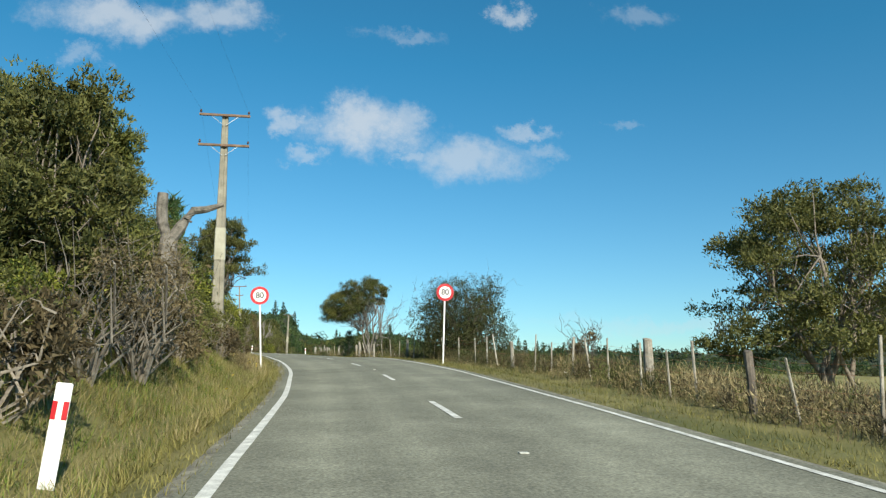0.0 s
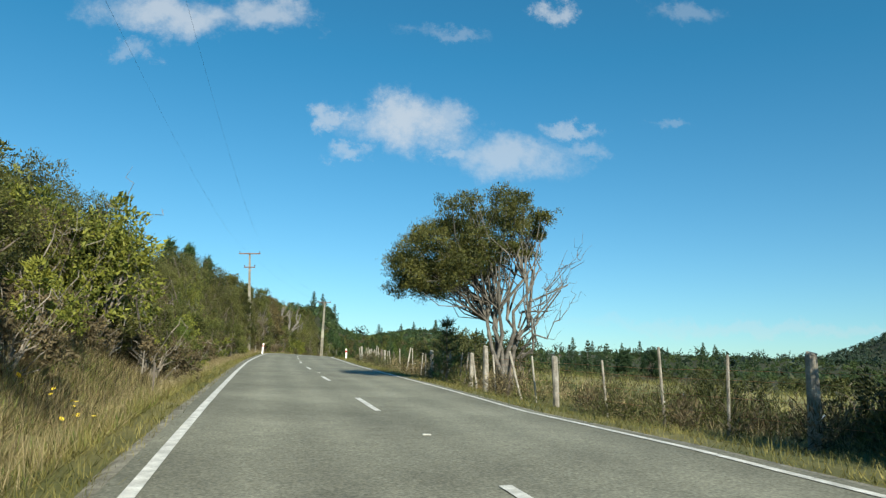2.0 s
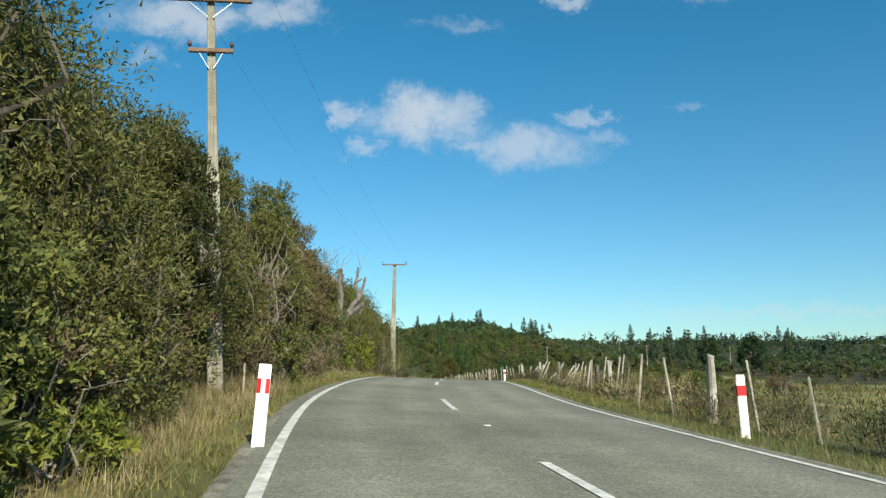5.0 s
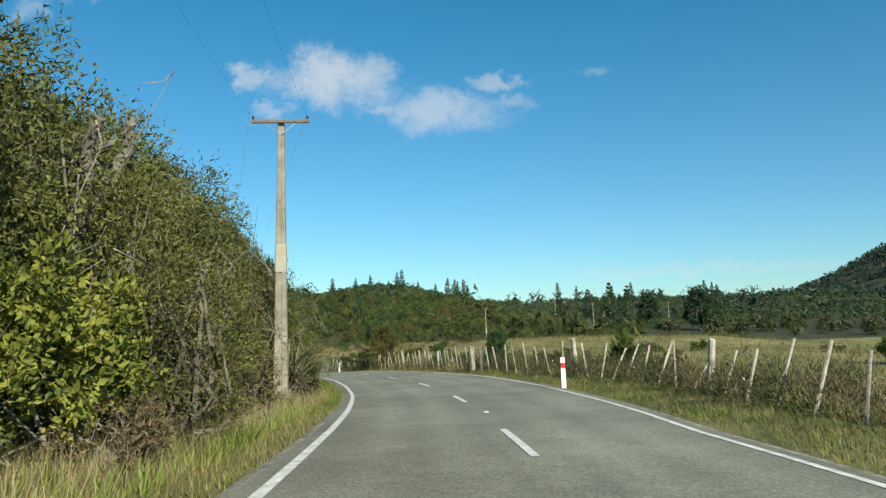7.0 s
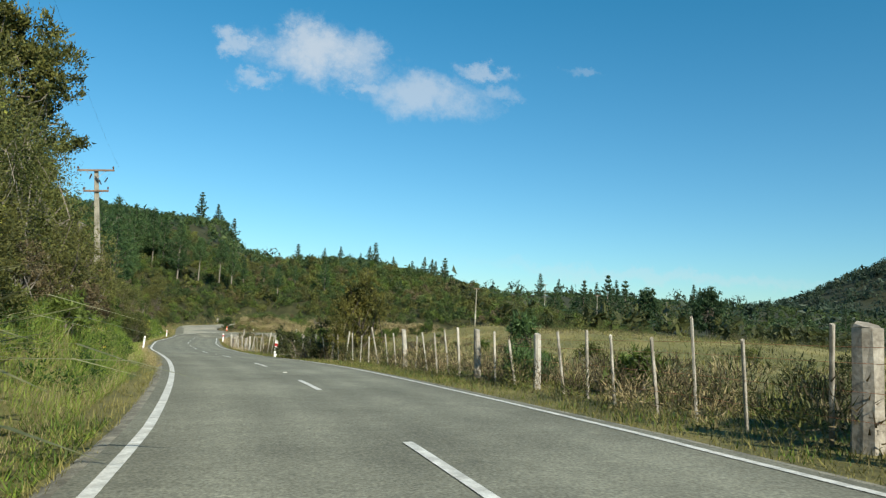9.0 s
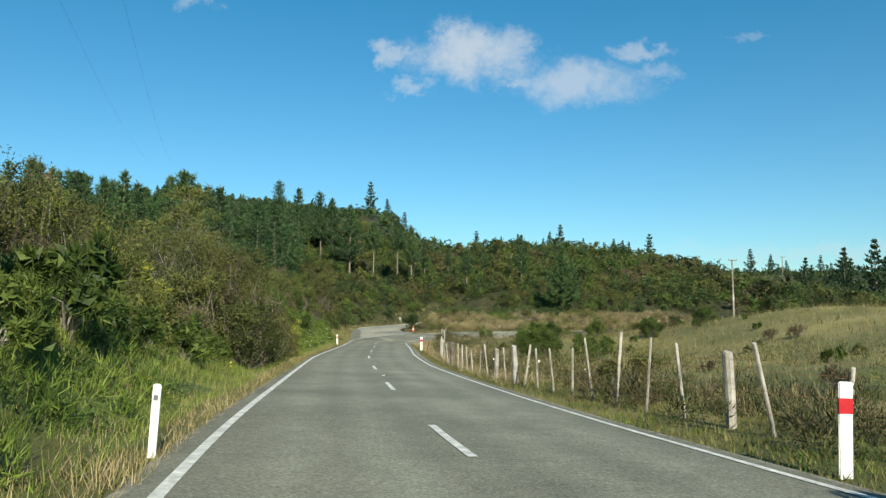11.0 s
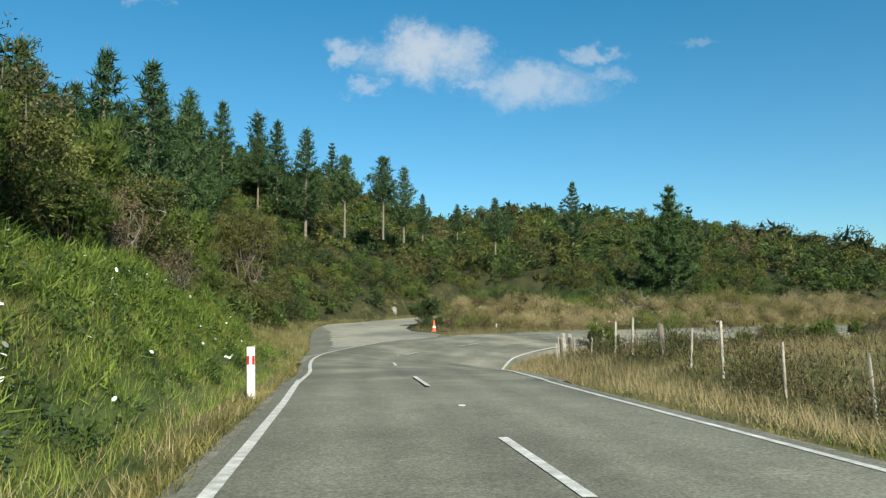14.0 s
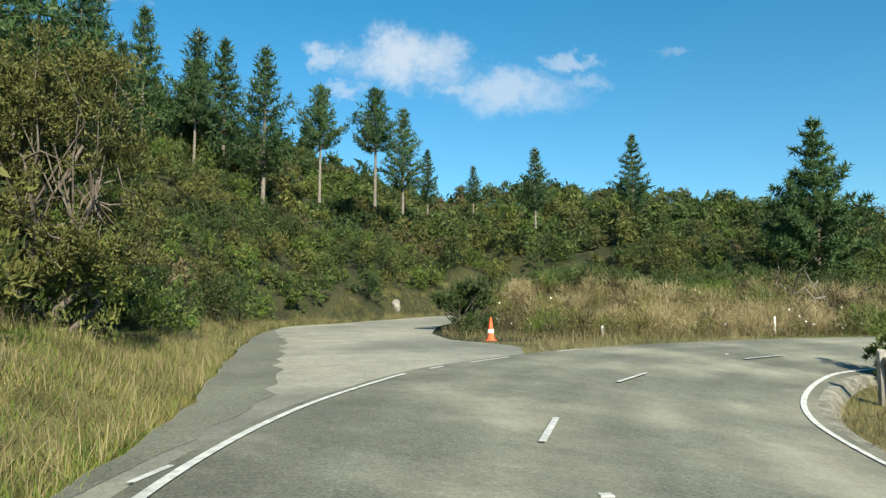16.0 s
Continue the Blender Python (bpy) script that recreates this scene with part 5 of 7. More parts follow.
# ---- fence ----
FENCE = [(8.3, 6), (8.4, 14), (8.6, 22), (8.3, 30), (7.2, 38), (5.0, 50), (3.5, 57), (2.6, 63), (2.2, 70), (0.6, 85), (-0.6, 98), (-1.7, 108), (-1.9, 115), (-0.7, 122), (0.2, 131), (1.0, 142), (2.1, 148), (2.5, 155), (2.2, 161), (1.6, 167), (1.3, 172),
         (1.2, 178), (0.8, 184), (0.2, 191), (-1.2, 199), (-2.9, 207), (-4.8, 216), (-6.6, 226), (-8.0, 236), (-8.35, 244), (-8.2, 251), (-8.0, 258), (-7.9, 268), (-8.2, 277), (-8.2, 282), (-7.8, 285.4), (-7.1, 288.4), (-6.2, 291.3), (-5.4, 293.8), (-4.4, 295.8), (-1.0, 297.6), (5, 299.2), (12, 300.4)]
FL = spline(FENCE, 0.4)
farc = np.r_[0, np.cumsum(np.linalg.norm(np.diff(FL, axis=0), axis=1))]


def batten(seed, h, w, mat="wood_old"):
    r = np.random.default_rng(seed)
    bm = box_bm(w, w * 0.6, h + 0.25, w * 0.12, -0.25)
    for v in bm.verts:
        k = (v.co.z + 0.25) / (h + 0.25)
        v.co.x += 0.03 * math.sin(3 * k + seed) * k
        v.co.z += (r.random() - 0.5) * 0.06 if k > 0.8 else 0
    return bm_mesh("fence_post", bm, M[mat], False)


def strainer(seed, h, r0, mat="wood_old"):
    r = np.random.default_rng(seed)
    s = Soup()
    s.tube([(0, 0, -0.3), (0.01, 0, h * 0.5), (0.0, 0.01, h - 0.03), (0, 0, h)], [r0, r0 * 0.95, r0 * 0.93, r0 * 0.8], 9)
    v, f = np.concatenate(s.v), np.concatenate(s.f)
    v[:, :2] *= 1 + 0.10 * r.normal(size=(len(v), 1))
    return grid_mesh("fence_post", v, f, M[mat], False)


def lone_stake(mesh, x, y, label, side=0.0):
    ob = tagged(new("stake", mesh), label, "stake")
    ob.matrix_basis = pose(x, y, gz(x, y), 0, side, 20)
    return ob


lone_stake(batten(21, 0.95, 0.04, "stake"), -9.25, 243.5, "rust-red steel stake in the dry grass by the fence", 14)
lone_stake(batten(22, 0.75, 0.05, "wood_dark"), -6.25, 55.9, "short brown wooden stake in the verge grass")
lone_stake(batten(23, 0.8, 0.05, "wood_old"), -12.55, 112.6, "short grey wooden stake beside the power pole")
thin = [batten(k, 1.25 + 0.06 * k, 0.055 + 0.008 * (k % 3)) for k in range(5)] + [batten(9, 1.2, 0.07, "wood_dark")]
thick = [strainer(1, 1.45, 0.10), strainer(2, 1.35, 0.085), strainer(3, 1.35, 0.09, "wood_dark")]
fr = np.random.default_rng(5)
FIXED = [(-7.1, 287.4, 1.25, 0.12), (-4.75, 295.6, 1.3, 0.15), (9.6, 20.6, 1.35, 0.15), (1.5, 169.6, 1.35, 0.17)]
fence = tagged(new("wire_fence"), "old post and wire farm fence with leaning weathered posts", "fence")
s, n, tops = 2.0, 0, []
for k, (x, y, h, w) in enumerate(FIXED):
    ob = part("post", strainer(30 + k, h, w), fence, "thick split strainer post")
    ob.location = (x, y, gz(x, y))
while s < farc[-1] - 1:
    x, y = float(np.interp(s, farc, FL[:, 0])), float(np.interp(s, farc, FL[:, 1]))
    big = n % 9 == 3 or fr.random() < 0.03
    me = thick[fr.integers(3)] if big else thin[fr.integers(6) if y < 118 else fr.integers(5)]
    ob = part("post", me, fence)
    side = 9 + fr.normal() * 4 if 116 < y < 130 else 32 + fr.normal() * 9 if 130 < y < 154 else -9 + fr.normal() * 4 if 158 < y < 206 else -1 + fr.normal() * 6
    side *= 0.15 if big else 1.0
    zz = gz(x, y)
    k = (0.86 if y < 222 else 0.66) + 0.2 * fr.random()
    ob.matrix_basis = pose(x, y, zz, fr.normal() * 3, side, fr.random() * 50) @ Matrix.Diagonal((1, 1, k, 1))
    tops.append((x + math.sin(radians(side)) * 0.6, y, zz))
    s += (1.0 + 0.45 * fr.random()) if 55 < y < 75 or 116 < y < 232 else (1.4 + 1.3 * fr.random())
    n += 1
for hgt in (0.35, 0.65, 0.95, 1.12):
    w = Soup()
    w.tube([(x, y, z + hgt) for x, y, z in tops], [0.0032] * len(tops), 3)
    part("wire", w.mesh("wire", M["rust"]), fence, "slack rusty wire")


# old gate stub beside the fence: two dark posts and grey boards
gate = tagged(new("timber_gate"), "short upright grey boards between dark posts", "gate")
for x, h in ((0.0, 1.08), (0.95, 0.9)):
    ob = part("gate_post", strainer(21 + int(x), h, 0.10, "wood_dark"), gate, "dark weathered gate post")
    ob.location = (x, 0, 0)
for k in range(4):
    ob = part("board", bm_mesh("board", box_bm(0.13, 0.03, 0.86, 0.006), M["trunk_grey"]), gate)
    ob.matrix_basis = pose(0.3 + 0.15 * k, -0.11, 0.06, 0, (-3, 2, -1, 3)[k], 0)
gate.matrix_basis = pose(-8.35, 251.0, gz(-8.35, 251.0) - 0.1, 0, 0, 14)
# rock at the side road and dead branches behind the bend
bm = bmesh.new()
bmesh.ops.create_icosphere(bm, subdivisions=3, radius=0.45)
for v in bm.verts:
    n = noise.noise(v.co * 3.1)
    v.co *= 1 + 0.28 * n
    v.co.z *= 1.15
rock = tagged(new("boulder", bm_mesh("boulder", bm, M["stone"], False)), "grey upright boulder beside the side road", "rock")
rock.matrix_basis = pose(-15.3, 326.2, gz(-15.3, 326.2) + 0.3) @ Matrix.Diagonal((0.7, 0.7, 0.85, 1))
br = np.random.default_rng(77)
for k in range(7):
    s = Soup()
    a = np.array([br.normal() * 0.7, br.normal() * 0.4, 0.0])
    L = 1.6 + 1.6 * br.random()
    way = np.array([br.normal(), br.normal() * 0.5, 0.35 + 0.4 * br.random()])
    way /= np.linalg.norm(way)
    p = bent(br, a, a + way * L, 0.06, 5)
    s.tube(p, [0.07, 0.06, 0.045, 0.03, 0.015], 6)
    for q in p[2:]:
        s.tube(bent(br, q, q + br.normal(size=3) * 0.4), [0.02, 0.016, 0.01, 0.004], 4)
    d = tagged(new("dead_branch", s.mesh("dead_branch", M["bark_pale"])), "bare pale dead branch lying in the grass", "branch", "dead branches")
    d.matrix_basis = pose(7.2 + br.normal() * 1.5, 316 + br.normal(), gz(7.2, 316) + 0.1, 0, 0, k * 60)
# ---- single trees and bushes ----
def place(ob, x, y, turn=0, label="", category="tree", z=None, lean=0.0, scale=1.0, group=""):
    tagged(ob, label, category, group)
    return put(ob, x, y, z, turn, scale, lean)


def skewed(rng):
    """Crown heavy on one side: low and dense there, thin and high on the other."""
    while True:
        x, u = -4.3 + 5.5 * rng.random(), rng.random()
        if x > 0.2 and rng.random() < 0.5:
            continue
        hi = 7.05 * math.sqrt(max(0.02, 1 - ((x + 0.9) / 4.6) ** 2))
        lo = 3.55 + 0.36 * max(0.0, x + 2.6) ** 1.2
        if hi > lo:
            y = (rng.random() * 2 - 1) * 2.3 * math.sqrt(max(0.05, 1 - ((x + 1.5) / 3.4) ** 2))
            u = 1 - (1 - u) ** 1.4 if x > -1 else u
            return np.array([x, y, lo + (hi - lo) * u]), (0.95 if x < 0 else 0.72)


golden = manuka_tree(21, "kanuka_tree", 7.6, 4.0, 2.2, "gold", 90000, 7, (-0.5, 0), dead=0, clumps=180, llen=0.075, lwid=0.012, flat=0.6, pad=0.62, shape=skewed, tufts=12, bark="trunk_grey")
place(golden, 3.9, 64.3, 0, "umbrella-shaped kanuka tree with bare fanned limbs", "tree")
dr, s = np.random.default_rng(4), Soup()
for k in range(9):
    tip = np.array([1.3 + 1.3 * dr.random(), dr.normal() * 0.5, 2.2 + 3.0 * dr.random()])
    p = bent(dr, (0.25 + 0.2 * dr.random(), 0, 1.2 + 1.2 * dr.random()), tip, 0.09, 6)
    s.tube(p, [0.05, 0.042, 0.034, 0.025, 0.016, 0.006], 5)
    for q in p[2:]:
        for _ in range(2):
            s.tube(bent(dr, q, q + np.array([0.15, 0, 0.45]) + dr.normal(size=3) * 0.28), [0.014, 0.011, 0.007, 0.003], 3)
part("dead_limb", s.mesh("dead_limb", M["trunk_grey"]), golden, "bare dead grey limbs")
place(manuka_tree(22, "kanuka_tree", 7.3, 1.5, 4.2, "manuka", 50000, 8, (0, 0), clumps=190, llen=0.12, lwid=0.024, flat=0.45, pad=0.75, tufts=10), 16.4, 21.4, 70, "large spreading dark kanuka tree in the paddock", "tree")
place(manuka_tree(23, "kanuka_tree", 7.3, 4.0, 2.1, "manuka", 26000, 5, (0.0, 0), clumps=80, llen=0.11, lwid=0.02, flat=0.5, pad=0.55, tufts=9), -6.4, 42.4, 0, "tall roadside kanuka tree with a bare lower trunk", "tree")
place(manuka_tree(25, "kanuka_tree", 4.8, 0.8, 1.75, "manuka", 34000, 6, clumps=120, flat=0.8, llen=0.10, lwid=0.018, pad=0.5), -5.4, 14.4, 0, "bushy dark kanuka tree over the bank", "tree")
place(manuka_tree(26, "kanuka_tree", 5.2, 0.7, 1.25, "olive", 28000, 6, clumps=100, flat=0.8, llen=0.10, lwid=0.019, pad=0.5), -5.7, 18.0, 40, "bushy brown-green kanuka tree over the bank", "tree")
place(manuka_tree(24, "kanuka_tree", 6.2, 0.9, 2.2, "olive", 16000, 6, clumps=90, flat=0.75, llen=0.12, lwid=0.02, pad=0.55), -8.6, 20.6, 80, "bushy olive-green kanuka tree behind the bank", "tree")
for k, (x, y, h, w) in enumerate(((-14.3, 123.2, 5.8, 2.1), (-13.9, 126.6, 6.4, 2.2), (-13.9, 129.4, 5.6, 1.7))):
    place(manuka_tree(130 + k, "manuka_tree", h, 2.6, w, "russet", 42000, 9, clumps=130, flat=0.8, llen=0.095, lwid=0.016, pad=0.6, dead=8), x, y, 50 * k, "brown dome-shaped manuka tree with bare pale stems", "tree", group="domed manuka on the bank")
place(manuka_tree(134, "manuka_tree", 5.6, 1.6, 1.5, "manuka", 34000, 7, (0.2, 0), clumps=95, flat=0.7, llen=0.095, lwid=0.015, pad=0.5, dead=6, tufts=9), -14.15, 110.6, 30, "dark manuka tree with branches across the power pole", "tree")
place(manuka_tree(135, "manuka_tree", 6.4, 0.8, 1.9, "manuka", 40000, 7, clumps=120, flat=0.75, llen=0.095, lwid=0.015, pad=0.55, dead=6, tufts=9), -14.6, 115.2, 70, "dark manuka tree with branches across the power pole", "tree")
twiggy = manuka_tree(136, "manuka_tree", 6.8, 1.4, 1.35, "olive", 20000, 8, clumps=80, flat=0.8, llen=0.085, lwid=0.015, pad=0.46, dead=30, bark="bark_pale", tufts=9)
place(twiggy, -15.0, 119.6, 0, "thin olive tree with many bare pale branches", "tree", group="twiggy trees on the bank")
again(twiggy, -13.7, 121.4, 130, 1.05)
again(twiggy, -13.0, 118.4, 220, 0.88)
place(manuka_tree(137, "manuka_tree", 7.0, 1.0, 1.7, "manuka", 36000, 7, clumps=120, flat=0.75, llen=0.095, lwid=0.015, pad=0.55, dead=6, tufts=9), -16.0, 116.6, 70, "dark manuka tree at the top of the bank", "tree")
bare = place(shrub(57, "dead_shrub", 2.3, 1.0, "brown", 500, 0.09, 0.008, 12, bare=18, bark="bark_pale"), -3.9, 12.2, 0, "bare pale dead shrub on the bank", "bush", group="dead shrubs on the bank")
for k, (x, y, s) in enumerate(((-3.7, 14.6, 1.15), (-4.1, 17.2, 1.1), (-9.6, 64.0, 0.9), (-14.6, 109.8, 0.9), (-13.5, 117.4, 1.5), (-13.6, 119.0, 1.9), (-14.0, 120.6, 2.2), (-12.6, 126.4, 1.0), (-12.2, 129.6, 0.9), (-17.6, 229.4, 1.1), (-18.6, 232.2, 1.2))):
    again(bare, x, y, 77 * k, s)
place(shrub(31, "hawthorn_bush", 5.0, 2.8, "thorn", 36000, 0.075, 0.022, 120, bare=44, tufts=14, broad=True, loose=0.10, fill=150), 8.2, 43.4, 0, "dense dark hawthorn bush with spiky bare shoots", "bush")
place(pine(32, 2.7, 1.15, 0.06, whorls=7, per=5, needles=70, llen=0.2, lwid=0.010), 1.9, 67.4, 0, "young dark pine beside the fence", "tree")
for k, (x, y, s) in enumerate(((4.2, 76.5, 1.0), (3.6, 80.0, 0.9), (3.2, 84.5, 1.0), (5.5, 79.0, 1.1), (6.0, 73.0, 0.9))):
    place(shrub(40 + k, "gorse_bush", 2.2, 1.9, "thorn", 2600, 0.14, 0.03, 18, bare=4), x, y, 40 * k, "dark low gorse bush beside the fence", "bush", scale=s, group="gorse by the fence")
low = place(shrub(46, "gorse_bush", 1.1, 1.0, "thorn", 2400, 0.09, 0.02, 18, bare=3), 6.9, 48.6, 0, "low dark gorse clump along the fence", "bush", group="low gorse clumps")
for k, (x, y, s) in enumerate(((8.2, 50.6, 0.9), (6.9, 53.6, 0.8), (8.8, 47.0, 1.1), (7.6, 56.6, 0.9), (9.6, 53.0, 1.0), (10.4, 44.6, 1.0), (6.0, 171.0, 0.7), (5.4, 174.6, 0.75), (6.4, 168.4, 0.8), (5.0, 178.4, 0.6), (6.8, 164.6, 0.8), (6.6, 161.2, 0.7), (6.2, 156.0, 0.7))):
    again(low, x, y, 67 * k, s)
place(shrub(50, "broom_bush", 4.5, 1.25, "amber", 16000, 0.17, 0.016, 40, bare=0, up=0.9), -0.2, 200.0, 0, "tall yellow-brown broom bush behind the fence", "bush")
place(shrub(51, "gorse_bush", 1.9, 1.7, "thorn", 2600, 0.14, 0.03, 16, bare=2), -2.6, 203.0, 0, "dark low gorse bush beside the fence", "bush", group="gorse by the fence")
place(shrub(52, "gorse_bush", 1.55, 0.7, "pine", 5000, 0.11, 0.013, 18, bare=1, up=0.8), 1.75, 180.8, 0, "small dark green bush at the fence", "bush")
place(shrub(58, "pine_bush", 2.15, 0.5, "pine", 14000, 0.10, 0.011, 44, bare=0, up=1.0, tufts=12), 2.75, 168.7, 0, "dense dark green upright bush behind the fence", "bush")
place(shrub(53, "gorse_bush", 1.7, 1.1, "broom", 6000, 0.16, 0.012, 20, bare=2, up=0.9), -1.9, 298.2, 0, "green broom bush behind the fence", "bush")
place(shrub(56, "coprosma_tree", 3.7, 1.5, "coprosma", 7000, 0.13, 0.036, 34, bare=14, bark="bark_pale"), -8.6, 57.5, 20, "yellow-green broad-leaved tree with pale stems over the bank", "tree")
place(shrub(54, "broom_bush", 2.5, 1.5, "gorse", 5000, 0.2, 0.018, 18, bare=2, up=0.8), -12.7, 311.0, 0, "dark green bush at the corner of the side road", "bush")
place(shrub(33, "gorse_bush", 1.7, 0.7, "broom", 1800, 0.16, 0.02, 12, bare=1, up=0.8), 5.9, 158.5, 0, "small green bush behind the fence", "bush")
place(manuka_tree(27, "kanuka_tree", 10.8, 3.6, 2.9, "gold", 26000, 6, clumps=105, flat=0.55, llen=0.17, lwid=0.034, pad=0.75), -15.2, 193.5, 30, "tall kanuka tree leaning over the green bank", "tree")
place(manuka_tree(29, "kanuka_tree", 7.6, 1.8, 2.7, "manuka", 34000, 6, clumps=110, flat=0.5, llen=0.11, lwid=0.021, pad=0.7, dead=2, bark="bark"), -24.6, 297.5, 15, "dense dark kanuka tree above the dry grass", "tree")
place(manuka_tree(28, "kanuka_tree", 9.0, 4.5, 2.2, "olive", 3000, 6, clumps=26, flat=0.6, llen=0.17, lwid=0.034, pad=0.7), -26.6, 250.0, 10, "tall thin-leaved tree above the bank", "tree")
place(shrub(55, "bare_bush", 2.2, 1.0, "brown", 500, 0.15, 0.012, 10, bare=30), 12.3, 33.5, 0, "bare twiggy bush behind the fence", "bush")


# ---- pollarded dead trunks ----
def pollard(seed, height, limbs, r0=0.21):
    """Cut trunk with thick limbs and stubs, each a part of its own."""
    rng, ob = np.random.default_rng(seed), new("dead_tree")
    s = Soup()
    top = np.array([rng.normal() * 0.2, rng.normal() * 0.2, height * 0.55])
    s.tube(bent(rng, (0, 0, -0.3), top, 0.03, 5), [r0 * 1.2, r0, r0 * 0.92, r0 * 0.9, r0 * 0.85], 9)
    part("trunk", s.mesh("trunk", M["trunk_grey"]), ob)
    for k in range(limbs):
        t = 2 * math.pi * (k + 0.5 * rng.random()) / limbs
        l = height * (0.28 + 0.25 * rng.random())
        mid = top + np.array([math.cos(t) * l * 0.35, math.sin(t) * l * 0.35, l * 0.3])
        tip = mid + np.array([math.cos(t) * l * 0.25, math.sin(t) * l * 0.25, l * 0.75])
        r, s = r0 * (0.42 + 0.2 * rng.random()), Soup()
        s.tube([tuple(top - (0, 0, 0.15)), tuple(mid), tuple((mid + tip) / 2 + rng.normal(size=3) * 0.06), tuple(tip)], [r * 1.2, r, r * 0.85, r * 0.75], 8)
        q = (mid + tip) / 2
        s.tube([tuple(q), tuple(q + rng.normal(size=3) * 0.25 + (0, 0, 0.25))], [r * 0.5, r * 0.35], 6)
        part("limb", s.mesh("limb", M["trunk_grey"]), ob)
    return ob


def forked(stems, sprigs, seed):
    """Thick crooked stems given as paths with radii, and pale bare shoots above."""
    rng, ob = np.random.default_rng(seed), new("dead_tree")
    for k, (path, r) in enumerate(stems):
        s = Soup()
        fine = [path[0]]
        for p, q in zip(path, path[1:]):
            p, q = np.array(p), np.array(q)
            fine += [tuple((p + q) / 2 + rng.normal(size=3) * 0.05), tuple(q)]
        n = len(fine)
        s.tube(fine, [(r[0] + (r[1] - r[0]) * k / (n - 1)) * (1 + 0.14 * rng.normal()) for k in range(n)], 9)
        part("limb" if k else "trunk", s.mesh("limb" if k else "trunk", M["trunk_grey"]), ob)
    for x, z, n in sprigs:
        for _ in range(n):
            tip = np.array([x + 0.5 + 0.4 * rng.normal(), rng.normal() * 0.4, z + 0.9 + 0.5 * rng.random()])
            s = Soup()
            s.tube(bent(rng, (x + rng.normal() * 0.15, 0, z - 0.2), tip, 0.1, 4), [0.022, 0.017, 0.012, 0.004], 4)
            part("shoot", s.mesh("shoot", M["bark_pale"]), ob, "thin pale bare shoot")
    return ob


t = tagged(forked([([(0, 0, -3), (0, 0, 0.2), (0.05, 0, 1.6), (0.0, 0, 3.1)], (0.24, 0.12)), ([(0.05, 0, -0.2), (0.55, -0.1, 0.7), (1.05, 0, 1.35), (0.85, 0.1, 2.2), (0.98, 0.1, 3.25)], (0.2, 0.06)),
                   ([(1.0, 0, 1.3), (1.25, 0, 1.9), (1.42, 0, 2.65)], (0.1, 0.06)), ([(0.05, 0, 2.0), (-0.35, 0.1, 2.5)], (0.08, 0.05)), ([(0.9, 0.1, 2.3), (1.25, 0.1, 2.55)], (0.06, 0.04)), ([(0.3, 0, 0.3), (1.35, -0.2, 1.05)], (0.2, 0.16))],
                  [(0.0, 3.0, 2), (0.9, 3.1, 2)], 3), "grey pollarded dead tree with forked cut limbs", "dead tree", "dead trunks")
t.matrix_basis = pose(-11.85, 136, 8.2)
t = tagged(forked([([(0, 0, -3), (0.02, 0, 0), (-0.12, 0, 1.2), (0.08, 0, 2.3)], (0.26, 0.2)), ([(0.0, 0, 1.0), (0.5, 0, 1.3), (0.95, 0.1, 2.1)], (0.12, 0.06)), ([(0.3, 0, 1.2), (0.9, 0.1, 1.5)], (0.07, 0.04))],
                  [(0.0, 2.2, 7)], 4), "thick grey pollarded dead tree with pale shoots", "dead tree", "dead trunks")
t.matrix_basis = pose(-13.0, 137.4, 9.4)
for k, (x, y, top, h, limbs) in enumerate(((-11.4, 142.6, 10.3, 3.6, 4), (-12.8, 141.0, 11.4, 4.6, 2))):
    t = tagged(pollard(60 + k, h, limbs), "grey pollarded dead tree trunk with cut limbs", "dead tree", "dead trunks")
    t.matrix_basis = pose(x, y, top - h, 0, 0, 50 * k)
t = tagged(forked([([(0, 0, -0.6), (0.06, 0, 1.5), (0.02, 0.1, 2.9)], (0.27, 0.22)), ([(0.02, 0.1, 2.6), (-0.2, 0.1, 3.4), (-0.24, 0.1, 4.3)], (0.18, 0.15)), ([(0.05, 0.1, 2.6), (0.3, 0.2, 3.3), (0.62, 0.3, 3.85), (1.45, 0.5, 4.12)], (0.18, 0.07)),
                   ([(0.5, 0.2, 3.6), (0.62, 0.1, 3.45)], (0.07, 0.05))], [], 8), "grey dead trunk with one crooked limb over the bank", "dead tree", "dead trunks")
t.matrix_basis = pose(-4.75, 21.4, 6.65 - 4.3, 0, 0, 0)
tagged(cabbage_tree(72, ((-9.3, 161.4, 9.3), (-10.4, 161.0, 8.8), (-10.0, 162.0, 8.0)), (-10.0, 161.4, gz(-10.0, 161.4) - 0.2)), "cabbage tree with round heads of sword leaves", "tree")

for x, y, k in ((-3.1, 243, 0.7), (-1.4, 246.5, 0.75), (0.6, 243.6, 0.7), (2.2, 248, 0.6), (1.4, 272, 0.75), (3.6, 275.5, 0.7), (-0.4, 268.6, 0.55), (9.2, 280, 0.8), (12.5, 270, 0.7), (6.2, 262, 0.6), (17, 287, 0.7), (21, 279, 0.8)):
    again(KINDS[3], x, y, 37 * y, k)

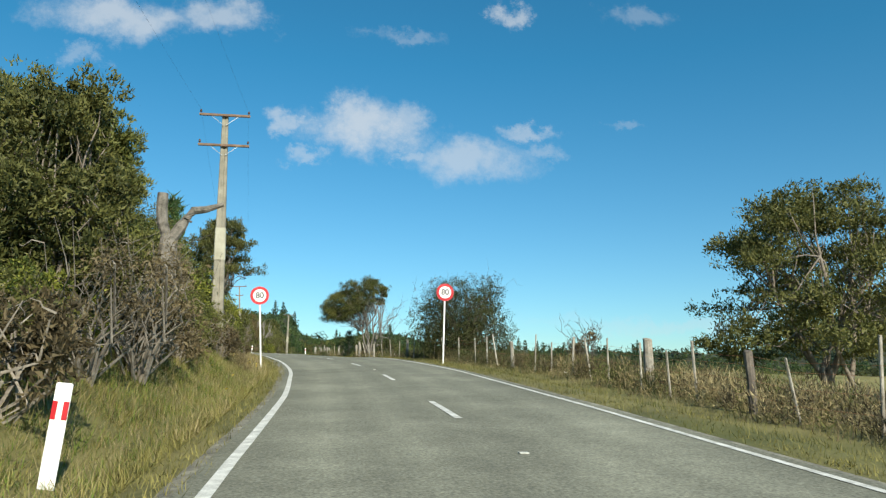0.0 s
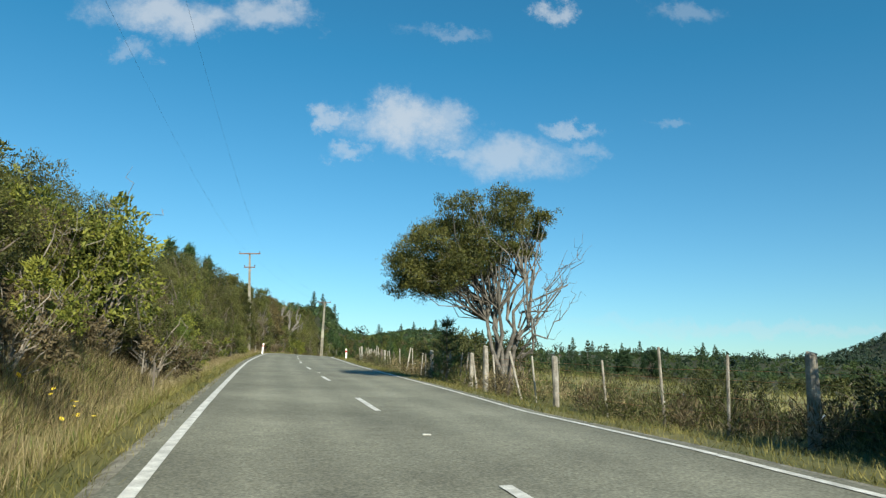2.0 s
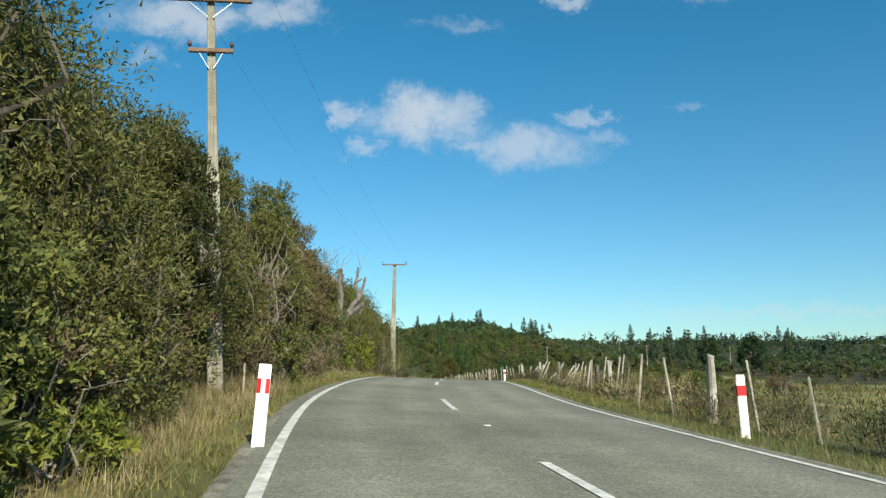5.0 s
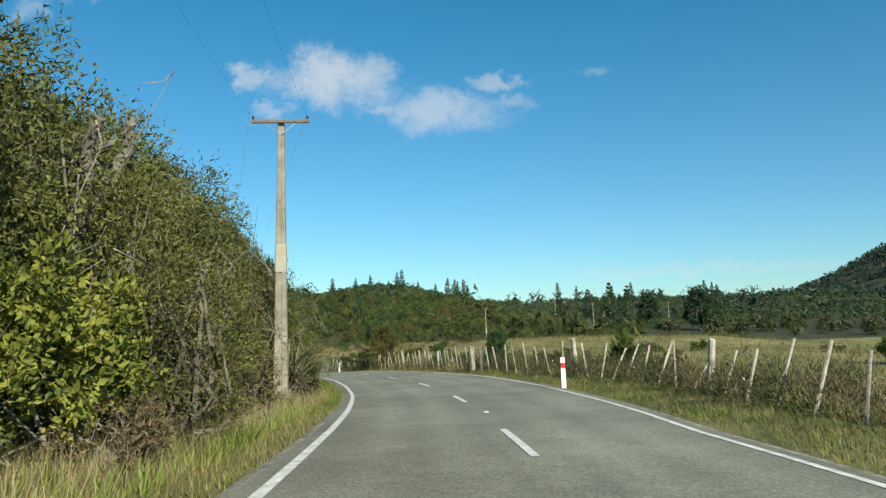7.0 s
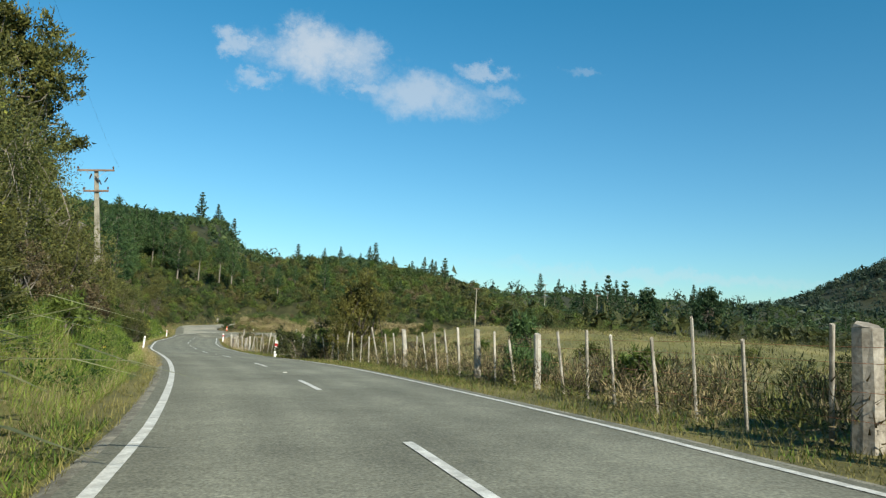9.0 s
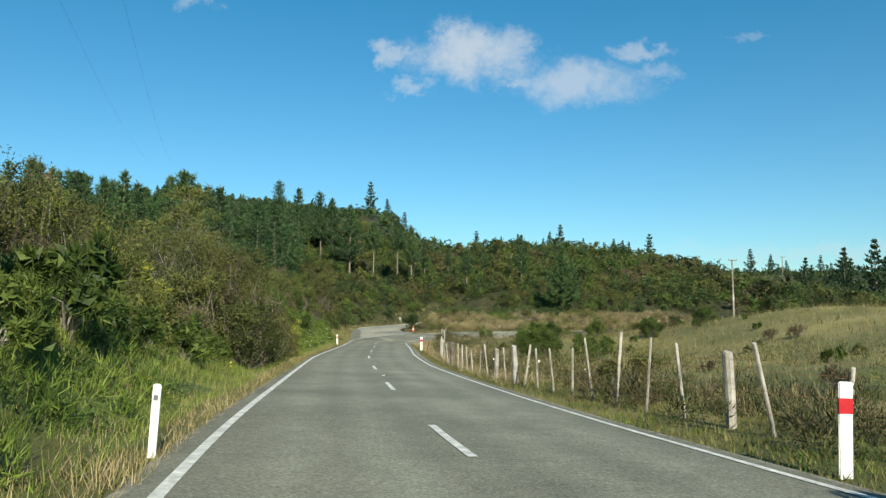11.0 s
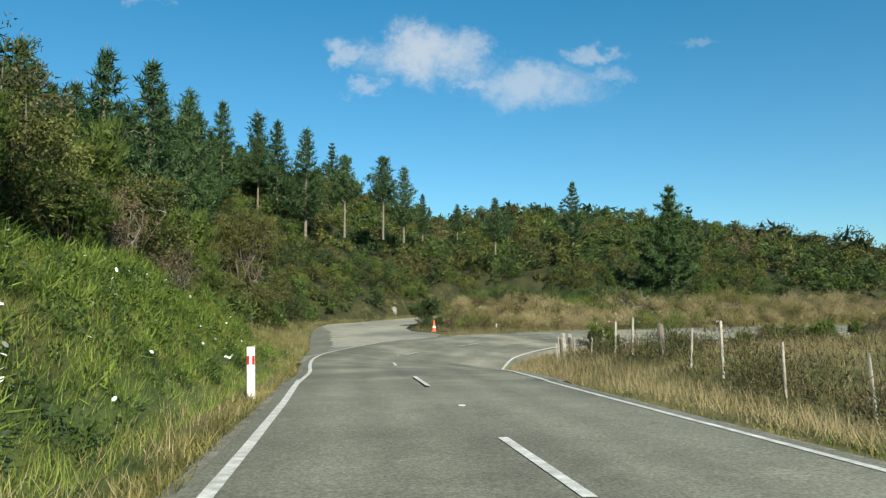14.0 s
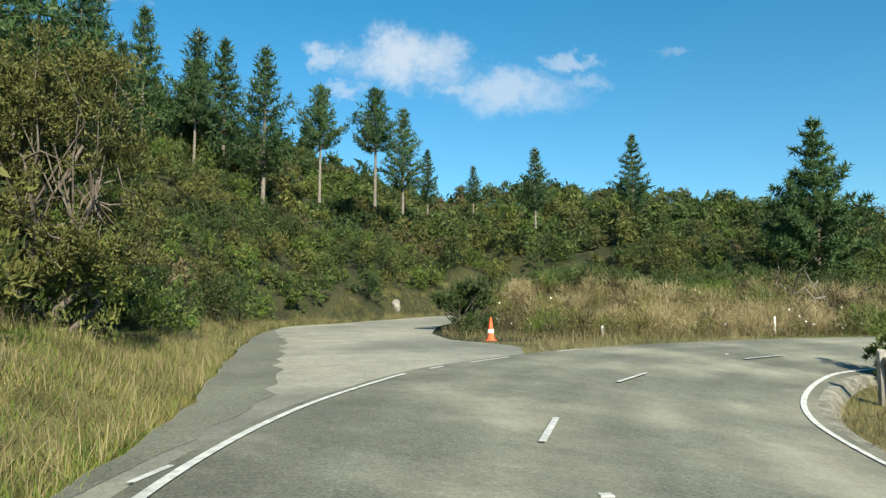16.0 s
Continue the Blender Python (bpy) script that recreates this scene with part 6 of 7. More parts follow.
t = tagged(forked([([(0, 0, -3.2), (0.0, 0, -0.6), (0.25, 0, 0.5), (0.85, 0.1, 1.5)], (0.26, 0.19)), ([(0.3, 0, 0.4), (-0.5, 0.2, 1.0), (-1.1, 0.2, 1.7)], (0.11, 0.05)), ([(0.1, 0, 0), (-0.9, 0.3, 0.6), (-1.9, 0.3, 1.9)], (0.1, 0.04)),
                   ([(-0.4, 0.2, 0.9), (-1.3, 0.1, 1.1), (-2.1, 0, 1.3)], (0.07, 0.03))], [(-1.2, 1.4, 7), (-2.0, 1.2, 8), (-0.4, 1.0, 5)], 6), "broken grey dead tree leaning over the scrub", "dead tree", "dead trunks")
t.matrix_basis = pose(-15.5, 204.0, 7.7)
for x, y, k in ((-14.3, 200.6, 1.15), (-15.2, 202.0, 1.35), (-16.4, 201.4, 1.4), (-14.6, 205.4, 1.2), (-17.4, 203.0, 1.4), (-15.6, 198.6, 1.3)):
    again(KINDS[0 if k != 1.2 else 4], x, y, 61 * y, k)

for x, y, k in ((-12.8, 130.2, 0.9), (-12.7, 132.2, 1.1), (-12.5, 134.2, 0.9), (-12.4, 135.4, 1.1), (-13.0, 131.6, 1.05), (-13.1, 133.6, 1.05), (-13.4, 135.6, 1.1), (-11.6, 138.0, 0.9), (-11.2, 140.0, 0.9), (-12.2, 139.6, 1.1)):
    again(KINDS[{0.9: 2, 1.05: 4, 1.1: 1}[k]], x, y, 53 * y, k)

for x, y, k in ((4.5, 290.0, 0.42), (7.5, 292.5, 0.5), (10.0, 289.0, 0.45), (13.0, 292.0, 0.55), (16.0, 288.5, 0.5), (18.5, 292.5, 0.55), (22.0, 290.0, 0.6), (12.0, 285.0, 0.45), (19.5, 284.5, 0.55), (25.0, 286.0, 0.6)):
    again(KINDS[4 if k < 0.5 else 1 if k < 0.6 else 3], x, y, 47 * y, k)

pb = np.random.default_rng(33)
for n in range(26):
    x = 0.5 + 34 * pb.random()
    y = float(np.interp(x, [-1, 5, 12, 40], [297.2, 298.6, 299.6, 302.0])) - 2.6 * pb.random()
    again(SKIRT[pb.choice([0, 1, 2, 2, 4])], x, y, 360 * pb.random(), 0.8 + 0.6 * pb.random())
for n in range(62):
    y = 118 + 178 * pb.random() ** 0.7
    x = float(np.interp(y, FL[:, 1], FL[:, 0])) + 1.2 + 30 * pb.random() ** 1.4
    again(SKIRT[pb.choice([0, 1, 2, 4, 4])], x, y, 360 * pb.random(), (0.6 if y < 225 else 0.35) + 0.5 * pb.random())

# ---- flax ----
fx = tagged(flax(71), "clump of long-bladed flax with pale dry leaves", "flax bush", "flax clumps")
put(fx, -7.6, 17.5)
for x, y, s in ((-8.6, 20.5, 1.1), (-8.4, 159.8, 1.15), (-8.2, 162.3, 1.2), (-8.0, 165.2, 1.0), (-9.4, 161.2, 1.25), (-9.2, 163.5, 1.1), (-9.6, 166.0, 1.0), (-10.2, 168.5, 0.9), (-8.3, 170.4, 1.15), (-8.0, 168.4, 0.95), (-9.2, 170.8, 1.3), (-12.6, 236.0, 1.1)):
    again(fx, x if y < 230 else -21.5, y, 70 * s, s)

for k, (x, y, s) in enumerate(((-8.7, 164.4, 0.75), (-8.3, 162.6, 0.7), (-8.9, 167.0, 0.7), (-9.4, 169.6, 0.85))):
    again(KINDS[4], x, y, 80 * k, s)

# ---- pines on the hill ----
PINES = [tagged(pine(81 + k, 11.0, 3.0, b, whorls=15, per=6, needles=60, llen=0.40, lwid=0.036), "tall radiata pine on the hillside", "pine tree", "hillside pines") for k, b in enumerate((0.12, 0.42, 0.2))]
broad = tagged(pine(85, 11.4, 3.9, 0.03, whorls=15, per=8, needles=130, llen=0.42, lwid=0.042), "broad dark pine standing in the scrub", "pine tree", "hillside pines")
put(broad, 13.4, 325.2, 15.1 - 11.4)
put(PINES[0], 16.5, 333.0, None, 0, 0.7)
put(PINES[1], -16.7, 340.4, 21.4 - 10.6, 0, 0.94)
put(PINES[2], -26.2, 340.8, 25.0 - 14.6, 0, 1.3)
for k, x, y, top, h in ((0, 8.6, 346.7, 19.4, 9.5), (2, -14.1, 345.0, 20.8, 10.0), (1, -21.4, 340.2, 21.2, 10.2), (2, -3.0, 339.0, 15.8, 7.0), (0, -11.5, 349, 17.8, 6.5), (2, 29.0, 351.0, 14.5, 5), (2, -6.5, 352.0, 16.8, 5.0),
                        (0, -30.2, 343.6, 26.6, 14.5), (2, -33.2, 346.0, 28.2, 15.0), (0, -36.6, 341.5, 28.4, 15.0), (2, -40.5, 341.0, 29.6, 15.0), (0, 1.5, 357.0, 17.2, 5.0), (2, 17.5, 338.0, 11.2, 5.0)):
    again(PINES[k], x, y, 70 * k + x, h / 11.0, z=top - h * 1.0)


def forest_top(x, y):
    """Height of the pines' tips over the left hill."""
    return 18 + 0.085 * (y - 275) + 0.06 * max(0.0, y - 330) + 0.12 * (-35 - x)


pr = np.random.default_rng(17)
spots = [(-35 + 1.6 * pr.normal(), 268 + 4.6 * k + pr.normal(), 1.0) for k in range(17)]
spots += [(-40 - 4.2 * r - 2 * pr.random(), 262 + 5.2 * k + 3 * pr.random(), 0.9 + 0.1 * pr.random()) for r in range(4) for k in range(24)]
spots += [(-38 - 50 * pr.random(), 355 + 75 * pr.random(), 0.88 + 0.12 * pr.random()) for k in range(70)]
for x, y, share in spots:
    base = gz(x, y)
    h = (forest_top(x, y) - base) * share * (0.93 + 0.1 * pr.random())
    if h > 4.5:
        again(PINES[pr.choice([0, 0, 2, 2, 1])], x, y, pr.random() * 360, min(h, 17) / 11.0, z=base + max(0.0, h - 17))
YOUNG = tagged(pine(88, 5.0, 1.15, 0.06, whorls=12, per=6, needles=60, llen=0.3, lwid=0.025), "young pine above the roadside scrub", "pine tree", "young pines on the bank")
put(YOUNG, -17.5, 103.0, None, 0, (14.3 - gz(-17.5, 103.0)) / 5)
for x, y, top in ((-16.6, 106.6, 13.7), (-18.6, 100.7, 14.3), (-23.2, 96.8, 15.8), (-10.1, 46.5, 12.8)):
    again(YOUNG, x, y, x * 40, (top - gz(x, y)) / 5)


# ---- scrub that nobody could count: bank behind, hillside, far woods ----
def scrub(name, spots, leaf, per, llen, lwid, label, shell=0.45, up=0.4, category="scrub", tufts=0, fill=0, out=0.8, spray=9.0, reach=1.05):
    """Spots: x, y, z of a clump's centre and its radius."""
    r = np.random.default_rng(len(spots))
    spots = np.asarray(spots)
    v, f = leaves(r, spots[:, :3], spots[:, 3], per * len(spots), llen, lwid, up=up, out=out, shell=shell, tufts=tufts, fill=fill, spray=spray, reach=reach)
    return tagged(new(name, grid_mesh(name, v, f, M[leaf])), label, category, kind="stuff")


def scatter(n, seed, x0, x1, y0, y1, ok):
    r = np.random.default_rng(seed)
    x, y = x0 + (x1 - x0) * r.random(n), y0 + (y1 - y0) * r.random(n)
    m = ok(x, y)
    return x[m], y[m], r


# bank behind the front bushes
for leaf, seed in (("manuka", 1), ("olive", 2), ("coprosma", 3), ("brown", 4)):
    n = {"manuka": 1500, "olive": 1100, "coprosma": 380, "brown": 500}[leaf]
    yy = np.random.default_rng(seed).random(n) * 292
    r = np.random.default_rng(seed + 50)
    a = 8.6 + 11 * r.random(n) ** 1.2
    a = np.where((yy > 196) & (yy < 232), a + 2.5, a)
    x = centre_x(np.minimum(yy, 283)) - a
    g = ground_z(x, yy)
    top = road_z(yy) + np.interp(yy, _ty, _tz) * (0.86 + 0.22 * r.random(n)) * step(7.2, 9.6, a) + 0.16 * (a - 9)
    room = np.maximum(top - g, 0.8)
    z = g + room * (0.25 + 0.68 * r.random(n))
    keep = room > 0.9
    scrub("bank_scrub", np.stack([x, yy, z, 0.45 + 0.3 * r.random(n)], 1)[keep], leaf, 150, 0.10, 0.024, "dense mixed native scrub covering the bank", tufts=8, fill=30, spray=0.26)
# hillside beyond the bend
def on_hill(x, y):
    d, _ = lateral(x, y, ROAD, ROAD_N)
    return ((y > hill_foot(x) + 0.6 * np.sin(x / 3.1) + np.where(x < -6, 1.4, -1.0)) | (x < -23)) & ((x < np.interp(y, APRON_Y, APRON_L) - 2.2) | (x > np.interp(y, APRON_Y, APRON_R) + 1.2) | (y > 338)) & (np.abs(d) > 8)


def spaced(seed, x0, x1, y0, y1, gap, ok):
    """Jittered grid of bush places, rows staggered."""
    r = np.random.default_rng(seed)
    gx, gy = np.meshgrid(np.arange(x0, x1, gap), np.arange(y0, y1, gap * 0.87))
    gx = gx + gap * 0.5 * (np.arange(gx.shape[0]) % 2)[:, None]
    x, y = (gx + r.normal(size=gx.shape) * gap * 0.28).ravel(), (gy + r.normal(size=gy.shape) * gap * 0.28).ravel()
    m = ok(x, y)
    return x[m], y[m], r


def domes(x, y, r, size, lobes):
    """Each bush is a dome of leafy lobes; gives the lobes' spots and the bush each belongs to."""
    g, spots, owner = ground_z(x, y), [], []
    for k in range(len(x)):
        w = size * (0.6 + 0.75 * r.random() ** 1.5)
        h = w * (0.75 + 0.75 * r.random())
        for n in range(lobes):
            t, u = r.random() * 2 * math.pi, r.random()
            q = w * 0.72 * math.sqrt(1 - u * u) * (0.7 + 0.3 * r.random())
            spots.append((x[k] + math.cos(t) * q, y[k] + math.sin(t) * q, g[k] + 0.2 + h * u * 0.95, w * (0.30 + 0.18 * r.random())))
            owner.append(k)
    return np.array(spots), np.array(owner)


def close_in(x, y):
    return (y < 340) & (x > -52) & (x < 30)


HILL = ("broom_dark", "gorse", "manuka", "thorn", "olive", "broom", "weed", "brown")
for seed, gap, size, lobes, per, ll, lw, near in ((21, 1.9, 1.45, 7, 96, 0.15, 0.027, True), (22, 2.7, 2.0, 8, 56, 0.22, 0.042, False)):
    x, y, r = spaced(seed, -88, 98, 288, 392, gap, lambda a, b: on_hill(a, b) & (close_in(a, b) == near))
    spots, owner = domes(x, y, r, size, lobes)
    kind = wave(x, y, 7.0) * 0.5 + r.normal(size=len(x)) * 0.8
    order = np.digitize(kind, np.quantile(kind, [0.2, 0.42, 0.58, 0.72, 0.83, 0.91, 0.96]))
    for k, leaf in enumerate(HILL):
        scrub("hill_scrub", spots[order[owner] == k], leaf, per, ll, lw, "dense scrub and gorse covering the hillside", shell=0.55 if near else 0.4, up=0.8 if near else 0.3, tufts=6 if near else 0, fill=14 if near else 14, spray=0.42 if near else 9.0, reach=0.95 if near else 0.82, out=0.8 if near else 0.5)
# far woods: skyline trees and bush in front
def far_ok(x, y):
    return ((y > 372 + 0.15 * np.abs(x - 60)) | (x < -45)) & ((x < 130) | (np.sin(x / 31) + np.sin(y / 23) > 0.5))


x, y, r = scatter(3500, 31, -260, 420, 260, 640, far_ok)
g = ground_z(x, y)
rad = 1.5 + 1.7 * r.random(len(x))
scrub("far_bush", np.stack([x, y, g + rad * (0.25 + 0.45 * r.random(len(x))), rad], 1), "pine_far", 90, 0.34, 0.12, "dark bush covering the far slopes", category="woods", fill=22, out=0.4, up=0.2, shell=0.35, reach=0.68)
x, y, r = scatter(1500, 32, -120, 420, 380, 640, lambda x, y: np.ones(len(x), bool))
g = ground_z(x, y)
rad = 1.5 + 1.3 * r.random(len(x))
scrub("far_bush", np.stack([x, y, g + rad * (0.3 + 0.5 * r.random(len(x))), rad], 1), "gorse", 100, 0.34, 0.12, "mixed green bush on the far slopes", category="woods", fill=22, out=0.4, up=0.2, shell=0.35, reach=0.68)
FARP = tagged(pine(95, 12.0, 3.4, 0.03, leaf="pine_far", whorls=12, per=6, needles=34, llen=0.46, lwid=0.11), "dark pine on the distant skyline", "pine tree", "skyline pines")
put(FARP, 60, 430)
fp = np.random.default_rng(23)
for n in range(60):
    x = -40 + 330 * fp.random()
    yy = 440 + 190 * fp.random() - 0.1 * x
    again(FARP, x + 5 * fp.normal(), yy, fp.random() * 360, 0.45 + 0.85 * fp.random() ** 1.6)
# shelter trees on the skyline across the paddock
for x, y, top in ((98.6, 386.7, 20.6), (109.4, 390.8, 23.4), (125.3, 408.0, 23.0), (103.5, 392.0, 18.0), (117.0, 398.0, 19.0), (87.0, 384.0, 17.5)):
    h = top - gz(x, y)
    again(FARP, x, y, 30 * x, h / 12.0)
rt = manuka_tree(140, "shelter_tree", 13.0, 2.0, 4.6, "pine_far", 9000, 5, clumps=70, flat=0.9, llen=0.5, lwid=0.14, pad=1.5)
place(rt, 133.3, 366.8, 0, "round dark shelter tree across the paddock", "tree", group="shelter trees", scale=1.18)
again(rt, 136.0, 410.7, 120, 1.1)
# far ridge canopy
th = np.random.default_rng(41)
x, y = 850 + 560 * th.normal(size=3600) * 0.5, 820 + 560 * th.normal(size=3600) * 0.5
g = ground_z(x, y)
rad = 5 + 4 * th.random(len(x))
scrub("ridge_forest", np.stack([x, y, g + rad * 0.4, rad], 1), "ridge", 64, 1.2, 0.5, "dark forest on the far ridge", category="woods", fill=10, out=0.3, up=0.0, shell=0.4, reach=0.75)
# rough scrub between the fence and the paddock
x, y, r = scatter(6500, 52, -8, 75, 60, 300, lambda x, y: (x - np.interp(y, FL[:, 1], FL[:, 0]) > 0.3) & (np.sin(x / 5.3 + 1) + np.sin(y / 7.1) + np.sin(x / 2.3 - y / 3.1) > 0.1 - 0.5 * (y > 225)) & (lateral(x, y, ROAD, ROAD_N)[0] > 6.5))
g = ground_z(x, y)
rad = 0.30 + 0.55 * r.random(len(x)) ** 2
kind = r.random(len(x)) + 0.35 * np.sin(y / 11)
for lo, hi, leaf, label in ((-1, 0.42, "thorn", "dark low gorse and scrub in the paddock"), (0.42, 0.75, "brown", "brown dead weeds in the paddock"), (0.75, 2, "olive", "olive scrub in the paddock")):
    m = (kind >= lo) & (kind < hi)
    scrub("paddock_scrub", np.stack([x, y, g + rad * 0.5, rad], 1)[m], leaf, 44, 0.15, 0.015, label, shell=0.3, up=0.8)
# rank weeds and low gorse under and behind the fence
r = np.random.default_rng(53)
y = np.r_[6 + 276 * r.random(1900), 6 + 50 * r.random(700)]
x = np.interp(y, FL[:, 1], FL[:, 0]) - 0.5 + np.r_[3.6 * r.random(1900) ** 1.4, 0.4 + 4.4 * r.random(700)]
m = lateral(x, y, ROAD, ROAD_N)[0] > 4.3
x, y = x[m], y[m]
g = ground_z(x, y)
rad = (0.2 + 0.34 * r.random(len(x)) ** 1.6) * np.where(y < 58, 0.85, 1.0)
kind = r.random(len(x)) + 0.3 * np.sin(y / 9)
for lo, hi, leaf, label in ((-1, 0.36, "thorn", "dark low gorse under the fence"), (0.36, 0.74, "brown", "brown dead weeds under the fence"), (0.74, 0.9, "olive", "olive weeds under the fence"), (0.9, 2, "straw", "straw-coloured weeds under the fence")):
    m = (kind >= lo) & (kind < hi)
    scrub("fence_weeds", np.stack([x, y, g + rad * 0.75, rad], 1)[m], leaf, 95, 0.13, 0.009, label, shell=0.15, up=0.9)
# paddock trees to the right
x, y, r = scatter(420, 51, 45, 330, 190, 400, lambda x, y: (y > 250 - 0.1 * x) & (np.sin(x / 21) + np.sin(y / 17) > 0.4))
g = ground_z(x, y)
rad = 2.0 + 2.0 * r.random(len(x))
scrub("paddock_trees", np.stack([x, y, g + rad * 0.75, rad], 1), "thorn", 440, 0.28, 0.08, "dark shelter trees across the paddock", category="woods", fill=30, out=0.5, reach=0.85)


# ---- grass ----
def grass(name, x, y, h, w, mat, label, seed, bend=0.45, z=None):
    r = np.random.default_rng(seed)
    n = len(x)
    g = ground_z(x, y) - 0.02
    t = r.random(n) * 2 * math.pi
    d = np.stack([np.cos(t), np.sin(t), 0 * t], 1)
    q = np.stack([-np.sin(t), np.cos(t), 0 * t], 1)
    hh = (h * (0.4 + 0.9 * r.random(n)))[:, None]
    ww = (w * (0.7 + 0.6 * r.random(n)))[:, None]
    b = (0.15 + bend * r.random(n))[:, None]
    p = np.stack([x, y, g], 1)
    tip = p + d * hh * b * 1.3 + np.array([0, 0, 1.0]) * hh * (1 - 0.3 * b)
    v = np.stack([p - q * ww, p + q * ww, tip], 1).reshape(-1, 3)
    f = np.arange(n * 3).reshape(-1, 3)
    return tagged(new(name, grid_mesh(name, v, f, mat)), label, "grass", kind="stuff")


def verge(n, seed, a0, a1, y0, y1, side, bias=1.0, clump=0.0):
    r = np.random.default_rng(seed)
    y = y0 + (y1 - y0) * r.random(n)
    a = a0 + (a1 - a0) * r.random(n) ** bias
    if clump:
        k = max(1, n // 14)
        cy, ca = y[:k], a[:k]
        j = r.integers(0, k, n)
        y, a = cy[j] + r.normal(size=n) * clump, np.clip(ca[j] + r.normal(size=n) * clump, a0, a1 + 1)
    return centre_x(y) + side * a, y


x, y = verge(170000, 61, 3.3, 8.0, 2, 290, -1)
grass("verge_grass", x, y, 0.19, 0.0058, M["turf"], "short mixed green and straw grass on the verge", 1, 0.9)
for side in (-1, 1):
    x, y = verge(12000, 78 + side, 3.2, 3.6, 2, 270, side, 0.5, clump=0.12)
    grass("edge_grass", x, y, 0.09, 0.009, M["turf"], "short grass creeping over the gravel edge", 20 + side, 1.0)
x, y = verge(16000, 111, 3.22, 3.75, 222, 284, -1, 0.7, clump=0.14)
grass("edge_grass", x, y, 0.15, 0.008, M["turf"], "yellow-green grass creeping over the road's edge", 38, 1.0)
x, y = verge(12000, 112, 3.5, 5.6, 148, 174, -1, clump=0.25)
grass("green_grass", x, y, 0.16, 0.009, M["green"], "short green grass below the flax", 39, 1.0)
x, y = verge(60000, 113, 4.0, 7.0, 2, 66, -1, clump=0.3)
grass("verge_grass", x, y, 0.26, 0.0055, M["turf"], "yellow-green grass on the sloping bank", 40, 1.0)
x, y = verge(34000, 114, 4.4, 7.2, 2, 66, -1, clump=0.35)
grass("green_grass", x, y, 0.24, 0.006, M["green"], "green grass patches on the sloping bank", 41, 1.0)
x, y = verge(22000, 116, 3.9, 6.0, 84, 132, -1, clump=0.25)
grass("dry_grass", x, y, 0.3, 0.0055, M["straw"], "golden grass along the verge below the scrub", 42, 1.0)
x, y = verge(9000, 79, 4.6, 7.2, 112, 172, -1, clump=0.25)
grass("dry_grass", x, y, 0.65, 0.008, M["straw"], "tall golden grass at the foot of the bank", 22, 0.9)
x, y = verge(72000, 62, 4.0, 8.4, 2, 192, -1, clump=0.2)
grass("dry_grass", x, y, 0.38, 0.0045, M["straw"], "tufts of tall dry straw-coloured grass", 2, 0.8)
x, y = verge(130000, 63, 4.0, 8.6, 174, 282, -1, clump=0.4)
grass("green_grass", x, y, 0.30, 0.0065, M["green"], "lush green roadside grass", 3, 0.9)
x, y = verge(9000, 81, 4.2, 8.4, 184, 245, -1, clump=0.22)
grass("dry_grass", x, y, 0.3, 0.007, M["straw"], "straw-coloured tufts in the green bank", 24, 0.9)
x, y = verge(14000, 82, 4.2, 8.4, 184, 284, -1, clump=0.3)
grass("verge_grass", x, y, 0.24, 0.010, M["turf"], "yellow-green grass in the bank", 25, 0.9)
x, y = verge(14000, 70, 3.4, 4.6, 186, 284, -1, clump=0.16)
grass("dry_grass", x, y, 0.24, 0.007, M["straw"], "narrow strip of dry grass beside the road", 15, 0.8)
x, y = verge(18000, 67, 4.0, 8.0, 2, 186, -1, clump=0.3)
grass("green_grass", x, y, 0.25, 0.007, M["green"], "green grass patches on the verge", 13, 0.9)
x, y = verge(130000, 64, 3.25, 7.5, 4, 284, 1)
grass("verge_grass", x, y, 0.16, 0.006, M["turf"], "short mixed green and straw grass on the verge", 4, 0.9)
x, y = verge(30000, 101, 3.6, 6.4, 112, 262, 1, clump=0.2)
grass("green_grass", x, y, 0.13, 0.011, M["green"], "short green grass between the road and the fence", 32, 0.9)
x, y = verge(26000, 102, 5.7, 8.2, 118, 252, 1, clump=0.22)
grass("rank_grass", x, y, 0.34, 0.009, M["thorn"], "dark low weeds under the fence", 33, 0.9)
x, y = verge(36000, 65, 5.6, 9.5, 4, 286, 1, clump=0.2)
grass("dry_grass", x, y, 0.36, 0.008, M["straw"], "tufts of rank dry grass along the fence", 5, 0.8)
x, y = verge(30000, 66, 5.4, 12, 4, 286, 1, clump=0.25)
grass("rank_grass", x, y, 0.32, 0.008, M["brown"], "brown rank weeds along the fence", 6, 0.9)
x, y = verge(26000, 68, 5.6, 14, 4, 286, 1, clump=0.35)
grass("rank_grass", x, y, 0.3, 0.010, M["thorn"], "dark green rank weeds along the fence", 14, 0.9)
x, y = verge(42000, 96, 3.6, 6.6, 112, 252, 1)
grass("verge_grass", x, y, 0.13, 0.010, M["turf"], "golden-green grass between the road and the fence", 26, 0.9)
x, y = verge(6000, 97, 4.0, 6.8, 112, 252, 1, clump=0.2)
grass("dry_grass", x, y, 0.26, 0.007, M["straw"], "dry tufts between the road and the fence", 27, 0.9)
x, y = verge(36000, 98, 4.5, 8.4, 112, 150, -1, clump=0.22)
grass("dry_grass", x, y, 0.6, 0.0055, M["straw"], "tall golden grass leaning on the bank", 28, 0.9)
x, y = verge(22000, 99, 4.2, 8.2, 116, 150, -1, clump=0.3)
grass("green_grass", x, y, 0.4, 0.012, M["green"], "green grass at the foot of the bank", 29, 0.9)
x, y = verge(34000, 103, 4.2, 7.4, 30, 84, -1, clump=0.22)
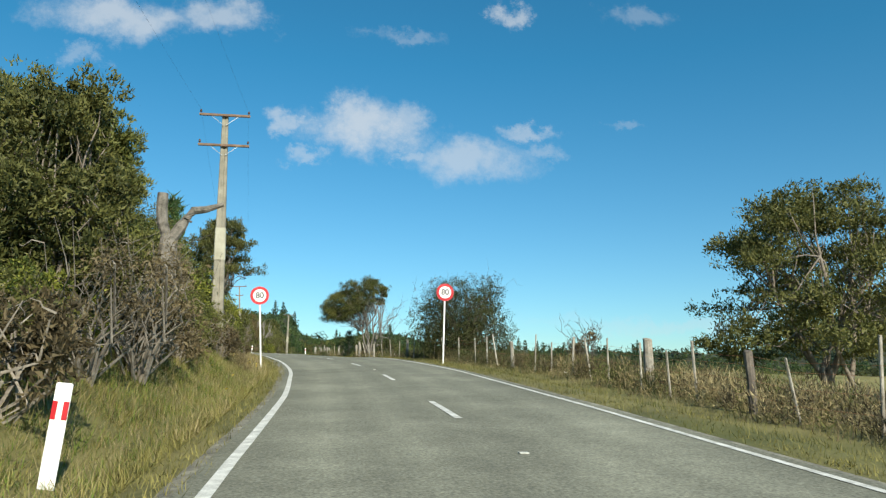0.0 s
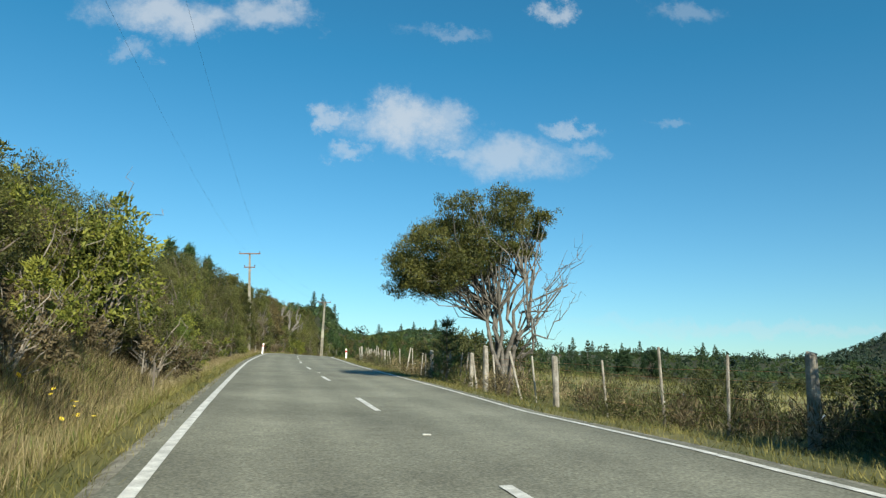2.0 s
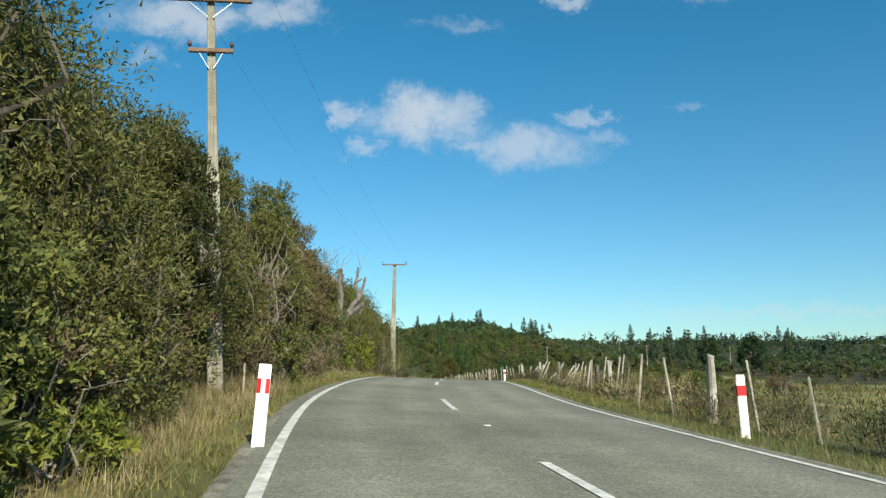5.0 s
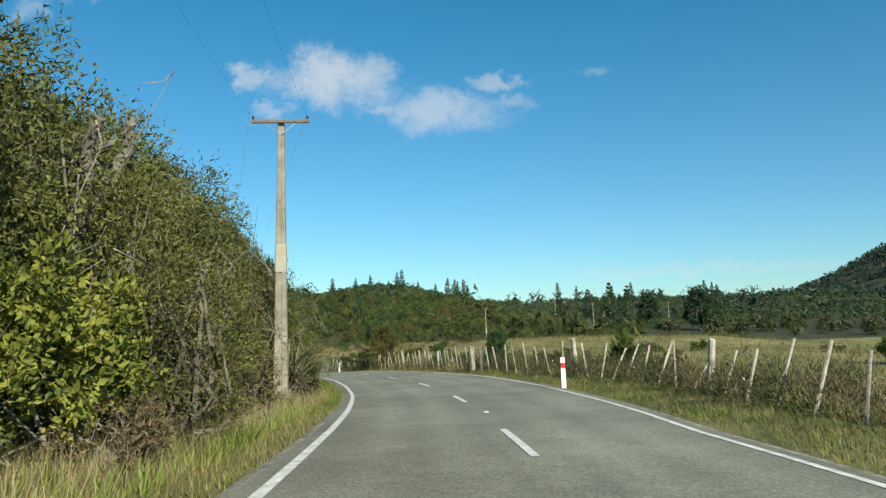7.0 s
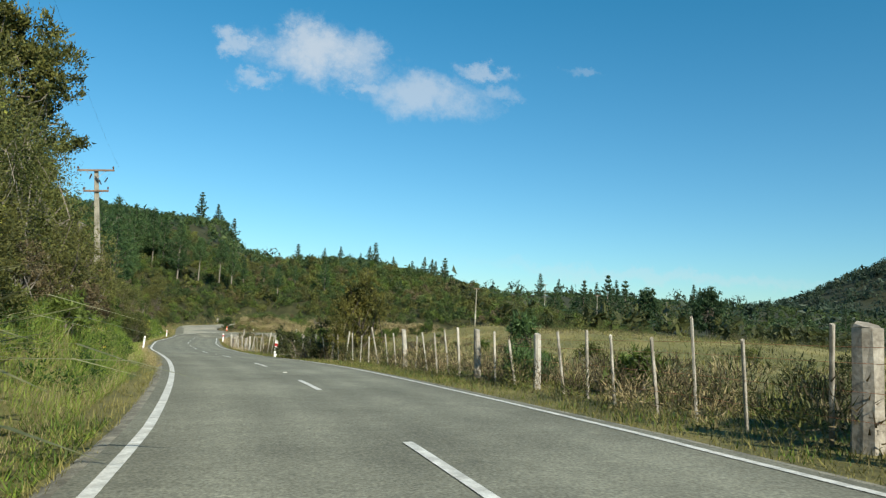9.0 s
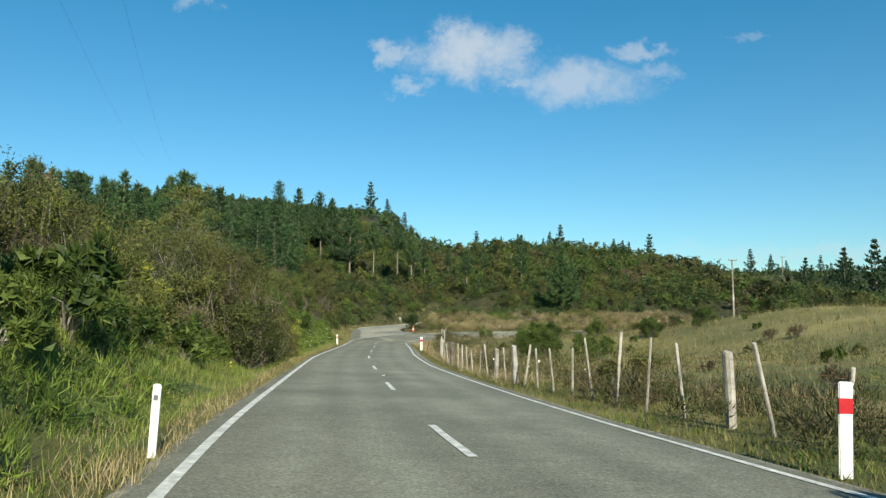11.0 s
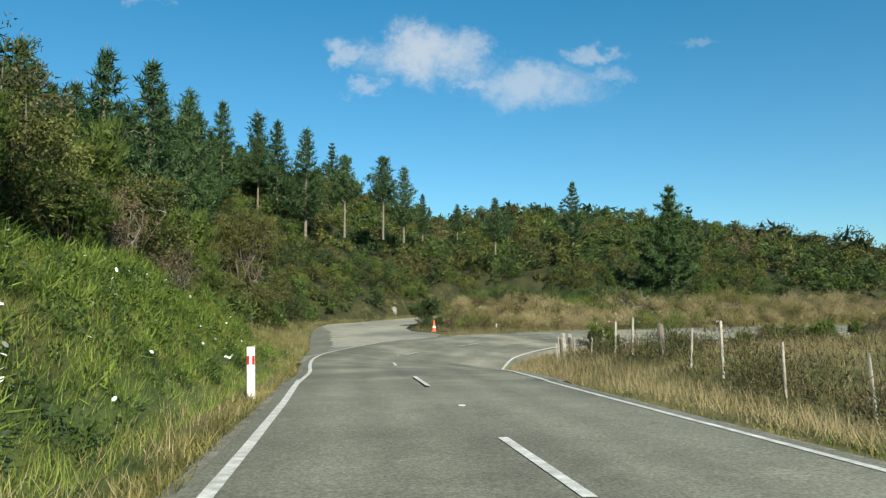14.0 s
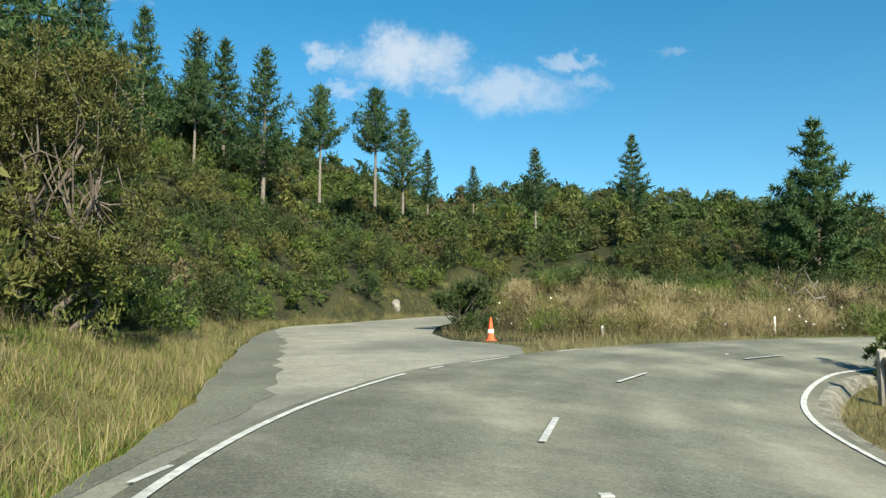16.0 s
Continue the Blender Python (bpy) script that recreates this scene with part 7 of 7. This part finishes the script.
grass("dry_grass", x, y, 0.45, 0.005, M["straw"], "dry brown grass hanging over the bank", 34, 0.9)
x, y = verge(18000, 104, 4.8, 7.8, 30, 84, -1, clump=0.25)
grass("rank_grass", x, y, 0.5, 0.009, M["brown"], "dead brown weeds on the bank", 35, 0.9)
r = np.random.default_rng(100)
y = 128 + 170 * r.random(70000)
x = np.interp(y, FL[:, 1], FL[:, 0]) + 0.3 + 62 * r.random(70000) ** 1.5
m = lateral(x, y, ROAD, ROAD_N)[0] > 5.5
x, y = x[m], y[m]
m = wave(x, y, 3.0) + 0.5 * r.normal(size=len(x)) > -0.1
grass("paddock_grass", x[m], y[m], 0.4, 0.011, M["straw"], "tall golden grass over the rough paddock", 30, 0.7)
grass("paddock_grass", x[~m], y[~m], 0.36, 0.012, M["turf"], "yellow-green grass over the rough paddock", 31, 0.7)
x, y = verge(22000, 105, 3.7, 5.6, 222, 284, 1, clump=0.2)
grass("dry_grass", x, y, 0.34, 0.0055, M["straw"], "pale dry grass between the road and the fence", 37, 0.8)
# around the bend
def bend_ok(x, y):
    d, _ = lateral(x, y, ROAD, ROAD_N)
    return ((d < -4.2) | (d > 5.2)) & ((x < np.interp(y, APRON_Y, APRON_L) - 0.4) | (x > np.interp(y, APRON_Y, APRON_R) + 0.4)) & (np.hypot(x + 12.2, y - 306.6) > 0.9)


x, y, r = scatter(90000, 71, -14, 34, 278, 322, bend_ok)
grass("dry_grass", x, y, 0.6, 0.0065, M["straw"], "tall dry grass around the bend", 7, 1.0)
bx, by, r = scatter(230, 74, -11, 30, 307.5, 320, bend_ok)
rad = 0.25 + 0.45 * r.random(len(bx)) ** 1.5
scrub("dry_scrub", np.stack([bx, by, ground_z(bx, by) + rad * 0.8, rad], 1)[::2], "brown", 130, 0.16, 0.018, "brown dead weeds in the dry grass beyond the bend", shell=0.2, up=0.9)
scrub("dry_scrub", np.stack([bx, by, ground_z(bx, by) + rad * 0.8, rad], 1)[1::2], "olive", 110, 0.18, 0.02, "olive weeds in the dry grass beyond the bend", shell=0.2, up=0.9)
r = np.random.default_rng(75)
by = 276 + 60 * r.random(34000)
bx = np.interp(by, APRON_Y, APRON_L) - 0.15 - 3.2 * r.random(34000) ** 1.3
j = r.integers(0, 620, 34000)
by, bx = by[j] + 0.16 * r.normal(size=34000), np.minimum(bx[j] + 0.16 * r.normal(size=34000), np.interp(by[j], APRON_Y, APRON_L) - 0.12)
grass("dry_grass", bx[:14000], by[:14000], 0.5, 0.0055, M["straw"], "tall golden grass beside the side road", 16, 0.9)
grass("verge_grass", bx[14000:22000], by[14000:22000], 0.36, 0.006, M["turf"], "green and straw grass beside the side road", 18, 0.9)
grass("green_grass", bx[22000:], by[22000:], 0.3, 0.007, M["green"], "green grass on the bank beside the side road", 36, 0.9)
x, y, r = scatter(1900, 77, -11, 34, 308.2, 330, bend_ok)
j = r.integers(0, len(x), 70000)
x, y = x[j] + 0.2 * r.normal(size=70000), y[j] + 0.2 * r.normal(size=70000)
grass("dry_grass", x, y, 0.75, 0.009, M["straw"], "golden grass on the bank beyond the bend", 19, 1.25)
x, y, r = scatter(24000, 80, -26, 34, 284, 322, lambda a, b: bend_ok(a, b) & (wave(a, b, 2.1) > -0.2))
grass("verge_grass", x, y, 0.42, 0.008, M["green"], "green grass among the dry around the bend", 23, 0.8)
x, y, r = scatter(5500, 72, -26, 34, 284, 322, bend_ok)
grass("rank_grass", x, y, 0.6, 0.009, M["brown"], "brown rank weeds around the bend", 8, 0.6)
x, y, r = scatter(20000, 76, -8, 40, 232, 303, lambda x, y: (x - np.interp(y, FL[:, 1], FL[:, 0]) > 0.2) & (lateral(x, y, ROAD, ROAD_N)[0] > 5.5))
grass("dry_grass", x, y, 0.6, 0.008, M["straw"], "tall dry grass behind the fence", 17, 0.6)
x, y, r = scatter(30000, 73, 8, 110, 60, 330, lambda x, y: (x - centre_x(np.minimum(y, 283)) > 9) & (y < 290))
grass("paddock_grass", x, y, 0.55, 0.03, M["turf"], "rough grass in the paddock", 9, 0.6)


# broad-leaved weeds and creepers on the green banks
r = np.random.default_rng(110)
for y0, y1, n in ((176, 214, 420), (240, 284, 900)):
    y = y0 + (y1 - y0) * r.random(n)
    a = 4.4 + 3.6 * r.random(n)
    x = centre_x(y) - a
    rad = 0.12 + 0.2 * r.random(n)
    spots = np.stack([x, y, ground_z(x, y) + rad * 0.5, rad], 1)
    scrub("bank_weeds", spots[::2], "weed", 90, 0.06, 0.02, "low broad-leaved weeds on the green bank", shell=0.3, up=0.6)
    scrub("bank_weeds", spots[1::2], "green", 80, 0.22, 0.008, "arching tufts of green grass on the bank", shell=0.1, up=0.9)
# pale tussock mounds and green weeds on the bank beyond the bend, with scrub close behind
r = np.random.default_rng(120)
n = 330
x, y = -10.5 + 40 * r.random(n), 308.6 + 12 * r.random(n) ** 1.3
m = bend_ok(x, y)
x, y = x[m], y[m]
rad = 0.35 + 0.5 * r.random(len(x))
spots = np.stack([x, y, ground_z(x, y) + rad * 0.55, rad], 1)
tone = wave(x, y, 3.5) + 0.6 * r.normal(size=len(x))
for lo, hi, leaf, label in ((-9, 0.35, "straw", "pale feathery tussocks on the bank beyond the bend"), (0.35, 0.8, "turf", "yellow-green tussocks on the bank beyond the bend"), (0.8, 9, "green", "green weeds on the bank beyond the bend")):
    m = (tone >= lo) & (tone < hi)
    scrub("bank_tussocks", spots[m], leaf, 330, 0.34, 0.008, label, shell=0.1, up=0.6, category="grass")
x, y = -10.5 + 24 * r.random(150), 317.5 + 6.5 * r.random(150)
m = bend_ok(x, y)
x, y = x[m], y[m]
rad = 0.6 + 0.45 * r.random(len(x))
scrub("hill_scrub", np.stack([x, y, ground_z(x, y) + rad * 0.6, rad], 1), "gorse", 520, 0.13, 0.022, "dark gorse and scrub above the grassy bank", tufts=8, fill=20, spray=0.35, reach=0.95)
# dense short grass on the near side of the side road's mouth
by = 277 + 25 * r.random(46000)
bx = np.interp(by, APRON_Y, APRON_L) - 0.06 - 4.6 * r.random(46000) ** 1.2
tone = wave(bx, by, 1.6) + 0.5 * r.normal(size=46000)
grass("verge_grass", bx[tone < 0.2], by[tone < 0.2], 0.22, 0.0055, M["turf"], "short yellow-green grass beside the side road", 121, 1.2)
m = tone > 0.5
grass("green_grass", bx[m], by[m], 0.2, 0.0065, M["green"], "short green grass beside the side road", 122, 1.2)
m = (tone >= 0.2) & (tone <= 0.5)
grass("dry_grass", bx[m], by[m], 0.34, 0.0055, M["straw"], "golden bent grass beside the side road", 123, 1.4)
# grass along the inside of the bend
m = np.flatnonzero((BR[:, 1] > 270) & (BR[:, 1] < 302))
j, q = r.choice(m, 15000), 0.42 + 1.9 * r.random(15000) ** 1.3
p = BR[j] + BRN[j] * q[:, None] + 0.25 * r.normal(size=(15000, 2)) * np.array([0.3, 1.0])
grass("verge_grass", p[:8000, 0], p[:8000, 1], 0.17, 0.0065, M["turf"], "short yellow-green grass inside the bend", 124, 1.1)
grass("dry_grass", p[8000:, 0], p[8000:, 1], 0.36, 0.006, M["straw"], "dry golden grass inside the bend", 125, 1.0)
x, y = verge(16000, 117, 4.0, 8.2, 266, 286, -1, clump=0.3)
grass("green_grass", x, y, 0.26, 0.0065, M["green"], "lush green grass at the end of the bank", 126, 1.0)
# ---- wild flowers ----
def flowers(name, x, y, h, r0, mat, label, seed):
    r = np.random.default_rng(seed)
    g = ground_z(x, y) + h * (0.6 + 0.6 * r.random(len(x)))
    v, f = [], []
    for k in range(len(x)):
        tilt, n = r.normal(size=2) * 0.5, len(v)
        for j in range(6):
            t = math.pi * j / 3
            a, b = r0 * math.cos(t), r0 * math.sin(t)
            v.append((x[k] + a, y[k] + b, g[k] + tilt[0] * a + tilt[1] * b))
        f += [(n, n + 1, n + 2, n + 3), (n, n + 3, n + 4, n + 5)]
    return tagged(new(name, grid_mesh(name, v, f, mat)), label, "flowers", kind="stuff")


x, y = verge(230, 91, 4.5, 8.0, 239, 282, -1)
x2, y2 = verge(45, 95, 4.6, 5.6, 257.5, 260.5, -1)
x, y = np.r_[x, x2], np.r_[y, y2]
flowers("daisies", x, y, 0.32, 0.033, M["petal"], "white daisies scattered over the green bank", 1)
x, y, r = scatter(900, 92, -12, 14, 308, 316, bend_ok)
flowers("daisies", x[:160], y[:160], 0.5, 0.045, M["petal"], "white daisies in the dry grass beyond the bend", 2)
x, y = verge(150, 93, 4.4, 7.5, 4, 240, -1)
x2, y2 = verge(80, 115, 4.4, 6.4, 4, 60, -1, clump=0.5)
x, y = np.r_[x, x2], np.r_[y, y2]
flowers("yellow_flowers", x, y, 0.25, 0.035, M["yellow"], "small yellow flowers on the verge", 3)
x, y = verge(60, 94, 5.5, 9, 10, 280, 1)
flowers("daisies", x, y, 0.45, 0.045, M["petal"], "white flower heads along the fence", 4)
